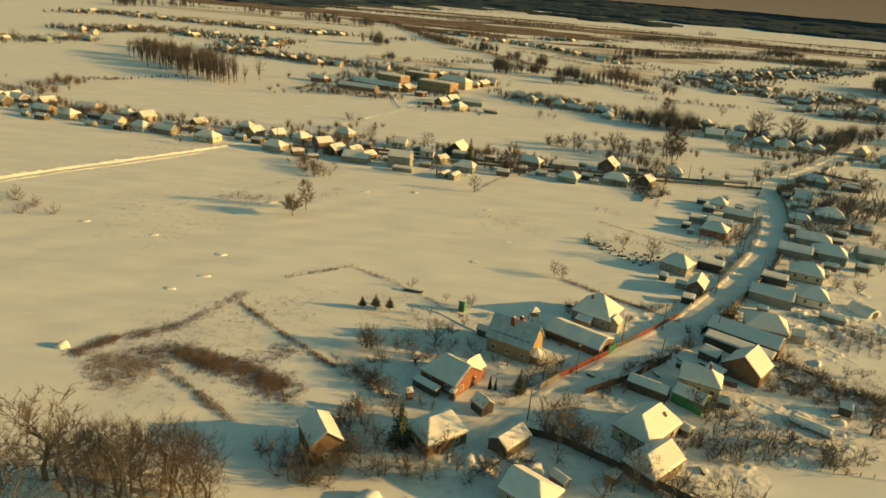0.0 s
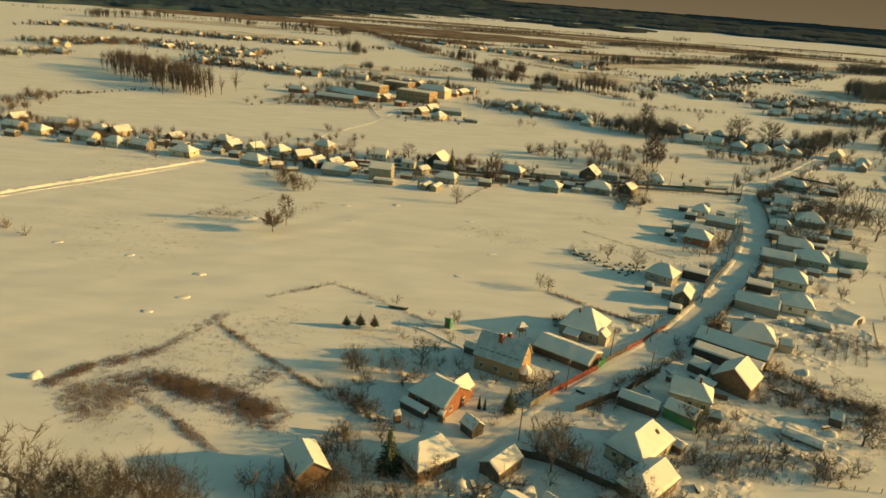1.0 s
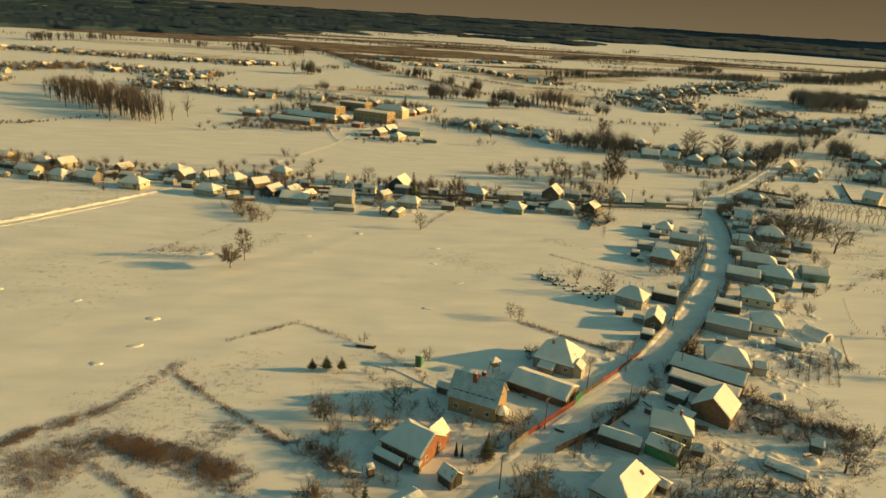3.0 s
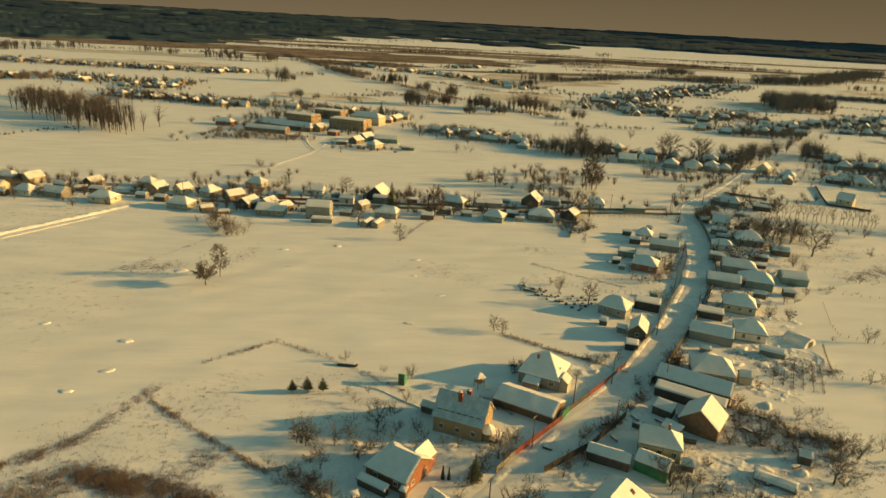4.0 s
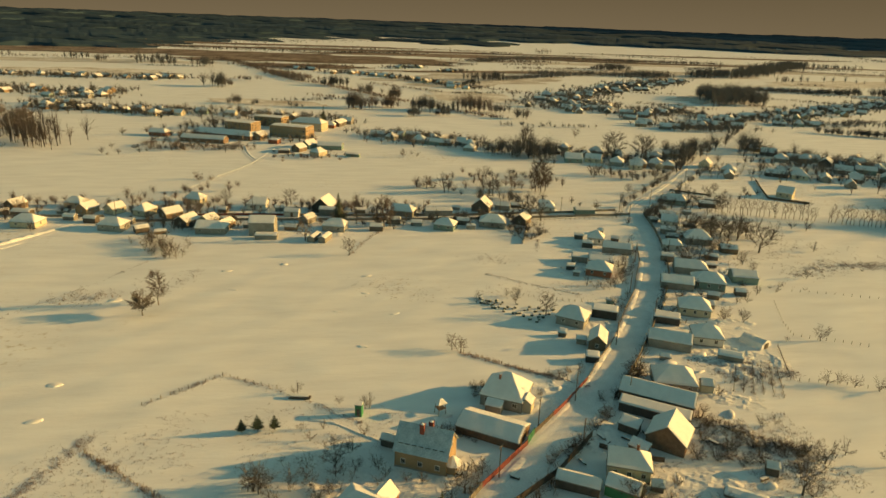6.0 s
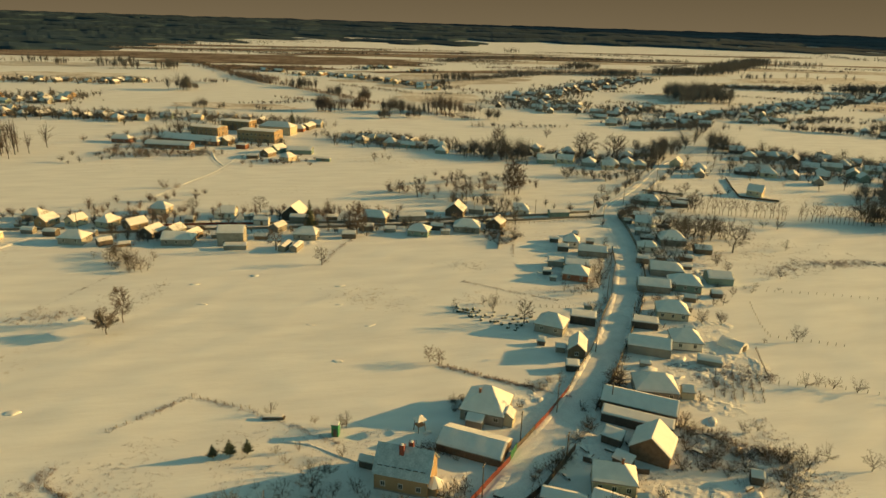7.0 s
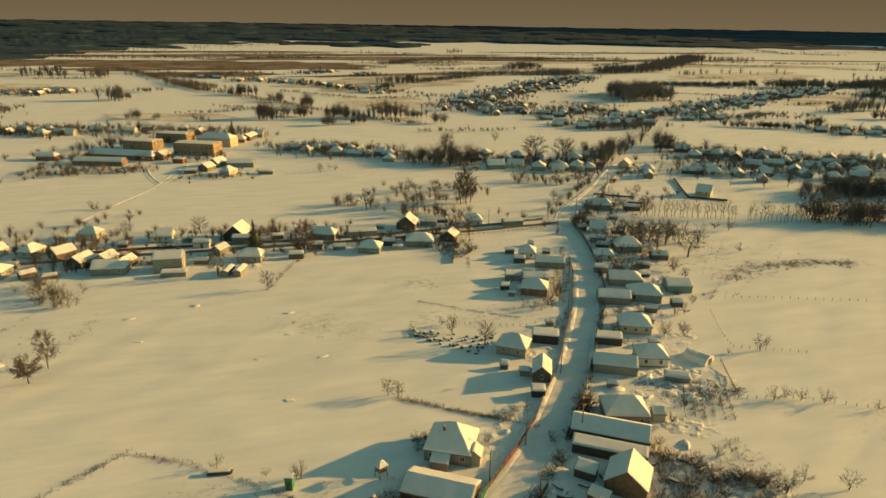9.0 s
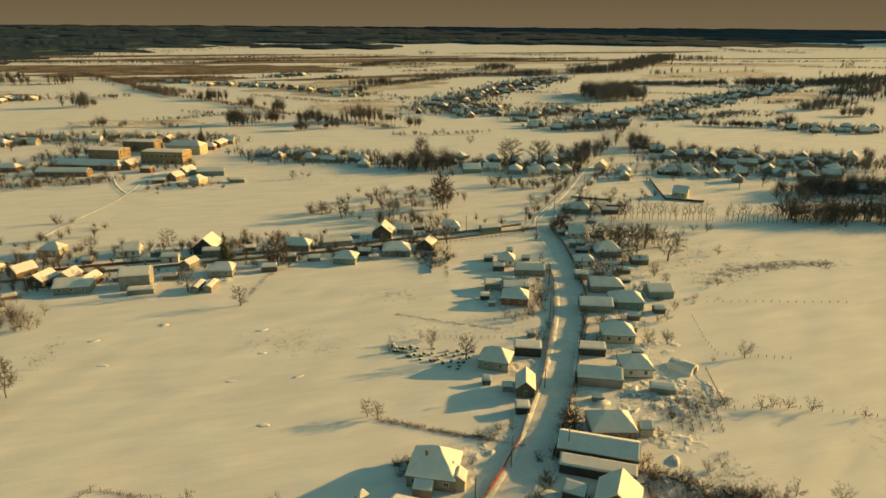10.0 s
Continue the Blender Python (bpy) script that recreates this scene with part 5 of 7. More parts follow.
# ---- trees near the street ----
tree(-55, 222, 8.7, "lone", 1, label="dense round-crowned bare tree alone in the field")
tree(-52, 230, 12.4, "birch", 1, BARK_GREY, label="tall pale birch-like bare tree in the field")
for x, y, h in ((35, 188, 5.4), (37.2, 186, 5.2)):
    tree(x, y, h, "shade", 3, BARK_GREY, group="pair of small trees in the field", label="small bare round-crowned tree in the field")
for x, y, h in ((-20, 155, 3.7), (-16.5, 155, 4.4), (-12.8, 155, 4.0)):
    conifer(x, y, h, "pine")
for x, y, h in ((-5, 101, 9.9), (19, 122, 6.0), (9.3, 321.6, 12.8)):
    conifer(x, y, h, "spruce")
conifer(10, 618, 16, "spruce")
for x, y, h in ((12.6, 122, 3.4), (13.8, 121.8, 3.0)):
    conifer(x, y, h, "thuja")
YARD_TREES = [(-16, 135, 6.8), (-22, 128, 3.2), (-13, 106, 6.8), (-9, 137, 4.6), (-5, 134, 4.1), (-4, 130, 4.3), (0, 140, 7.0), (7, 150, 3.2), (-8, 170, 3.6), (9, 161, 4.2), (25, 128, 7.0),
              (0, 98, 6.6), (3, 99, 6.4), (-7, 109, 5.4), (3, 145, 3.2), (-26, 127, 2.4), (-11, 118, 4.9), (-9, 119, 4.0), (-1, 133, 3.6), (4, 138, 3.6), (22, 127, 4.2), (10, 135, 3.0)]
for x, y, h in YARD_TREES:
    tree(x, y, h, "fruit")
for x, y, h in ((-5, 150, 3.2), (0, 146, 4.4), (4, 145, 4.0), (-7, 154, 2.6), (-2, 154, 2.6), (-11, 143, 2.4), (0, 137, 4.6), (-9, 134, 4.0), (-4, 129, 4.4), (-13, 137, 3.4), (8, 161, 3.6), (2, 164, 2.4), (-6, 137, 3.6), (-15, 134, 6.5), (14, 133, 3.2), (17, 132, 3.6), (26, 127, 5.2), (28, 130, 4.2)):
    tree(x, y, h, "fruit", mat=BARK_GREY if h < 3.5 else BARK, label="small bare garden fruit tree in snow")
tree(25, 103, 12.6, "tall")
tree(23, 107, 9.5, "shade")
for x, y, h in ((-14, 129, 2.8), (-16, 124, 2.8), (-13, 123, 2.4), (-17, 124, 2.0), (-20, 126, 2.4), (-10, 117.5, 3.6), (-12, 118, 3.1), (45, 134, 3.1), (47, 136, 2.8), (50, 136, 3.9), (53, 138, 4.4), (55, 139.5, 4.2), (67, 157, 2.6), (81, 166.5, 5.6), (83, 169, 4.5),
                (28, 114, 6.0), (24, 108, 5.0), (29, 110, 5.0), (27, 147, 2.8), (24, 148.5, 2.4), (30, 146, 2.4), (49, 163, 2.6), (52, 161, 2.2), (39, 166, 2.6), (36, 163, 2.4)):
    tree(x, y, h, "bush", mat=BARK_RED if (int(x) % 3 == 0) else BARK)
FRONT = [(-61.5, 84, 18.5), (-64, 77, 17), (-55, 79, 18), (-53, 84, 13.4), (-49, 82, 15.5), (-47, 83, 14.9), (-44, 81, 17), (-42, 83, 16), (-40, 84, 14.5), (-36, 82, 15.5), (-35, 83, 14.5), (-53, 79, 16), (-47, 79, 18), (-39, 79, 18), (-50, 75, 17), (-43, 74, 18), (-36, 76, 17), (-58, 73, 18), (-33, 79, 13), (-57, 83, 13), (-45, 77, 17), (-51, 80, 15)]
for k, (x, y, h) in enumerate(FRONT):
    tree(x, y, h, "shade" if k == 0 else "grove", mat=BARK_RED if k % 3 == 1 else BARK, group="grove of bare trees")
for x, y, h in ((-23, 89, 7.3), (-22, 91, 5.2), (-16, 90, 6.8), (-15, 97, 5.0), (-20, 91, 6.1), (-25, 95, 6), (-27, 92, 7)):
    tree(x, y, h, "slim")
YARD_EAST = [(58, 118, 8.7), (93, 117, 11.0), (38, 104, 4.6), (75, 116, 4.2), (63, 108, 4.0), (58, 112, 3.5), (100, 140, 3.5), (104, 140, 3.5), (91, 155, 3.8), (127, 196, 4.4), (134, 196, 4.2), (73, 111, 4.2), (65, 105, 4.0), (48, 92, 6.2), (31, 90, 6.4), (33, 93, 5.6),
             (31, 107, 5.4), (107, 160, 3.5), (98, 154, 3.8), (50, 106, 4.0), (53, 96, 4.4), (60, 99, 3.6), (70, 101, 3.4), (84, 106, 3.8), (105, 125, 6.0)]
for x, y, h in YARD_EAST:
    if not open_snow(x, y):
        tree(x, y, h, "fruit")
for x, y, h in ((78, 131, 4.8), (83, 137, 4.4), (87, 142, 3.2), (84, 146, 3.0), (87, 133, 4.4), (82, 130, 4.2), (92, 136, 3.6), (93, 133, 3.6), (96, 132, 3.1), (69, 124, 3.2), (65, 119, 3.2), (61, 113, 2.6), (101, 128, 4.2), (82, 110, 3.2), (77, 111, 2.6), (88, 128, 3.8), (80, 126, 3.6), (98, 124, 3.4), (90, 148, 2.6)):
    if not open_snow(x, y):
        tree(x, y, h, "bush")
EAST_TREES = [(128, 197, 5.2), (133, 194, 4.7), (149, 179, 6.0), (183, 227, 4.4), (210, 256, 5.2), (229, 284, 7.0), (224, 288, 5.2), (167, 244, 6.2), (131, 155, 4.6), (135, 155, 4.0), (138, 153, 4.2), (143, 150, 5.0), (153, 143, 3.3), (112, 127, 4.5), (119, 122, 5.0), (138, 180, 2.2), (144, 208, 4.5), (140, 208, 3.5)]
for x, y, h in EAST_TREES:
    tree(x, y, h, "fruit", mat=BARK_GREY if h < 4.4 else BARK)
tree(184, 257, 13.8, "shade")
for x, y, h in ((171, 293, 9.0), (172, 288, 10), (179, 290, 8.2), (176, 281, 11), (180, 279, 12), (185, 274, 13), (188, 277, 10.6), (188, 284, 9.5), (193, 279, 9.3), (170, 283, 9.6), (160, 262, 5), (176, 268, 6), (150, 246, 5), (166, 236, 5), (152, 214, 4), (130, 214, 4)):
    tree(x, y, h, "shade", mat=BARK)

# ---- trees of the middle distance ----
for x, y, h in ((29, 307, 16.0), (26, 309, 12), (31.5, 309, 13)):
    tree(x, y, h, "column", mat=BARK_RED, label="broad reddish bare tree by the side street")
MID = [(-6, 291, 11), (11, 271, 8.0), (100, 313, 13), (96, 314, 11), (105, 312, 11), (69, 369, 12), (61, 379, 8.2), (65, 380, 5.5), (94, 359, 11), (101, 400, 8.9), (96, 398, 8.2), (-13, 349, 9), (-44, 352, 8.2), (-49, 356, 5.2), (-65, 406, 5.5), (-58, 405, 3.5), (16, 343, 5), (19, 338, 5), (86, 340, 9), (60, 384, 4), (57, 382, 4), (75, 372, 5)]
for x, y, h in MID:
    tree(x, y, h, "shade" if h > 7 else "bush", mat=BARK if h > 6 else BARK_RED)
for x, y, h in ((124, 366, 22), (121, 367, 19), (127, 368, 17)):
    tree(x, y, h, "column", mat=BARK_RED)
MID2 = [(214, 464, 21), (216, 478, 16), (232, 457, 20), (237, 460, 18), (266, 485, 10), (219, 550, 9), (174, 360, 6.5), (177, 359, 5.2), (60, 468, 6.6), (67, 476, 3.8), (70, 469, 5.6), (172, 407, 7.9), (177, 406, 7.1), (184, 403, 5.4), (190, 401, 4.3), (193, 392, 8.1), (209, 394, 10), (224, 406, 7.4), (222, 359, 5.1), (227, 358, 6.7)]
for x, y, h in MID2:
    tree(x, y, h, "shade" if h > 6 else "fruit")
tree(70, 206.5, 8.8, "shade", 2, label="broad bare tree beside the orchard")
for x, y, h in ((63, 217, 5.6), (62, 224, 3.0), (65, 222, 4.6), (96, 211, 4.3), (52, 224, 2.9), (50, 219, 3.0), (103, 226, 4), (108, 230, 4), (112, 236, 4.5), (116, 245, 5), (119, 252, 6), (115, 256, 5.5), (96, 226, 3.5)):
    tree(x, y, h, "fruit")
for x, y, h in ((159, 498, 19.5), (157, 499, 18), (206, 318, 11), (203, 319, 10)):
    tree(x, y, h, "column")
# slim trees along the canal path
r = random.Random(3)
for k in range(44):
    t = k / 43
    if 0.52 < t < 0.58:
        continue
    x, y = 206 + 78 * t + r.uniform(-0.6, 0.6), 316.5 - 35 * t + r.uniform(-0.8, 0.8)
    tree(x, y, r.uniform(7.5, 11.0), "slim", mat=BARK_GREY, group="row of young trees")
stand(along([(283, 285), (330, 268), (372, 252)], 34, 6, 41), "light", 8, 14, BARK, "dark trees by the canal", 41)
stand(along([(330, 330), (345, 322), (358, 312)], 16, 5, 42), "light", 6, 10, BARK, "dark trees by the canal", 42)
stand(along([(130, 482), (146, 472), (166, 466)], 30, 7, 43), "light", 9, 16, BARK, "dark trees on the back street", 43)
stand(along([(262, 452), (280, 470), (292, 492)], 22, 8, 44), "light", 9, 15, BARK, "dark trees near the bend", 44)
stand(along([(330, 480), (340, 500), (350, 520)], 16, 7, 45), "light", 10, 16, BARK, "dark trees near the bend", 45)
stand(along([(-290, 618), (-248, 570), (-215, 543), (-181, 510), (-168, 512)], 110, 8, 46), "high", 15, 23, BARK_RED, "grove of tall bare trees", 46)
stand(along([(-270, 612), (-230, 580), (-190, 545)], 40, 9, 461), "high", 12, 19, BARK, "grove of tall bare trees", 461)
stand(along([(-110, 505), (-80, 508), (-45, 506)], 26, 7, 47), "scrub", 3, 5.5, BARK_RED, "leafless scrub in the snow", 47)
stand(along([(-25, 470), (0, 462), (25, 462)], 14, 6, 48), "scrub", 2.5, 4.5, BARK_RED, "leafless scrub in the snow", 48)
stand(along([(-95, 352), (-70, 372), (-45, 385)], 22, 6, 49), "light", 3, 6, BARK_RED, "bare trees behind the side street", 49)
stand(along([(-95, 330), (-40, 326), (20, 318), (90, 314)], 26, 8, 50), "light", 3, 6, BARK, "bare trees among the yards", 50)
stand(along([(-230, 365), (-180, 350), (-120, 338)], 34, 9, 51), "light", 3.5, 7, BARK_RED, "bare trees among the yards", 51)
stand(along([(-72, 296), (-62, 284), (-58, 272)], 16, 4, 52), "light", 2.5, 6, BARK, "scrub at the field's edge", 52)
stand(along([(90, 290), (86, 282), (96, 298)], 12, 4, 53), "scrub", 3, 5, BARK, "leafless scrub in the snow", 53)
stand(along([(80, 395), (105, 400), (130, 398), (135, 380)], 20, 7, 54), "light", 3, 6, BARK_RED, "scrub in the meadow", 54)
stand(along([(140, 230), (160, 250), (165, 285)], 16, 8, 55), "light", 3, 6, BARK, "bare trees among the yards", 55)
stand(along([(175, 470), (210, 450), (260, 430)], 30, 11, 56), "light", 4, 8, BARK, "bare trees on the back street", 56)
stand(along([(345, 470), (390, 415), (440, 350)], 34, 14, 57), "light", 5, 10, BARK, "bare trees on the back street", 57)
stand(along([(40, 565), (82, 545), (120, 515)], 18, 12, 58), "light", 4, 8, BARK, "bare trees on the back street", 58)
stand(along([(-160, 690), (-60, 670), (20, 640)], 26, 12, 59), "light", 5, 9, BARK, "bare trees behind the school", 59)

# ---- far woods and hedges ----
WOODS = "brown leafless trees and hedges far off"
GROVES = "clump of tall bare trees in the far fields"
# line, number, spread, lowest and highest tree, twigs, reddish, words
FAR_GROWTH = [
    ([(-182, 1537), (-114, 1369), (-60, 1179), (-19, 1048), (17, 1005)], 330, 5, 4, 9, 12, 1, WOODS), ([(17, 1005), (48, 924), (77, 870), (101, 806), (145, 719), (183, 664)], 300, 4, 2.5, 6, 12, 1, WOODS),
    ([(-60, 1179), (-4, 1068)], 90, 10, 6, 12, 14, 1, WOODS), ([(23, 980), (48, 973)], 24, 6, 10, 18, 26, 0, GROVES), ([(66, 892), (84, 880)], 14, 5, 9, 15, 26, 0, GROVES), ([(94, 824), (102, 816)], 10, 4, 12, 20, 30, 1, GROVES),
    ([(41, 732), (67, 723)], 24, 5, 12, 20, 34, 1, GROVES), ([(71, 748), (91, 741)], 16, 4, 9, 15, 30, 1, GROVES), ([(93, 679), (106, 675)], 10, 4, 8, 13, 30, 0, GROVES), ([(113, 729), (136, 700)], 24, 6, 11, 18, 34, 0, GROVES),
    ([(123, 680), (138, 683)], 10, 4, 7, 11, 26, 0, GROVES), ([(167, 734), (183, 702)], 22, 6, 13, 20, 36, 1, GROVES), ([(190, 708), (201, 704)], 8, 4, 9, 14, 28, 0, GROVES), ([(201, 662), (212, 658)], 6, 3, 10, 16, 30, 0, GROVES),
    ([(-128, 961), (-114, 932)], 12, 5, 13, 22, 36, 0, GROVES), ([(-116, 958), (-101, 959)], 10, 4, 7, 12, 28, 0, GROVES), ([(-275, 1319), (-257, 1325)], 7, 4, 12, 18, 26, 0, GROVES), ([(-247, 1322), (-227, 1316)], 7, 4, 12, 20, 26, 0, GROVES),
    ([(-205, 1309), (-169, 1310)], 14, 5, 14, 22, 26, 0, GROVES), ([(-275, 1300), (-175, 1305)], 90, 3, 1.5, 4, 8, 0, WOODS), ([(-97, 1057), (-85, 1037)], 7, 4, 6, 10, 20, 0, GROVES), ([(-72, 1049), (-70, 1040)], 2, 2, 8, 11, 24, 0, GROVES),
    ([(-85, 762), (-72, 758)], 8, 4, 8, 13, 28, 0, GROVES), ([(-60, 754), (-54, 752)], 4, 3, 6, 10, 26, 0, GROVES), ([(-24, 742), (-6, 728)], 6, 4, 5, 8, 24, 0, GROVES), ([(-113, 1410), (-56, 1288), (7, 1374), (85, 1352)], 460, 24, 3, 8, 9, 1, WOODS),
    ([(269, 1109), (322, 1126)], 44, 9, 11, 20, 22, 0, GROVES), ([(229, 1021), (257, 1061)], 26, 6, 6, 10, 16, 0, WOODS), ([(325, 1137), (394, 1191), (488, 1264)], 200, 8, 5, 10, 11, 0, WOODS), ([(435, 1279), (560, 1291), (682, 1256)], 280, 14, 6, 12, 11, 0, WOODS),
    ([(640, 1455), (716, 1477)], 80, 12, 12, 20, 12, 0, WOODS), ([(628, 1288), (715, 1280)], 110, 12, 10, 17, 12, 0, WOODS), ([(780, 1298), (907, 1381)], 100, 12, 10, 18, 12, 0, WOODS),
    ([(408, 1653), (549, 1835), (749, 1917), (898, 1845), (1186, 1810)], 620, 14, 7, 14, 8, 0, WOODS), ([(1186, 1810), (1383, 1691), (1555, 1581), (2005, 1501)], 360, 10, 4, 9, 8, 0, WOODS), ([(393, 1707), (601, 1705)], 240, 28, 5, 10, 8, 1, WOODS),
    ([(801, 1292), (940, 1351), (1234, 1630), (1465, 1858)], 560, 20, 15, 24, 12, 0, "long plantation of bare trees across the plain"), ([(708, 1009), (860, 975)], 110, 8, 6, 12, 12, 0, WOODS), ([(845, 979), (919, 945)], 40, 9, 8, 15, 16, 0, WOODS),
    ([(1915, 2592), (2155, 2402), (2079, 2104), (2216, 1965)], 300, 14, 6, 11, 6, 0, WOODS), ([(1458, 1781), (1586, 1750)], 50, 12, 10, 18, 12, 0, WOODS), ([(1400, 1795), (1449, 1783)], 20, 8, 14, 20, 14, 0, WOODS),
    ([(910, 936), (992, 935)], 90, 12, 11, 19, 16, 0, "dark belt of bare woodland"), ([(977, 915), (1119, 922)], 120, 14, 9, 16, 14, 0, "dark belt of bare woodland"), ([(873, 724), (958, 730), (1128, 906), (1313, 991)], 420, 40, 9, 17, 14, 0, "dark belt of bare woodland"),
    ([(477, 585), (534, 550)], 50, 4, 4, 9, 18, 0, WOODS), ([(563, 556), (577, 552)], 8, 3, 9, 15, 30, 0, GROVES), ([(697, 644), (727, 646)], 16, 5, 9, 15, 26, 0, GROVES), ([(734, 656), (790, 650)], 40, 8, 10, 17, 24, 0, GROVES), ([(694, 588), (720, 580)], 18, 6, 9, 15, 26, 0, GROVES),
    ([(531, 613), (580, 632), (596, 611)], 40, 6, 4, 9, 18, 0, WOODS), ([(-437, 2113), (-290, 1990), (-96, 1997), (41, 1905), (190, 1987), (324, 1954)], 700, 18, 5, 10, 6, 0, WOODS), ([(-433, 2547), (-208, 2591), (-34, 2827), (422, 3089)], 460, 70, 5, 11, 6, 0, WOODS),
    ([(769, 2283), (824, 2320)], 14, 12, 14, 22, 10, 0, WOODS), ([(544, 2115), (630, 2095)], 50, 10, 5, 10, 8, 0, WOODS), ([(260, 920), (301, 899)], 24, 1, 2.5, 4, 10, 0, WOODS), ([(364, 741), (409, 715), (435, 685)], 60, 6, 4, 9, 18, 0, WOODS),
    ([(384, 691), (315, 714)], 40, 2, 2, 4, 12, 0, WOODS), ([(341, 591), (371, 589), (402, 586)], 40, 5, 5, 10, 20, 0, WOODS), ([(-660, 1323), (-572, 1468)], 50, 8, 14, 20, 14, 0, WOODS), ([(-447, 1438), (-418, 1457)], 8, 5, 13, 19, 18, 0, GROVES),
    ([(-385, 1375), (-369, 1399)], 8, 4, 12, 17, 18, 0, GROVES), ([(-314, 1356), (-262, 1426)], 16, 6, 14, 22, 20, 0, GROVES), ([(-444, 818), (-406, 834), (-373, 863)], 40, 8, 6, 11, 18, 1, WOODS), ([(-266, 469), (-237, 486)], 40, 4, 1.5, 3, 14, 1, WOODS), ([(-229, 504), (-207, 519)], 30, 3, 1, 2.5, 12, 0, WOODS),
    ([(-269, 448), (-255, 441)], 14, 5, 5, 9, 28, 1, WOODS), ([(-322, 679), (-275, 655), (-219, 616)], 60, 8, 8, 14, 24, 1, GROVES), ([(1210, 1195), (1100, 1215), (1009, 1233), (896, 1200)], 20, 10, 10, 18, 22, 0, GROVES), ([(1565, 1294), (1602, 1284)], 6, 8, 15, 22, 22, 0, GROVES),
    ([(-900, 1750), (-270, 1859), (420, 1963), (950, 1942)], 300, 60, 3.5, 8, 6, 1, WOODS), ([(-700, 2250), (0, 2350), (600, 2250)], 400, 70, 4, 9, 6, 1, WOODS), ([(900, 2300), (1600, 2350), (2600, 2000)], 300, 22, 4, 9, 6, 0, WOODS), ([(-900, 1500), (-500, 1480), (-250, 1520)], 240, 16, 3, 8, 7, 0, WOODS),
    ([(627, 897), (674, 864), (717, 824)], 63, 3.5, 2.5, 6, 8, 0, WOODS), ([(555, 810), (591, 762)], 33, 3.5, 2.5, 6, 8, 1, WOODS), ([(698, 661), (717, 637)], 24, 3.5, 2.5, 6, 8, 0, WOODS), ([(315, 714), (374, 705), (432, 681)], 67, 3.5, 2.5, 6, 8, 1, WOODS),
    ([(458, 950), (523, 920)], 39, 3.5, 2.5, 6, 8, 0, WOODS), ([(910, 1157), (961, 1126)], 32, 3.5, 2.5, 6, 8, 1, WOODS), ([(908, 1545), (1090, 1667)], 120, 8, 3.5, 8, 8, 0, WOODS), ([(432, 1452), (564, 1455), (664, 1491)], 131, 8, 3.5, 8, 8, 1, WOODS),
    ([(269, 1498), (376, 1528)], 61, 8, 3.5, 8, 8, 0, WOODS), ([(454, 1571), (559, 1589)], 58, 8, 3.5, 8, 8, 1, WOODS), ([(149, 940), (186, 900), (256, 906)], 68, 3.5, 2.5, 6, 8, 0, WOODS), ([(239, 992), (304, 906)], 59, 3.5, 2.5, 6, 8, 1, WOODS),
    ([(555, 640), (626, 644), (642, 611)], 59, 3.5, 2.5, 6, 8, 0, WOODS), ([(1202, 1638), (1254, 1536), (1435, 1460)], 170, 8, 3.5, 8, 8, 1, WOODS), ([(1000, 1083), (1032, 1044)], 27, 3.5, 2.5, 6, 8, 0, WOODS), ([(889, 835), (933, 792)], 33, 3.5, 2.5, 6, 8, 1, WOODS),
    ([(771, 955), (867, 893)], 62, 3.5, 2.5, 6, 8, 0, WOODS), ([(-182, 1046), (-91, 1063)], 50, 3.5, 2.5, 6, 8, 1, WOODS), ([(-43, 791), (46, 808)], 49, 3.5, 2.5, 6, 8, 0, WOODS), ([(1, 850), (80, 782)], 57, 3.5, 2.5, 6, 8, 1, WOODS),
    ([(175, 619), (216, 612), (258, 604)], 46, 3.5, 2.5, 6, 8, 0, WOODS), ([(1483, 1341), (1657, 1244)], 109, 8, 3.5, 8, 8, 1, WOODS), ([(1042, 2223), (1258, 2127)], 130, 8, 3.5, 8, 8, 0, WOODS), ([(431, 2357), (703, 2205)], 171, 8, 3.5, 8, 8, 1, WOODS),
    ([(-29, 2212), (366, 2197)], 217, 8, 3.5, 8, 8, 0, WOODS), ([(407, 808), (446, 775), (480, 751)], 50, 3.5, 2.5, 6, 8, 1, WOODS), ([(697, 714), (785, 722)], 48, 3.5, 2.5, 6, 8, 0, WOODS), ([(92, 1021), (149, 940)], 54, 3.5, 2.5, 6, 8, 1, WOODS),
]
for k, (line, n, spread, low, high, tuft, red, words) in enumerate(FAR_GROWTH):
    far_trees("far_trees", along(line, n, spread, 700 + k), words, BARK_RED if red else BARK, low, high, 700 + k, tuft, slim=0.8 if high > 16 else 1.2, thin=1.0 if tuft > 20 else 1.8)
far_trees("far_trees", [(500 + 90 * p_ + 45 * q_, 785 + 10 * p_ + 120 * q_) for p_, q_ in within(0, 1, 0, 1, 230, 65)], "block of tall bare woodland beyond the village", BARK, 16, 24, 65, 20, slim=0.7)


def patch(name, cx, cy, rx, ry, rot, mat, label, seed, lift=0.12):
    """A ragged flat patch of rough growth on the far fields."""
    v, f = [(cx, cy, gz(cx, cy) + lift)], []
    n = 64
    for k in range(n):
        ang = 6.2832 * k / n
        m = 1 + 0.3 * float(value_noise(np.array(k * 0.4), np.array(seed * 3.7), seed))
        u, w = rx * m * math.cos(ang), ry * m * math.sin(ang)
        x, y = cx + u * math.cos(rot) - w * math.sin(rot), cy + u * math.sin(rot) + w * math.cos(rot)
        v.append((x, y, gz(x, y) + lift))
    f = [(0, k + 1, (k + 1) % n + 1) for k in range(n)]
    return tagged(link_mesh(name, raw(name, v, f), mat), label, "marsh", kind="structure")


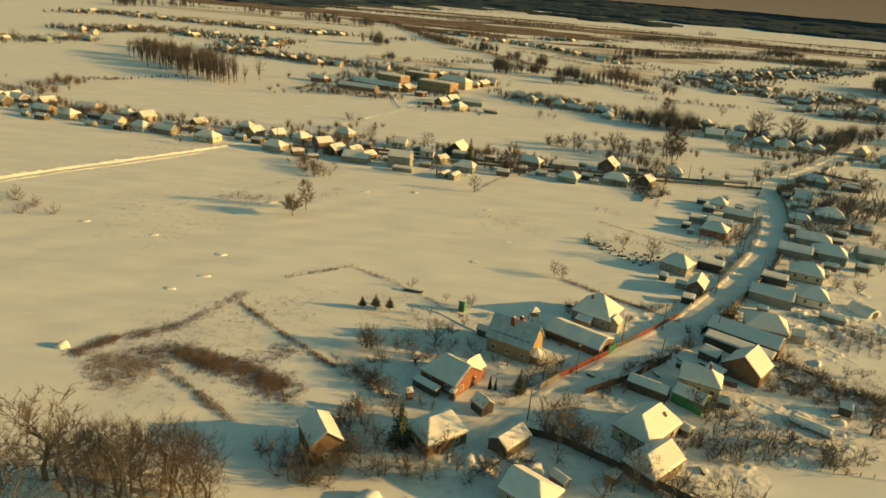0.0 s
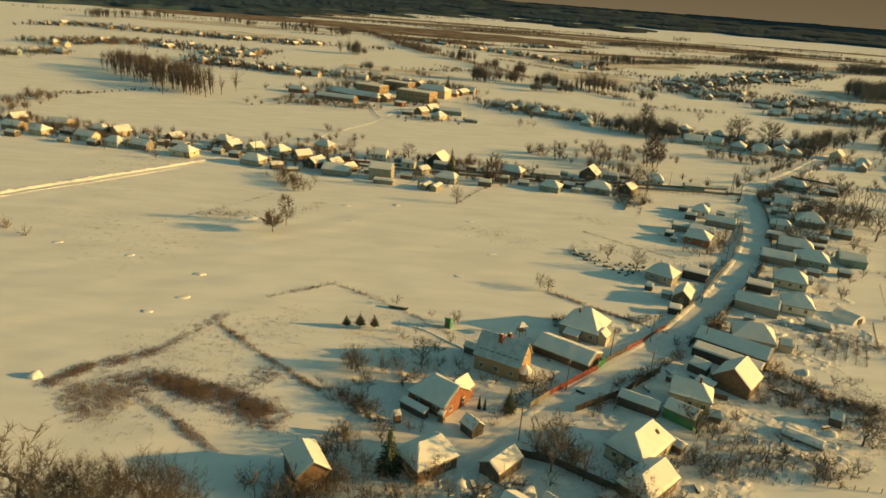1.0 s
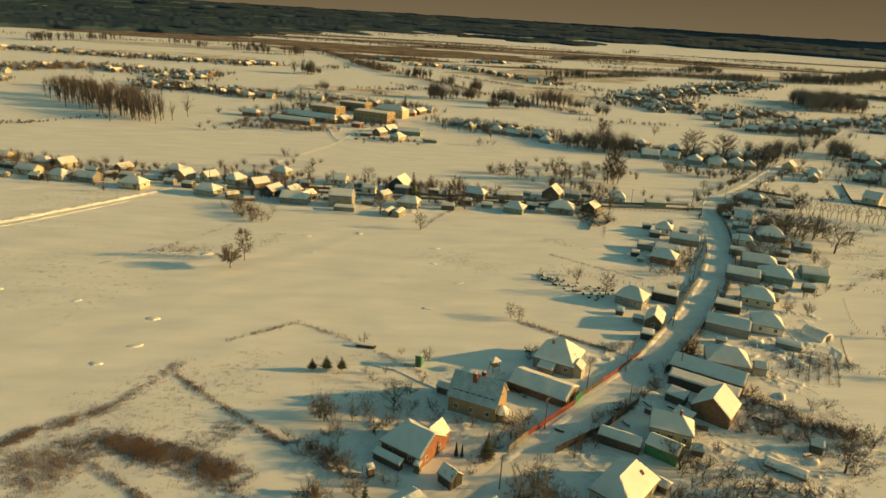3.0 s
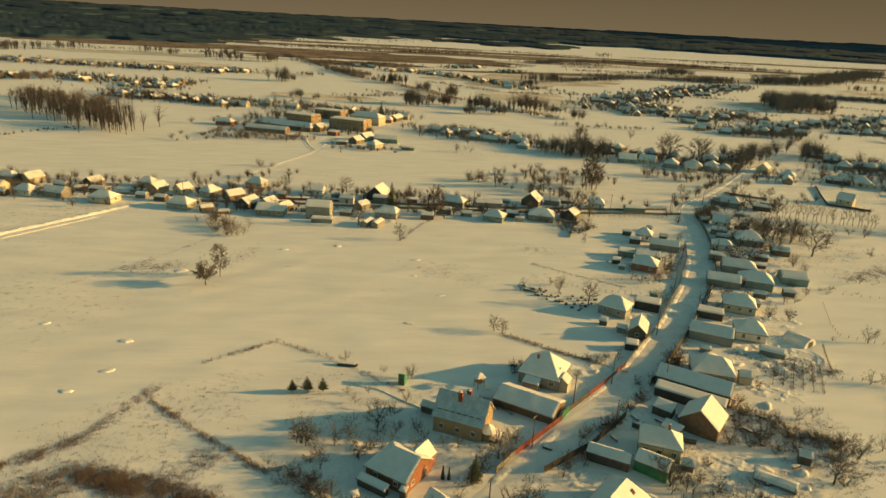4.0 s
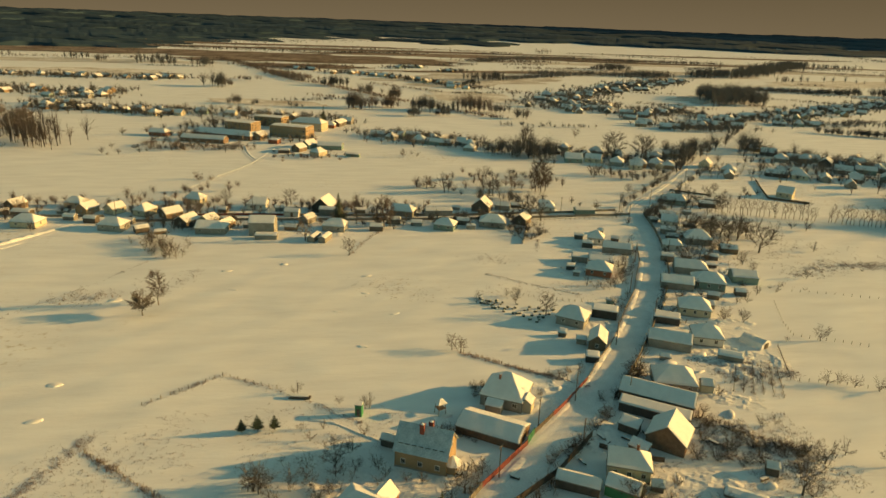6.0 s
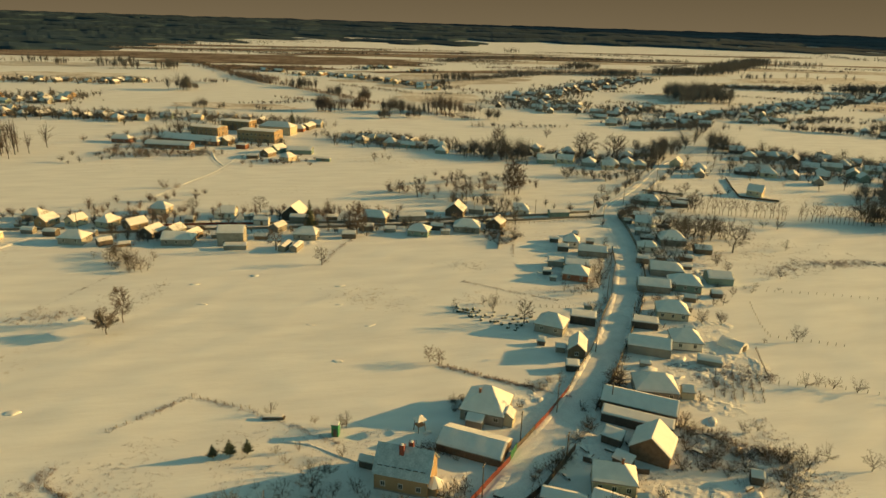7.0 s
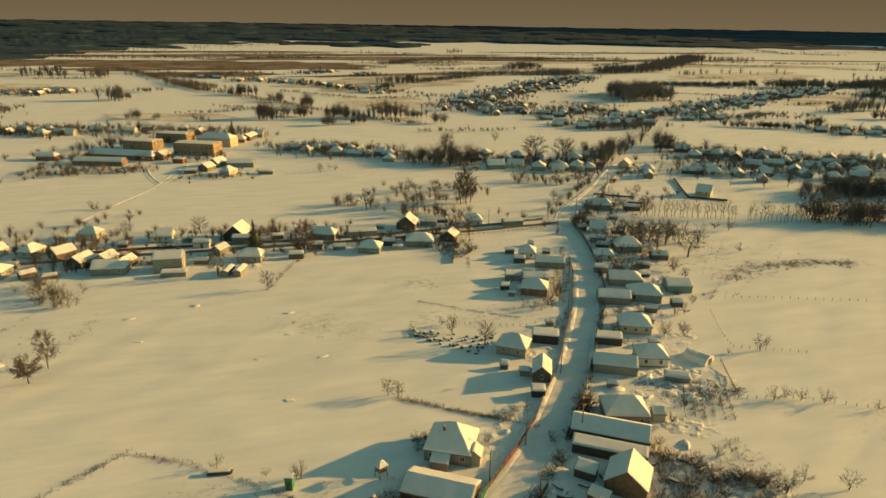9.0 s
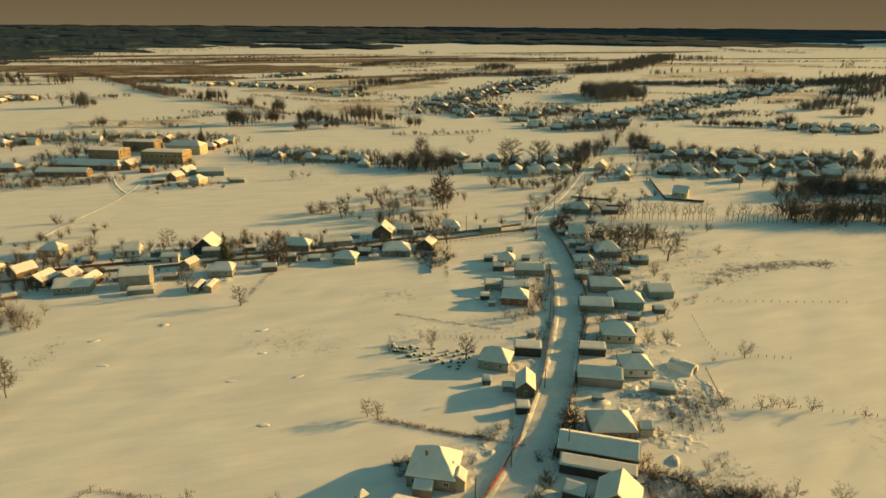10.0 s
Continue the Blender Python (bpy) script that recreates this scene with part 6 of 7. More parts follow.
patch("marsh", 40, 1640, 300, 170, -0.15, MARSH, "brown reed marsh beyond the village", 3, 0.6)
patch("marsh", -10, 1375, 125, 62, -0.1, MARSH, "brown reed marsh beside a far hedge", 12, 0.95)
patch("marsh", -120, 1560, 160, 60, 0.3, MARSH, "brown reed marsh beyond the village", 13, 1.3)
patch("marsh", -420, 1780, 420, 120, 0.08, MARSH, "brown reed marsh beyond the village", 5, 0.8)
patch("marsh", 560, 1960, 520, 95, 0.0, MARSH, "brown strip of marsh grass", 4, 0.8)
patch("marsh", 1050, 1800, 420, 50, -0.10, MARSH, "brown strip of marsh grass", 6, 0.8)
patch("marsh", 150, 2150, 700, 70, 0.03, MARSH, "brown strip of marsh grass", 7, 0.9)
patch("marsh", -150, 2400, 600, 60, 0.0, MARSH, "brown strip of marsh grass", 8, 1.2)
patch("marsh", 1500, 2300, 500, 45, -0.2, MARSH, "brown strip of marsh grass", 9, 1.2)
patch("marsh", 420, 1330, 260, 28, 0.15, MARSH, "brown rough grass beside far hedges", 10, 0.5)
patch("marsh", 1800, 1750, 500, 35, -0.2, MARSH, "brown strip of marsh grass", 11, 0.9)

# Stubble patches that also paint the hazier, darker tone of the far plain.
for k, (x, y, rx, ry, rot) in enumerate([(270, 1130, 190, 110, 0.4), (720, 1380, 280, 110, 0.1), (-360, 1150, 150, 70, 0.1), (-420, 1400, 220, 60, 0.0), (1050, 1190, 240, 80, 0.2), (620, 1700, 380, 60, 0.0), (-40, 770, 70, 26, -0.3), (1350, 1500, 300, 80, -0.2), (200, 860, 60, 70, 0.3), (820, 760, 120, 40, 0.4), (560, 880, 80, 50, 0.8)]):
    patch("stubble_field", x, y, rx, ry, rot, HAZED_STUBBLE, "stubble under thin snow, toned down for distance haze", 20 + k, 0.3)

# ---- weeds on the rough ground ----
weeds("dry_weeds", [(-60, 128), (-51, 124), (-42, 121), (-29, 114.5)], 4600, 0.4, 1.0, WEED, "thick patch of dry brown weeds in snow", 1, 1.9)
weeds("dry_weeds", [(-78, 122), (-62, 128), (-57, 119), (-65, 109)], 1500, 0.2, 0.7, WEED, "sparse dry weeds poking through snow", 2)
weeds("dry_weeds", [(-79, 122), (-73, 129.3), (-67, 133), (-61, 138.3)], 1300, 0.3, 0.8, WEED, "line of dry weeds along a field edge", 3, 1.1)
weeds("dry_weeds", [(-62, 137.5), (-57, 147), (-52.4, 157.4)], 500, 0.2, 0.6, WEED, "line of dry weeds along a field edge", 35, 0.9)
weeds("dry_weeds", [(-51.6, 152.4), (-36.8, 138.4), (-30, 132.8), (-22, 125.4)], 620, 0.3, 0.7, WEED, "dry grass along the garden boundary", 4, 0.45)
weeds("dry_weeds", [(-41, 125), (-36, 133), (-31, 131), (-38, 122.5)], 420, 0.2, 0.6, WEED, "sparse dry weeds poking through snow", 5)
# This weed line draws the dark shaded flank of the ditch.
weeds("dry_weeds", [(-57, 119), (-38, 104)], 500, 0.2, 0.8, WEED, "dry weeds standing in for the shaded side of a straight ditch", 14, 0.6)
weeds("dry_weeds", [(-78, 122), (-62, 127), (-56, 118), (-64, 108)], 1100, 0.15, 0.5, STRAW, "pale dry grass in thin snow", 16)
weeds("dry_weeds", [(-75, 140), (-52, 160), (-30, 112), (-62, 104)], 1200, 0.1, 0.5, WEED, "stray stalks on rough snowy ground", 15)
weeds("dry_weeds", [(-44, 169.5), (-27, 181.5), (-13, 173), (7, 155)], 520, 0.2, 0.5, WEED, "dry grass along an old boundary", 6, 0.5)
weeds("dry_weeds", [(-50, 160), (-30, 165), (-28, 140), (-48, 145)], 260, 0.2, 0.5, WEED, "stray dry stalks in the snow", 7)
weeds("dry_weeds", [(37, 186), (47, 178), (60, 168), (66, 163)], 420, 0.3, 0.8, WEED, "dry grass along the yard boundary", 8, 0.5)
weeds("dry_weeds", [(-20, 165), (15, 160), (20, 146), (-20, 140)], 420, 0.2, 0.5, WEED, "stray dry stalks in the garden", 9)
weeds("dry_weeds", [(60, 128), (110, 145), (110, 118), (60, 100)], 1500, 0.3, 0.8, WEED, "dry weeds in the snowy gardens", 10)
weeds("dry_weeds", [(150, 270), (235, 262), (235, 235), (160, 215)], 260, 0.3, 0.7, WEED, "dry grass tufts on the meadow", 11)
weeds("dry_weeds", [(50, 226), (95, 212), (92, 232), (60, 236)], 300, 0.2, 0.5, WEED, "dry stalks by the orchard", 12)
weeds("dry_weeds", [(-110, 515), (-40, 515), (-40, 495), (-110, 498)], 900, 0.5, 1.2, WEED, "brown scrub before the school", 13)

# ---- fences ----
fence([(23.7, 123.4), (28.8, 129.0)], 1.6, WOOD_GREY, "grey boarded street fence")
fence([(28.8, 129.0), (42.3, 141.2)], 1.5, RED_PAINT, "red sheet-metal street fence with snow at its foot", name="red_fence")
fence([(45.2, 145.0), (52, 151.2)], 1.3, WOOD_DARK, "dark weathered street fence behind snow")
fence([(52, 151.2), (56.3, 155.0), (67.0, 165.8)], 1.4, RED_PAINT, "red street fence along the lane", name="red_fence")
fence([(42.6, 141.6), (45.0, 144.6)], 2.1, GREEN_PAINT, "green metal yard gate between the fences", name="gate")
fence([(67.0, 165.8), (74, 175), (82, 184), (88, 192), (97, 206), (108, 221), (117, 237), (126, 252), (134, 270)], 1.1, WOOD_GREY, "weathered grey wooden street fence")
# The next two fences have added height so their shadows cover the road.
fence([(33.5, 123), (46, 131), (58, 142)], 1.7, WOOD_DARK, "dark garden fence raised to shade the street")
fence([(70, 156), (84, 172), (98, 190), (112, 208), (128, 232), (142, 260), (154, 292), (162, 318)], 1.8, WOOD_GREY, "grey wooden street fence on the far side, raised to shade the road")
fence([(17, 108), (26, 105.5), (36, 99), (45, 93), (54, 87)], 1.7, WOOD_DARK, "dark boarded fence along a narrow lane")
fence([(154, 317.4), (125, 316.2), (97, 316.4), (67, 316.2), (47, 317), (21, 318.6), (0, 320.6)], 1.15, WOOD_GREY, "grey fence along the side street")
fence([(150, 325.5), (125, 323.4), (97, 323.4), (67, 323), (47, 324), (21, 325.6), (-10, 328.6)], 1.15, WOOD_GREY, "grey fence along the side street")
fence([(-10, 328.6), (-34, 331.5), (-60, 332)], 1.1, RED_DARK, "dark red fence along the side street")
fence([(-6, 320.6), (-34, 323.5), (-62, 324), (-93, 324)], 1.15, WOOD_GREY, "grey fence along the side street")
fence([(-95, 333), (-127, 335), (-168, 347), (-217, 360)], 1.15, WOOD_GREY, "grey fence along the side street")
fence([(145, 313), (120, 311.5), (99, 312)], 1.1, WOOD_GREY, "grey picket fence behind the side street", "rail")
fence([(85, 278), (94, 300), (100, 316)], 1.2, WOOD_DARK, "dark boarded garden fence")
fence([(-44, 169.5), (-27, 181.5), (-13, 173)], 0.8, WOOD_GREY, "old post fence half buried in snow", "post", 2.2)
fence([(38, 186), (47, 178), (60, 168.5), (66, 165)], 0.9, WOOD_GREY, "old post fence along the yard", "post", 2.0)
fence([(-51.6, 152.4), (-36.8, 138.4), (-30, 132.8), (-22, 125.4)], 0.8, WOOD_GREY, "old post fence in the weeds", "post", 2.2)
fence([(132.6, 177), (128, 168.6), (123.7, 160.3)], 1.1, WOOD_DARK, "thin dark rail fence at the garden's end", "rail", 1.6)
fence([(154.2, 207.4), (145.7, 191.6), (142.8, 183.2)], 0.8, WOOD_GREY, "thin grey post fence between fields", "post", 2.4)
fence([(118, 160), (125, 158), (139, 153.5), (156, 142), (175, 130)], 0.9, WOOD_GREY, "line of fence posts in the snow", "post", 2.6)
fence([(142.8, 183.2), (160.9, 173)], 1.0, WOOD_GREY, "short line of old weathered fence posts", "post", 2.4)
fence([(168, 216), (190, 208), (215, 198)], 0.8, WOOD_GREY, "old fence posts along a frozen ditch", "post", 3.0)
fence([(88, 215), (76, 219), (66, 224)], 0.9, WOOD_GREY, "thin post fence behind the orchard", "post", 2.0)
fence([(56, 107), (66, 104.5), (78, 103.5), (90, 102)], 0.9, WOOD_GREY, "sagging grey garden posts in snow", "post", 2.6)
fence([(58, 138), (64, 133), (70, 131)], 1.3, WOOD_DARK, "dark yard fence by the barn")
fence([(276, 388), (263, 364), (252, 343), (269, 331)], 1.3, WOOD_DARK, "dark boarded fence round a farmyard")
fence([(203, 365), (212, 358), (221, 352)], 1.0, WOOD_GREY, "grey fence by the bend")
fence([(165, 346), (200, 380), (236, 418)], 1.1, WOOD_DARK, "dark fence along the outer street", "rail")
for x, y, rot in ((20, 112, 45), (33, 131.5, 45), (47, 147.5, 45), (54, 138, 45), (60, 157, 45), (80, 163, 50), (84, 184.5, 50), (104, 199, 55), (107, 222, 55), (124, 252, 65), (140, 255, 65), (150, 310, 80), (176, 338, 50), (200, 378, 45), (225, 386, 45), (74, 156, 45)):
    utility_pole(x, y, 8.0, rot)
utility_pole(152, 325, 9.5, 20, True)
for x, y in ((120, 324.5), (88, 324.5), (50, 325), (10, 328), (-30, 332), (-90, 333)):
    utility_pole(x, y, 8.0, 90)

# ---- snow banks along the street ----
def beside(points, off):
    """A line parallel to a street."""
    out = []
    for p, q in zip(points, points[1:]):
        n = math.hypot(q[0] - p[0], q[1] - p[1])
        out.append(((p[0] + q[0]) / 2 - (q[1] - p[1]) / n * off, (p[1] + q[1]) / 2 + (q[0] - p[0]) / n * off))
    return out


bank(beside(MAIN[3:12], 3.9), 0.55, 2.4, "long sunlit ridge of ploughed snow along the street", 1)
bank(beside(MAIN[11:18], 4.4), 0.5, 2.4, "ridge of ploughed snow along the outer street", 2)
bank(beside(MAIN[11:18], -4.4), 0.5, 2.4, "ridge of ploughed snow along the outer street", 3)
bank([(31, 128.5), (36, 133), (41, 138)], 0.4, 2.4, "rough ploughed snow at the red fence", 7)
bank([(22, 120), (27, 125.5)], 0.3, 2.4, "rough ploughed snow at the fence", 8)
bank([(90, 180), (104, 199), (116, 217), (131, 241)], 0.35, 1.6, "low snow ridge on the shaded side", 9)
bank([(40, 130), (52, 140), (66, 153)], 0.35, 1.6, "low snow ridge on the shaded side", 10)
bank([(-102, 329), (-113, 311), (-129, 289.5), (-144, 270.5), (-157, 255.5), (-192, 208)], 0.95, 4.0, "snow ridge along the field track", 11)
bank([(-108, 310), (-125, 286), (-140.5, 266.5), (-154, 251), (-189, 203)], 0.40, 2.0, "snow ridge along the field track", 12)
bank([(158, 326), (177, 346.5), (205, 375), (236, 410)], 0.5, 2.0, "snow ridge along the outer street", 13)
bank([(12.5, 145.5), (6, 151), (0, 156), (-8, 159)], 0.35, 0.9, "low rubble line under snow in the garden", 14)


# ---- small things ----
for k, (x, y, w, d, h) in enumerate([(10, 193, 2.4, 1.2, 0.5), (-13.6, 263, 2.6, 1.6, 0.7), (16, 248, 3.0, 1.2, 0.5), (-66, 166, 3.4, 1.4, 0.6), (-72, 157, 3.2, 1.4, 0.6), (-67, 182, 3.2, 2.0, 0.7), (-66, 235, 4.0, 2.2, 0.8), (14, 232, 2.2, 1.0, 0.35), (-34, 258, 3, 1.2, 0.5), (22, 214, 2.4, 1.0, 0.4), (-30, 240, 3, 1, 0.35), (-118, 200, 3, 1.6, 0.6), (-92, 193, 2.4, 1.2, 0.5), (4, 218, 2.6, 1.0, 0.3)]):
    mound(x, y, w * 1.2, d * 1.2, h * 0.55, "low snow-covered heap in the field", rot=-25 + 13 * k % 40, seed=k, mat=SNOW_FIELD)
mound(-82, 124.5, 3.0, 2.2, 1.3, "round bale-like heap capped with snow", "hay_bale", 20, seed=21, category="hay bale", group="")
mound(19.5, 96.5, 5.0, 3.0, 1.5, "snow-buried heap beside the shed", rot=30, seed=22, group="snowy heaps in the yards")
for k, (x, y, w, d, h) in enumerate([(-9, 86, 4.5, 3.6, 1.8), (-3, 84.5, 4.4, 3.6, 1.8), (96, 146, 4, 2, 0.8), (94, 172, 5, 2.4, 0.9), (106, 175, 6, 2, 0.8), (118, 174, 4, 2, 0.8), (27, 155, 2.5, 1.6, 0.6), (58, 163, 2.4, 1.4, 0.6), (8, 98, 4, 2.6, 1.0), (5, 94.5, 3.4, 2, 0.9), (11, 95, 3, 2, 0.8), (46, 104, 3, 2, 0.8), (88, 120, 3.2, 2, 0.8)]):
    mound(x, y, w, d, h, "heap of yard clutter buried in snow", rot=31 * k % 90, seed=30 + k, group="snowy heaps in the yards")

outhouse = thing("outhouse", 6.4, 158.5, -20, "tall green-painted wooden outhouse in the snowy garden", "outhouse", "", gz(6.4, 158.5))
part("wall", boxed((-0.8, 0.8, -0.8, 0.8, -0.2, 2.9), bevel=0.03), GREEN_PAINT, outhouse)
part("roof", boxed((-0.95, 0.95, -0.95, 0.95, 2.903, 3.03), bevel=0.02), GREEN_PAINT, outhouse)
part("door", boxed((-0.4, 0.4, -0.86, -0.803, 0.05, 2.0)), WOOD_DARK, outhouse, "narrow dark door")
part("snow_cover", boxed((-0.9, 0.9, -0.9, 0.9, 3.034, 3.2), bevel=0.06), SNOW, outhouse, "snow on top")

tower = thing("lookout_frame", 25.5, 156.5, 20, "small wooden frame shelter behind the yellow house", "shelter", "", gz(25.5, 156.5))
for u in (-1, 1):
    for w in (-1, 1):
        v, f = tube([(u, w, -0.3), (u * 0.8, w * 0.8, 3.0)], [0.1, 0.08], 6)
        link_mesh("leg", raw("leg", v, f), WOOD_DARK, tower)
part("deck", boxed((-0.95, 0.95, -0.95, 0.95, 1.5, 1.62)), WOOD_DARK, tower)
v, f = shell(1.3, 1.3, 0.8, (1.2, 1.2), False, -0.08, 0.12, 0.6, 0.03, 3)
link_mesh("roof", raw("roof", [(p_, q_, z_ + 3.0) for p_, q_, z_ in v], f), SNOW, tower, "little snowy roof")

for x, y, rot in ((-14.5, 111, 10), (4.6, 117, -30), (-4.5, 116, 20)):
    ob = thing("garden_hut", x, y, rot, "tiny weathered privy with a snow cap", "hut", "garden huts", gz(x, y))
    part("wall", boxed((-0.6, 0.6, -0.6, 0.6, -0.2, 1.9), bevel=0.02), WOOD, ob)
    v, f = shell(0.85, 0.85, 0.4, (0, 0), True, 0.0, 0.25, 0.5, 0.03, 5)
    link_mesh("snow_cover", raw("snow_cover", [(p_, q_, z_ + 1.9) for p_, q_, z_ in v], f), SNOW, ob)
ob = thing("garden_hut", 91, 124, -30, "small square hut with a sunlit snowy roof", "hut", "garden huts", gz(91, 124))
part("wall", boxed((-1.2, 1.2, -1.2, 1.2, -0.2, 2.0), bevel=0.02), WOOD_DARK, ob)
v, f = shell(1.5, 1.5, 0.9, (0, 0), False, 0.0, 0.25, 0.5, 0.03, 6)
link_mesh("snow_cover", raw("snow_cover", [(p_, q_, z_ + 2.0) for p_, q_, z_ in v], f), SNOW, ob)

# rows of small covered shrubs beside the orchard
r = random.Random(8)


def shrub(x, y, s):
    ob = thing("shrub", x, y, r.uniform(0, 360), "small dark shrub half covered with snow", "shrub", "rows of small shrubs", gz(x, y))

    def dark():
        bm = bmesh.new()
        bmesh.ops.create_icosphere(bm, subdivisions=2, radius=0.5)
        for p_ in bm.verts:
            p_.co *= 1 + 0.35 * float(value_noise(np.array(p_.co.x * 5), np.array(p_.co.y * 5 + p_.co.z * 3), 2))
            p_.co.z = max(-0.1, p_.co.z + 0.3)
        m = bpy.data.meshes.new("shrub_body")
        bm.to_mesh(m)
        bm.free()
        return m

    def cap():
        bm = bmesh.new()
        bmesh.ops.create_icosphere(bm, subdivisions=2, radius=0.4, matrix=Matrix.Translation((0, 0, 0.62)) @ Matrix.Diagonal((1.1, 1.1, 0.5, 1)))
        m = bpy.data.meshes.new("snow_cap")
        bm.to_mesh(m)
        bm.free()
        return m

    link_mesh("shrub_body", shared("shrub_dark", dark), NEEDLE, ob)
    link_mesh("snow_cap", shared("shrub_cap", cap), SNOW, ob, "cap of snow")
    ob.scale = (s, s, s)


for i in range(11):
    for j in range(6):
        u, w = i / 10, j / 5
        x = 53 + 15 * u - 1.5 * w + 5 * (1 - w) * u + r.uniform(-0.9, 0.9)
        y = 222 - 12 * u - 9 * w * (0.35 + 0.65 * u) + r.uniform(-0.9, 0.9)
        if r.random() < 0.8:
            shrub(x, y, r.uniform(0.7, 1.3))

# log pile and a sled of timber in the garden
logs = thing("log_pile", -7.5, 168, -12, "pile of logs under snow at the garden's end", "log pile", "", gz(-7.5, 168))
for k in range(7):
    v, f = tube([(-2.5 + 0.3 * (k % 3), (k % 4) * 0.4 - 0.6, 0.2 + 0.3 * (k // 4)), (2.6 + 0.2 * (k % 2), (k % 4) * 0.4 - 0.6, 0.22 + 0.3 * (k // 4))], [0.2, 0.17], 7)
    f += [tuple(range(7))[::-1], tuple(range(7, 14))]
    link_mesh("log", raw("log", v, f), WOOD_DARK, logs)
part("snow_cover", boxed((-2.3, 2.4, -0.7, 0.7, 0.74, 0.95), bevel=0.09), SNOW, logs, "snow on the logs")

# rubble of a fallen shed beside the black shed
r = random.Random(12)
heap = thing("scrap_heap", 113.5, 195.5, -25, "heap of dark boards and scrap dusted with snow", "scrap heap", "", gz(113.5, 195.5))
for k in range(14):
    b = part("board", boxed((-0.9, 0.9, -0.12, 0.12, -0.03, 0.03)), (WOOD_DARK, TEAL_PAINT, RUST, SNOW)[k % 4], heap)
    b.matrix_local = pose(r.uniform(-3.2, 3.2), r.uniform(-1.2, 1.2), 0.2 + r.uniform(0, 0.7), r.uniform(-30, 30), r.uniform(-30, 30), r.uniform(0, 180))

bank([(-84, 349), (-73, 370), (-59, 406), (-40, 449), (-25, 508), (-5, 541)], 0.4, 1.5, "snow ridge along the field track", 15)
bank([(-35, 454), (-44, 485), (-49, 519)], 0.5, 1.6, "snow ridge along the curving track", 16)

# ---- rough, trodden ground in the yards ----
def rough_patch(x, y, rx, ry, rot, seed, high=0.4):
    """Trodden and heaped snow: a lumpy sheet that runs out flat at its rim."""
    nx, ny = int(rx * 2 / 0.55), int(ry * 2 / 0.55)
    c, s = math.cos(radians(rot)), math.sin(radians(rot))
    u, w = np.meshgrid(np.linspace(-rx, rx, nx), np.linspace(-ry, ry, ny))
    px, py = x + c * u - s * w, y + s * u + c * w
    edge = np.clip(1.15 - np.hypot(u / rx, w / ry), 0, 0.5) / 0.5
    lump = 0.5 * value_noise(px / 2.6, py / 2.6, seed) + 0.35 * value_noise(px / 1.1, py / 1.1, seed + 1) + 0.25 * value_noise(px / 0.6, py / 0.6, seed + 2)
    pz = ground_z(px, py) - 0.06 + edge * (0.10 + high * np.clip(lump + 0.15, 0, 1))
    i = np.arange(nx * ny).reshape(ny, nx)
    faces = np.stack([i[:-1, :-1].ravel(), i[:-1, 1:].ravel(), i[1:, 1:].ravel(), i[1:, :-1].ravel()], 1)
    mesh = bpy.data.meshes.new("yard_snow")
    mesh.from_pydata(np.stack([px.ravel(), py.ravel(), pz.ravel()], 1).tolist(), [], faces.tolist())
    mesh.update()
    return tagged(link_mesh("yard_snow", mesh, SNOW_ROUGH), "lumpy trodden snow in a yard", "snow", kind="structure")


for k, (x, y, rx, ry, rot) in enumerate([(89, 137, 19, 10, -38), (76, 118, 18, 10, -36), (93, 169, 14, 5, -28), (112, 173, 16, 5.5, -28), (61, 138, 9, 5, -45), (26, 133, 9, 5, 42), (12, 131, 8, 6, -30), (8, 97, 14, 9, 0), (30, 99, 11, 7, -35), (53, 103, 12, 9, -40),
                                          (50, 160, 8, 8, 0), (62, 168, 9, 5, 45), (101, 246, 12, 9, -22), (131, 214, 9, 7, -25), (151, 236, 14, 8, -25), (162, 260, 16, 9, -25), (85, 196, 9, 6, -28), (-50, 311, 22, 7, -5), (0, 300, 18, 5, -8),
                                          (60, 311, 22, 6, -5), (92, 318, 16, 4, 0), (0, 136, 14, 8, -30), (-12, 123, 10, 8, 0), (42, 118, 8, 6, -40), (110, 208, 8, 5, -27), (125, 262, 12, 8, -25), (-130, 338, 40, 10, 15), (-190, 352, 40, 10, 15), (118, 184, 8, 8, 0)]):
    rough_patch(x, y, rx, ry, rot, 200 + 7 * k)

# ---- more growth among the yards ----
YARD = "bare garden trees and bushes in snow"
stand(along([(34, 120), (40, 126), (47, 131)], 10, 1.0, 302), "light", 3, 5, BARK, YARD, 302)
stand(along([(47, 136), (56, 143), (64, 150)], 16, 0.9, 303), "scrub", 2.0, 3.6, BARK, YARD, 303)
stand(along([(84, 146), (90, 141), (97, 133), (104, 127)], 22, 2.2, 304), "scrub", 2.0, 3.8, BARK, YARD, 304)
stand(along([(78, 128), (88, 130), (98, 121)], 10, 2.2, 305), "scrub", 2.0, 4.0, BARK, YARD, 305)
stand(along([(60, 116), (72, 110), (84, 104)], 20, 2.5, 306), "light", 3.0, 5.0, BARK, YARD, 306)
stand(along([(52, 108), (60, 103), (66, 97)], 12, 2.0, 307), "scrub", 2.0, 4.0, BARK, YARD, 307)
stand(along([(-24, 102), (-14, 100), (-10, 92)], 14, 2.0, 308), "light", 4.0, 6.5, BARK, YARD, 308)
stand(along([(-26, 96), (-24, 90), (-15, 88)], 14, 1.8, 309), "scrub", 2.5, 4.5, BARK, YARD, 309)
stand(along([(-18, 127), (-14, 122), (-8, 117)], 14, 1.8, 310), "scrub", 2.0, 3.6, BARK_RED, YARD, 310)
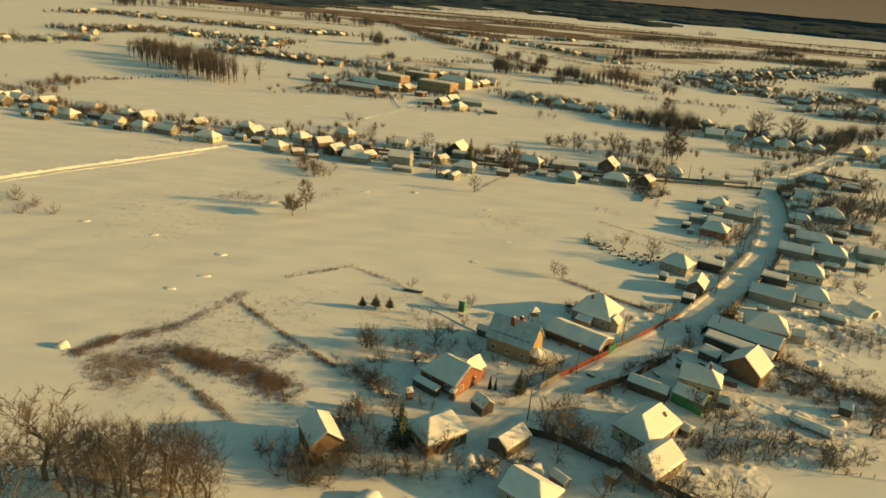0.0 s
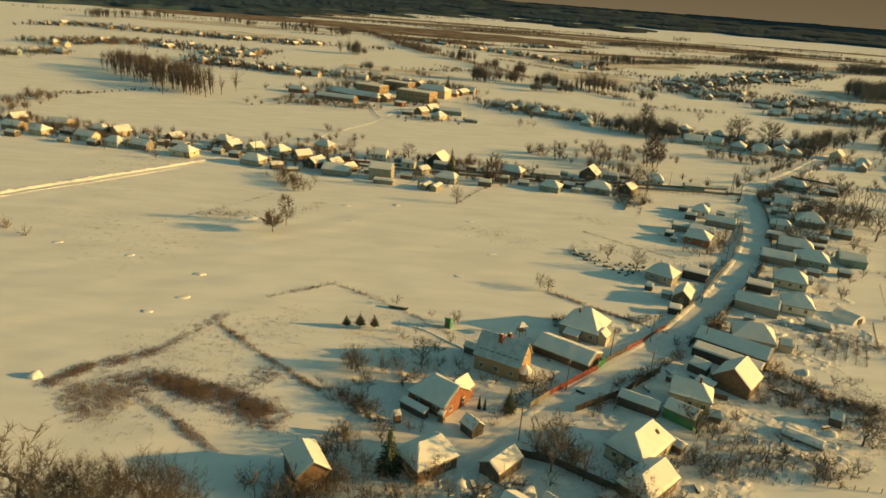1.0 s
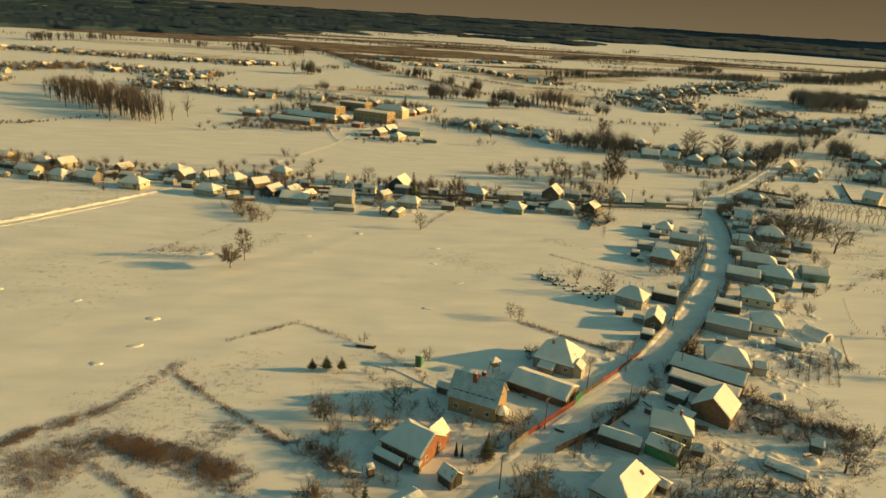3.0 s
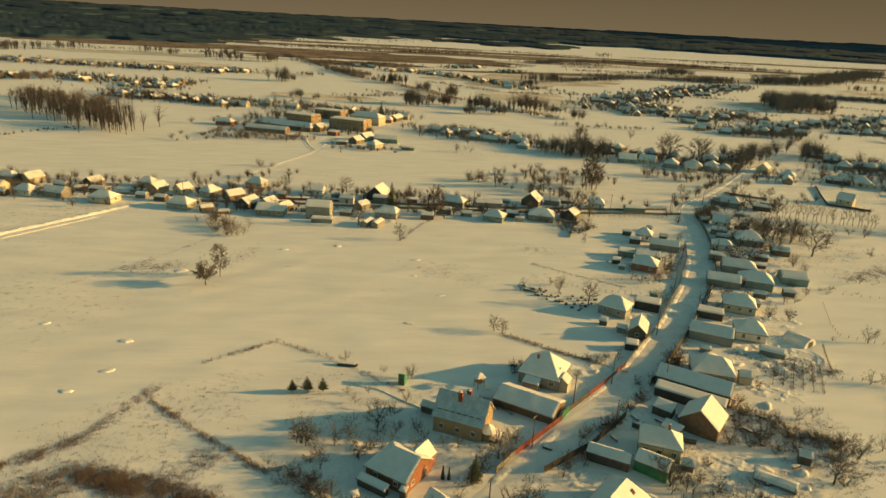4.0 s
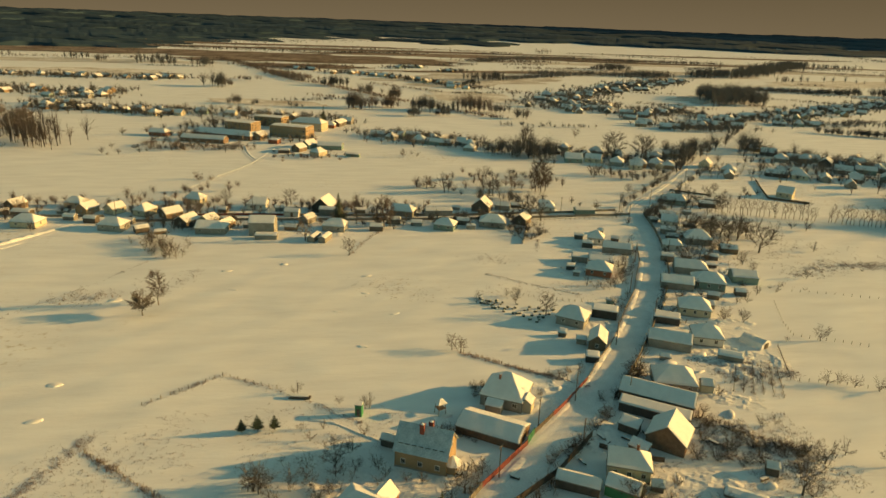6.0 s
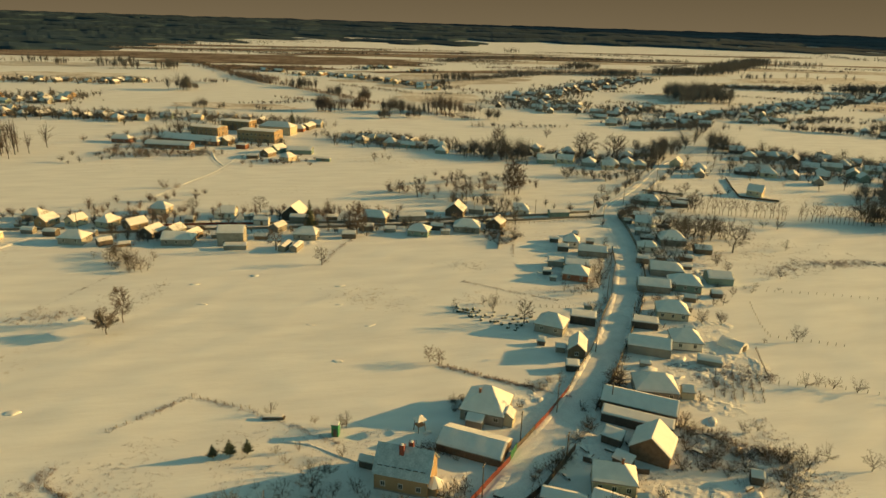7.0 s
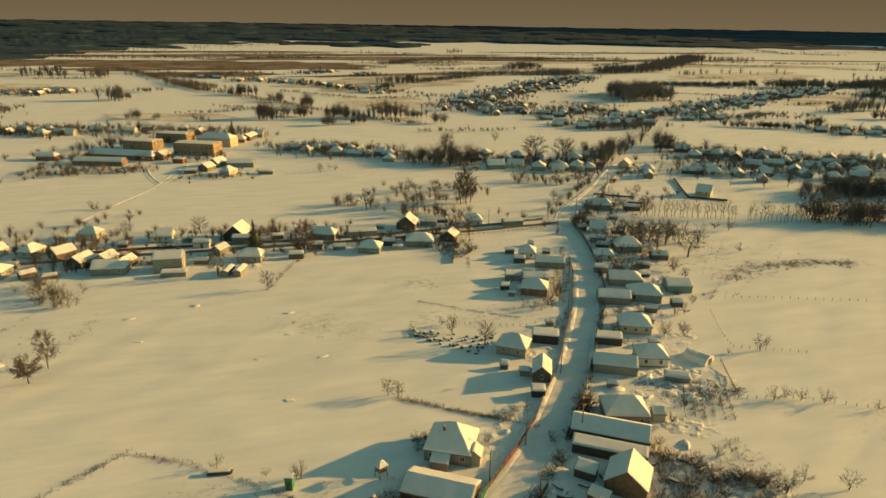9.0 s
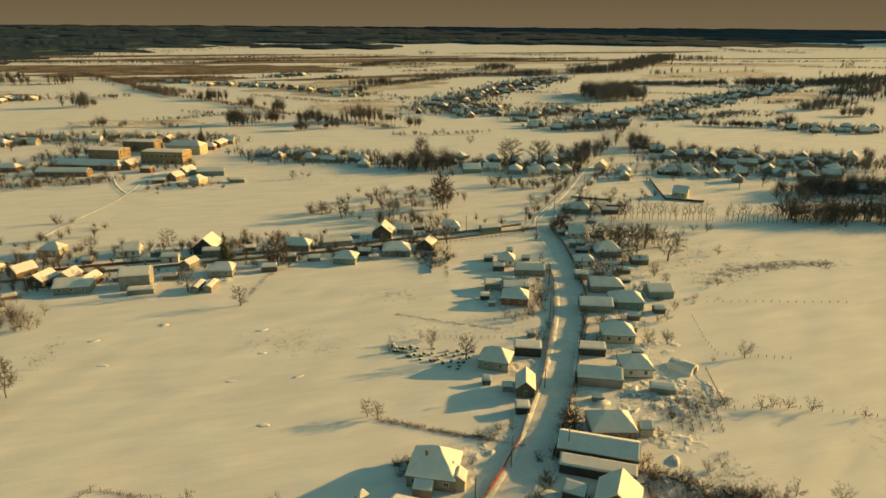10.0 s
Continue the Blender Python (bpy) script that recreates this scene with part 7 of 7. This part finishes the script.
stand(along([(-10, 140), (0, 132), (8, 142)], 12, 3.5, 311), "light", 2.5, 4.2, BARK_GREY, YARD, 311)
stand(along([(25, 149), (30, 146), (22, 151)], 9, 0.9, 312), "scrub", 1.8, 2.8, BARK, YARD, 312)
stand(along([(35, 165), (39, 167), (37, 161)], 8, 1.2, 313), "scrub", 1.6, 2.6, BARK, YARD, 313)
stand(along([(58, 166), (63, 170), (67, 173)], 9, 1.5, 314), "scrub", 1.2, 2.4, BARK, YARD, 314)
stand(along([(97, 224), (108, 234), (116, 250)], 16, 2.0, 315), "light", 3.5, 6.0, BARK, YARD, 315)
stand(along([(110, 200), (128, 214), (146, 222)], 14, 3.0, 316), "light", 2.8, 4.6, BARK, YARD, 316)
stand(along([(146, 246), (156, 254), (166, 266)], 22, 4.5, 317), "light", 3.0, 6.0, BARK, YARD, 317)
stand(along([(160, 284), (178, 280), (196, 276)], 26, 6.0, 318), "light", 6.0, 11.0, BARK, "dark bare trees behind the street", 318)
stand(along([(152, 300), (160, 310), (172, 318)], 14, 3.0, 319), "light", 4.0, 7.0, BARK, YARD, 319)
stand(along([(180, 326), (200, 344), (215, 350)], 16, 5.0, 320), "light", 3.5, 6.5, BARK, YARD, 320)
stand(along([(-95, 318), (-60, 312), (-35, 322)], 24, 5.0, 321), "light", 3.5, 6.5, BARK, YARD, 321)
stand(along([(-72, 298), (-64, 288), (-58, 274)], 24, 3.0, 322), "light", 3.0, 6.0, BARK, YARD, 322)
stand(along([(-90, 346), (-60, 352), (-20, 342), (20, 336)], 34, 5.0, 323), "light", 3.5, 6.5, BARK_RED, YARD, 323)
stand(along([(20, 312), (50, 316), (90, 308), (100, 318)], 26, 4.0, 324), "light", 3.5, 6.5, BARK, YARD, 324)
stand(along([(82, 300), (92, 296), (98, 288)], 16, 2.4, 325), "scrub", 2.5, 4.5, BARK, YARD, 325)
stand(along([(76, 352), (100, 348), (120, 340)], 22, 6.0, 326), "light", 4.0, 8.0, BARK, YARD, 326)
stand(along([(60, 378), (84, 372), (104, 380), (130, 372)], 26, 6.0, 327), "light", 4.0, 8.5, BARK_RED, YARD, 327)
stand(along([(96, 402), (120, 410), (140, 396)], 22, 6.0, 328), "scrub", 3.0, 5.5, BARK, YARD, 328)
stand(along([(168, 408), (195, 396), (222, 404)], 28, 5.0, 329), "light", 4.0, 7.5, BARK, YARD, 329)
stand(along([(-240, 372), (-190, 352), (-130, 342)], 50, 9.0, 330), "light", 4.0, 7.0, BARK_RED, YARD, 330)
stand(along([(-300, 400), (-262, 405), (-266, 440)], 26, 9.0, 331), "light", 5.0, 9.0, BARK_RED, YARD, 331)
stand(along([(-160, 217), (-147, 211), (-134, 200)], 12, 3.0, 332), "scrub", 2.5, 5.0, BARK_RED, YARD, 332)
stand(along([(-80, 236), (-70, 240)], 5, 2.5, 333), "light", 1.8, 3.2, BARK_RED, YARD, 333)
stand(along([(-135, 480), (-107, 508), (-97, 545)], 26, 8.0, 334), "scrub", 3.0, 6.0, BARK, YARD, 334)
stand(along([(-112, 500), (-80, 503), (-46, 500)], 44, 5.0, 335), "light", 3.5, 6.5, BARK, "dark scrub in front of the school", 335)
BACKS = "leafless trees along the back street"
stand(along([(40, 570), (90, 540), (130, 505)], 40, 10.0, 336), "light", 4.5, 8.0, BARK, BACKS, 336)
stand(along([(130, 484), (150, 473), (170, 468)], 34, 8.0, 337), "light", 7.0, 13.0, BARK, BACKS, 337)
stand(along([(172, 480), (215, 456), (262, 440)], 50, 10.0, 338), "light", 4.5, 9.0, BARK, BACKS, 338)
stand(along([(262, 450), (285, 470), (300, 500)], 26, 9.0, 339), "light", 8.0, 14.0, BARK, BACKS, 339)
stand(along([(326, 480), (342, 505), (352, 525)], 30, 7.0, 340), "light", 8.0, 14.0, BARK, BACKS, 340)
stand(along([(302, 416), (367, 410), (430, 392), (480, 376)], 70, 10.0, 341), "light", 5.0, 10.0, BARK, BACKS, 341)
stand(along([(340, 475), (390, 425), (450, 360)], 60, 12.0, 342), "light", 5.0, 10.0, BARK, BACKS, 342)
stand(along([(281, 283), (306, 278), (330, 268), (380, 246)], 46, 5.0, 343), "light", 8.0, 13.0, BARK, "dark bare trees along the canal", 343)
stand(along([(322, 324), (347, 322), (407, 322)], 60, 7.0, 344), "light", 6.0, 11.0, BARK, "dark bare copse near the canal", 344)
stand(along([(340, 300), (380, 290), (420, 270)], 50, 12.0, 345), "light", 7.0, 12.0, BARK, "dark bare copse near the canal", 345)
stand(along([(-170, 700), (-80, 678), (30, 630)], 50, 12.0, 346), "light", 5.0, 9.0, BARK, "leafless trees behind the school", 346)
stand(along([(-100, 600), (-40, 610), (10, 605)], 26, 8.0, 347), "light", 6.0, 10.0, BARK, "leafless trees behind the school", 347)

# ---- garden trellis and yard odds and ends ----
for k in range(6):
    u = k / 5
    p, q = (103.4 + 11.3 * u, 155.6 - 4.8 * u), (112.3 + 10.6 * u, 167.8 - 3.3 * u)
    fence([p, q], 1.0, WOOD_GREY, "row of vine stakes with a rail in the snow", "post", 2.0, "vine_row", "vine rows")
    weeds("dry_vines", [p, q], 34, 0.5, 1.2, WEED, "dry vine stems along the stakes", 50 + k, 0.25)
r = random.Random(77)
for k in range(46):
    x, y = r.choice(((90, 137), (78, 119), (94, 169), (112, 173), (10, 97), (53, 104), (100, 246), (152, 236)))
    x, y = x + r.uniform(-11, 11), y + r.uniform(-4.5, 4.5)
    if open_snow(x, y):
        continue
    mound(x, y, r.uniform(1.0, 2.8), r.uniform(0.7, 1.4), r.uniform(0.35, 0.9), "odd yard clutter hidden under snow", rot=r.uniform(0, 180), seed=300 + k, group="snowy heaps in the yards", mat=SNOW if k % 3 else SNOW_ROUGH)
for k in range(26):
    x, y = r.choice(((90, 137), (78, 119), (60, 137), (10, 98), (54, 104), (66, 143), (30, 134), (104, 247)))
    x, y = x + r.uniform(-10, 10), y + r.uniform(-5, 5)
    if open_snow(x, y):
        continue
    ob = thing("timber_stack", x, y, r.uniform(0, 180), "short stack of dark boards dusted with snow", "timber stack", "timber in the yards", gz(x, y))
    for j in range(4):
        b = link_mesh("board", shared("stack_board", lambda: boxed_mesh("board", (-1.1, 1.1, -0.14, 0.14, -0.05, 0.05))), WOOD_DARK, ob)
        b.matrix_local = pose(r.uniform(-0.2, 0.2), r.uniform(-0.3, 0.3), 0.12 + 0.11 * j, 0, 0, r.uniform(-12, 12))
    part("snow_cover", boxed((-1.0, 1.0, -0.34, 0.34, 0.52, 0.66), bevel=0.05), SNOW, ob, "snow on the boards")

# ---- small buildings that fill the yards ----
SHED_WALLS = [(WOOD_DARK, "dark wooden"), (WOOD_GREY, "grey wooden"), (GREY, "grey rendered"), (WOOD, "brown wooden"), (WOOD_DARK, "dark boarded"), (SLATE, "grey sheet-clad")]
SHED_KINDS = ["yard shed with a snowy roof", "lean-to store under snow", "woodshed beneath thick snow", "animal shed with a snowy roof"]


def yard_sheds(rows):
    r_ = random.Random(int(rows[0][0] * 7))
    for x, y, rot, ln, wd in rows:
        ln, wd, rot = ln * r_.uniform(0.65, 1.0), wd * r_.uniform(0.7, 1.0), rot + r_.uniform(-8, 8)
        mat, word = SHED_WALLS[r_.randrange(6)]
        k = r_.randrange(4)
        shed(x, y, rot, ln, wd, mat, word + " " + SHED_KINDS[k], r_.uniform(1.3, 1.9), r_.uniform(0.4, 1.2), mono=(k == 1), step=0.6, snow=r_.uniform(0.25, 0.4))


yard_sheds([(113, 171.5, -28, 8, 3), (94, 174, -30, 5, 3), (120, 192, -24, 4, 3), (128, 206, -25, 5, 4), (134, 213, -25, 6, 3.6), (147, 229, -25, 5, 4), (146, 215, -25, 6, 3.6), (152, 243, -24, 6, 4)])
yard_sheds([(148, 254, -24, 5, 4), (158, 252, -20, 7, 4), (156, 280, -25, 6, 4), (174, 296, -25, 6, 4), (161, 306, -28, 5, 4), (180, 302, -25, 5, 3.6), (178, 330, -28, 6, 4), (197, 348, -28, 6, 4), (214, 340, -26, 8, 4), (186, 318, -26, 7, 4)])
yard_sheds([(94, 240, -22, 4, 3), (110, 259, -22, 5, 3), (113, 284, -25, 5, 4), (128, 279, -25, 5, 3.6), (126, 290, -25, 4, 3), (70, 192, -25, 3.4, 2.6)])
yard_sheds([(12, 146, -24, 4, 2.6), (24, 94, -40, 4, 3), (34, 96, 45, 4, 3), (30, 86, -38, 5, 4), (52, 112, -40, 4, 3), (66, 135, -45, 5, 3), (64, 123, -30, 4, 3)])
yard_sheds([(-66, 306, 5, 6, 4), (-30, 312, -10, 6, 4), (-12, 307, -10, 6, 4), (44, 309, -14, 6, 4), (68, 302, -20, 6, 4), (46, 334, -14, 6, 4), (68, 334, -18, 6, 4), (100, 336, -18, 6, 4), (20, 332, -12, 6, 4), (-18, 338, -8, 6, 4), (-44, 338, -8, 6, 4)])
yard_sheds([(-82, 322, -10, 7, 4), (-108, 330, -12, 6, 4), (-114, 340, -12, 6, 4), (-140, 342, 10, 7, 4), (-156, 342, 15, 6, 4), (-186, 332, -18, 7, 4), (-198, 358, -15, 6, 4), (-214, 366, -15, 6, 4), (-226, 342, -15, 7, 4), (-240, 362, -15, 7, 4), (-248, 376, -15, 8, 5)])
row_of_houses([(-250, 372), (-275, 385), (-300, 400), (-330, 420)], 10, 8, -15, 61)
row_of_houses([(200, 440), (230, 430), (258, 416)], 5, 5, -25, 62)
row_of_houses([(300, 408), (350, 395), (420, 375), (470, 350)], 9, 8, -35, 63)
row_of_houses([(355, 445), (400, 420), (450, 390)], 8, 9, -40, 64)
row_of_houses([(60, 548), (100, 520), (150, 490)], 5, 7, -30, 65)

# ---- taller trees shading the near lane ----
stand(along([(36, 98), (46, 91), (56, 86)], 14, 1.8, 360), "light", 5.0, 8.5, BARK, YARD, 360)
stand(along([(12, 108), (16, 98), (10, 92)], 9, 1.8, 362), "scrub", 2.5, 4.5, BARK, YARD, 362)
stand(along([(-6, 100), (0, 97), (6, 100)], 9, 1.2, 363), "light", 4.0, 6.5, BARK, YARD, 363)
stand(along([(14, 116), (18, 120), (21, 126)], 8, 0.9, 364), "scrub", 1.8, 3.4, BARK, YARD, 364)
stand(along([(22, 131), (27, 132), (31, 136)], 6, 0.9, 365), "light", 3.0, 4.6, BARK, YARD, 365)
stand(along([(59, 121), (58, 117), (56, 113)], 7, 1.2, 366), "light", 4.0, 7.0, BARK, YARD, 366)
stand(along([(80, 162), (83, 168), (87, 174)], 8, 0.8, 367), "scrub", 2.4, 4.6, BARK, YARD, 367)
stand(along([(96, 200), (104, 212), (112, 224)], 8, 1.0, 368), "scrub", 1.6, 3.0, BARK, YARD, 368)

# ---- more growth in the middle distance ----
stand(along([(-95, 336), (-50, 330), (0, 316), (40, 326)], 40, 6.0, 370), "light", 3.0, 6.0, BARK, YARD, 370)
stand(along([(40, 312), (80, 318), (110, 326), (140, 330)], 34, 5.0, 371), "light", 3.0, 6.0, BARK, YARD, 371)
stand(along([(-230, 350), (-170, 336), (-110, 322)], 40, 7.0, 372), "light", 3.0, 6.0, BARK, YARD, 372)
stand(along([(150, 270), (162, 296), (185, 322), (215, 352)], 44, 7.0, 373), "light", 3.5, 7.0, BARK, YARD, 373)
stand(along([(200, 336), (240, 352), (262, 360)], 14, 5.0, 374), "light", 3.0, 5.5, BARK, YARD, 374)
stand(along([(172, 470), (205, 446), (245, 428), (270, 424)], 44, 6.0, 375), "light", 3.5, 7.0, BARK, BACKS, 375)
stand(along([(300, 440), (350, 430), (400, 400), (450, 370)], 70, 12.0, 376), "light", 4.0, 9.0, BARK, BACKS, 376)
stand(along([(290, 404), (330, 388), (380, 360), (410, 340)], 40, 8.0, 377), "light", 4.0, 8.0, BARK, BACKS, 377)
stand(along([(370, 560), (390, 590), (420, 620)], 26, 10.0, 378), "light", 5.0, 9.0, BARK, BACKS, 378)
stand(along([(-130, 560), (-90, 575), (-60, 605)], 20, 8.0, 379), "light", 5.0, 9.0, BARK, "leafless trees round the school", 379)
stand(along([(20, 480), (0, 468), (-22, 478)], 20, 5.0, 380), "scrub", 2.5, 4.5, BARK_RED, "brown scrub below the school", 380)
stand(along([(186, 236), (200, 240), (230, 234), (249, 229)], 16, 3.0, 381), "scrub", 0.8, 1.6, BARK, "low dry bushes on the meadow", 381)
stand(along([(150, 222), (165, 218), (175, 214)], 9, 3.0, 382), "scrub", 1.0, 2.4, BARK, "low dry bushes on the meadow", 382)
# Weeds darken the snow here in place of a bluish shadow streak.
weeds("dry_weeds", [(180, 232), (205, 239), (232, 236), (250, 230)], 900, 0.4, 1.0, WEED, "strip of dry weeds standing in for a shadow streak on the meadow", 21, 2.4)
weeds("dry_weeds", [(150, 252), (170, 246), (200, 262), (215, 270)], 260, 0.3, 0.8, WEED, "dry grass tufts on the meadow", 22, 5.0)
weeds("dry_weeds", [(14, 240), (30, 232), (36, 228)], 160, 0.2, 0.5, WEED, "stray stubble in the open field", 23, 4.0)
weeds("dry_weeds", [(60, 262), (72, 258)], 120, 0.2, 0.5, WEED, "stray stubble in the open field", 24, 3.0)
weeds("dry_weeds", [(-62, 252), (-52, 240), (-44, 262)], 160, 0.2, 0.6, WEED, "stray stubble in the open field", 25, 2.0)
weeds("dry_weeds", [(-85, 238), (-66, 238)], 160, 0.3, 0.9, WEED, "dry stalks round a snowy heap", 26, 3.0)
weeds("dry_weeds", [(60, 245), (75, 232), (88, 222)], 200, 0.2, 0.5, WEED, "line of dry stalks across the field", 27, 0.5)

# ---- growth that shades the lower gardens ----
stand(along([(-27, 94), (-21, 93), (-14, 95)], 12, 1.4, 391), "light", 4.5, 7.5, BARK, YARD, 391)
stand(along([(52, 109), (58, 107), (62, 108)], 12, 1.3, 392), "light", 3.0, 5.0, BARK, YARD, 392)
stand(along([(64, 108), (74, 107), (88, 104)], 16, 1.6, 393), "light", 2.2, 4.0, BARK_GREY, YARD, 393)
stand(along([(86, 143), (91, 140), (96, 134), (99, 128)], 22, 1.6, 394), "scrub", 1.6, 3.0, BARK_GREY, YARD, 394)
stand(along([(8, 112), (13, 109), (18, 112)], 10, 1.2, 395), "light", 3.0, 5.0, BARK, YARD, 395)
stand(along([(6, 98), (14, 96), (22, 97)], 10, 1.4, 396), "light", 2.5, 4.5, BARK, YARD, 396)
stand(along(beside(MAIN[3:12], -5.4), 60, 0.7, 397), "light", 2.2, 4.4, BARK, "bare bushes along the street fence", 397)
stand(along(beside(MAIN[5:12], 6.6), 26, 0.8, 398), "light", 2.0, 4.0, BARK, "bare bushes along the street fence", 398)
stand(along(beside(MAIN[11:17], 7.0), 40, 1.6, 399), "light", 3.0, 7.0, BARK, "bare trees along the outer street", 399)
stand(along(beside(MAIN[11:17], -7.5), 40, 1.8, 410), "light", 3.0, 7.0, BARK, "bare trees along the outer street", 410)
stand(along([(-95, 338), (-50, 342), (0, 345), (60, 338)], 80, 5.0, 411), "light", 3.0, 6.0, BARK_RED, YARD, 411)
stand(along([(-240, 378), (-170, 358), (-100, 350)], 70, 6.0, 412), "light", 3.5, 6.5, BARK_RED, YARD, 412)
stand(along([(-70, 312), (-30, 318), (20, 310), (70, 312)], 40, 4.0, 413), "light", 2.5, 5.0, BARK, YARD, 413)
stand(along([(-105, 540), (-60, 545), (-30, 535), (0, 530)], 60, 6.0, 414), "light", 4.0, 8.0, BARK, "dark trees round the school", 414)
weeds("dry_weeds", [(83, 147), (106, 130), (100, 120), (84, 132)], 800, 0.4, 1.2, WEED, "tangle of dry stalks behind the barn", 31)
weeds("dry_weeds", [(100, 176), (122, 168), (128, 162), (108, 156)], 1100, 0.3, 0.8, WEED, "dry stalks in the kitchen garden", 32)
for k, (x, y, rx, ry, rot) in enumerate([(112, 165, 11, 6, -28), (122, 170, 8, 6, -30), (102, 152, 7, 5, -30), (98, 125, 9, 6, -36), (66, 108, 12, 4, -10), (60, 145, 6, 4, 45), (128, 195, 9, 6, -26)]):
    rough_patch(x, y, rx, ry, rot, 500 + 7 * k, 0.55)
stand(along([(-15, 109), (-11, 104), (-9, 98)], 12, 1.2, 415), "light", 3.5, 6.0, BARK, YARD, 415)
stand(along([(-16, 93), (-6, 93), (4, 94)], 16, 1.3, 416), "light", 3.5, 6.0, BARK, YARD, 416)
stand(along([(-16, 136), (-13, 132), (-12, 127)], 9, 1.0, 417), "light", 3.0, 6.0, BARK, YARD, 417)
stand(along([(26, 106), (30, 102), (34, 99)], 9, 1.2, 418), "light", 5.0, 8.0, BARK, YARD, 418)
stand(along([(-8, 113), (-3, 114), (2, 113)], 9, 1.0, 419), "light", 2.4, 4.0, BARK, YARD, 419)
stand(along([(340, 332), (383, 309), (400, 300)], 60, 6.0, 420), "light", 8.0, 14.0, BARK, "dark bare copse near the canal", 420)
stand(along([(285, 294), (323, 272), (350, 258)], 50, 4.0, 421), "light", 9.0, 15.0, BARK, "dark bare trees along the canal", 421)
weeds("dry_weeds", [(28, 304), (19, 289), (11, 271)], 160, 0.3, 0.8, WEED, "dry stalks along a field boundary", 36, 0.5)
weeds("dry_weeds", [(-98, 222), (-78, 248), (-60, 278)], 120, 0.2, 0.5, WEED, "line of dry stalks across the field", 33, 0.4)
weeds("dry_weeds", [(88, 268), (94, 284), (98, 300)], 120, 0.2, 0.6, WEED, "line of dry stalks across the field", 34, 0.4)
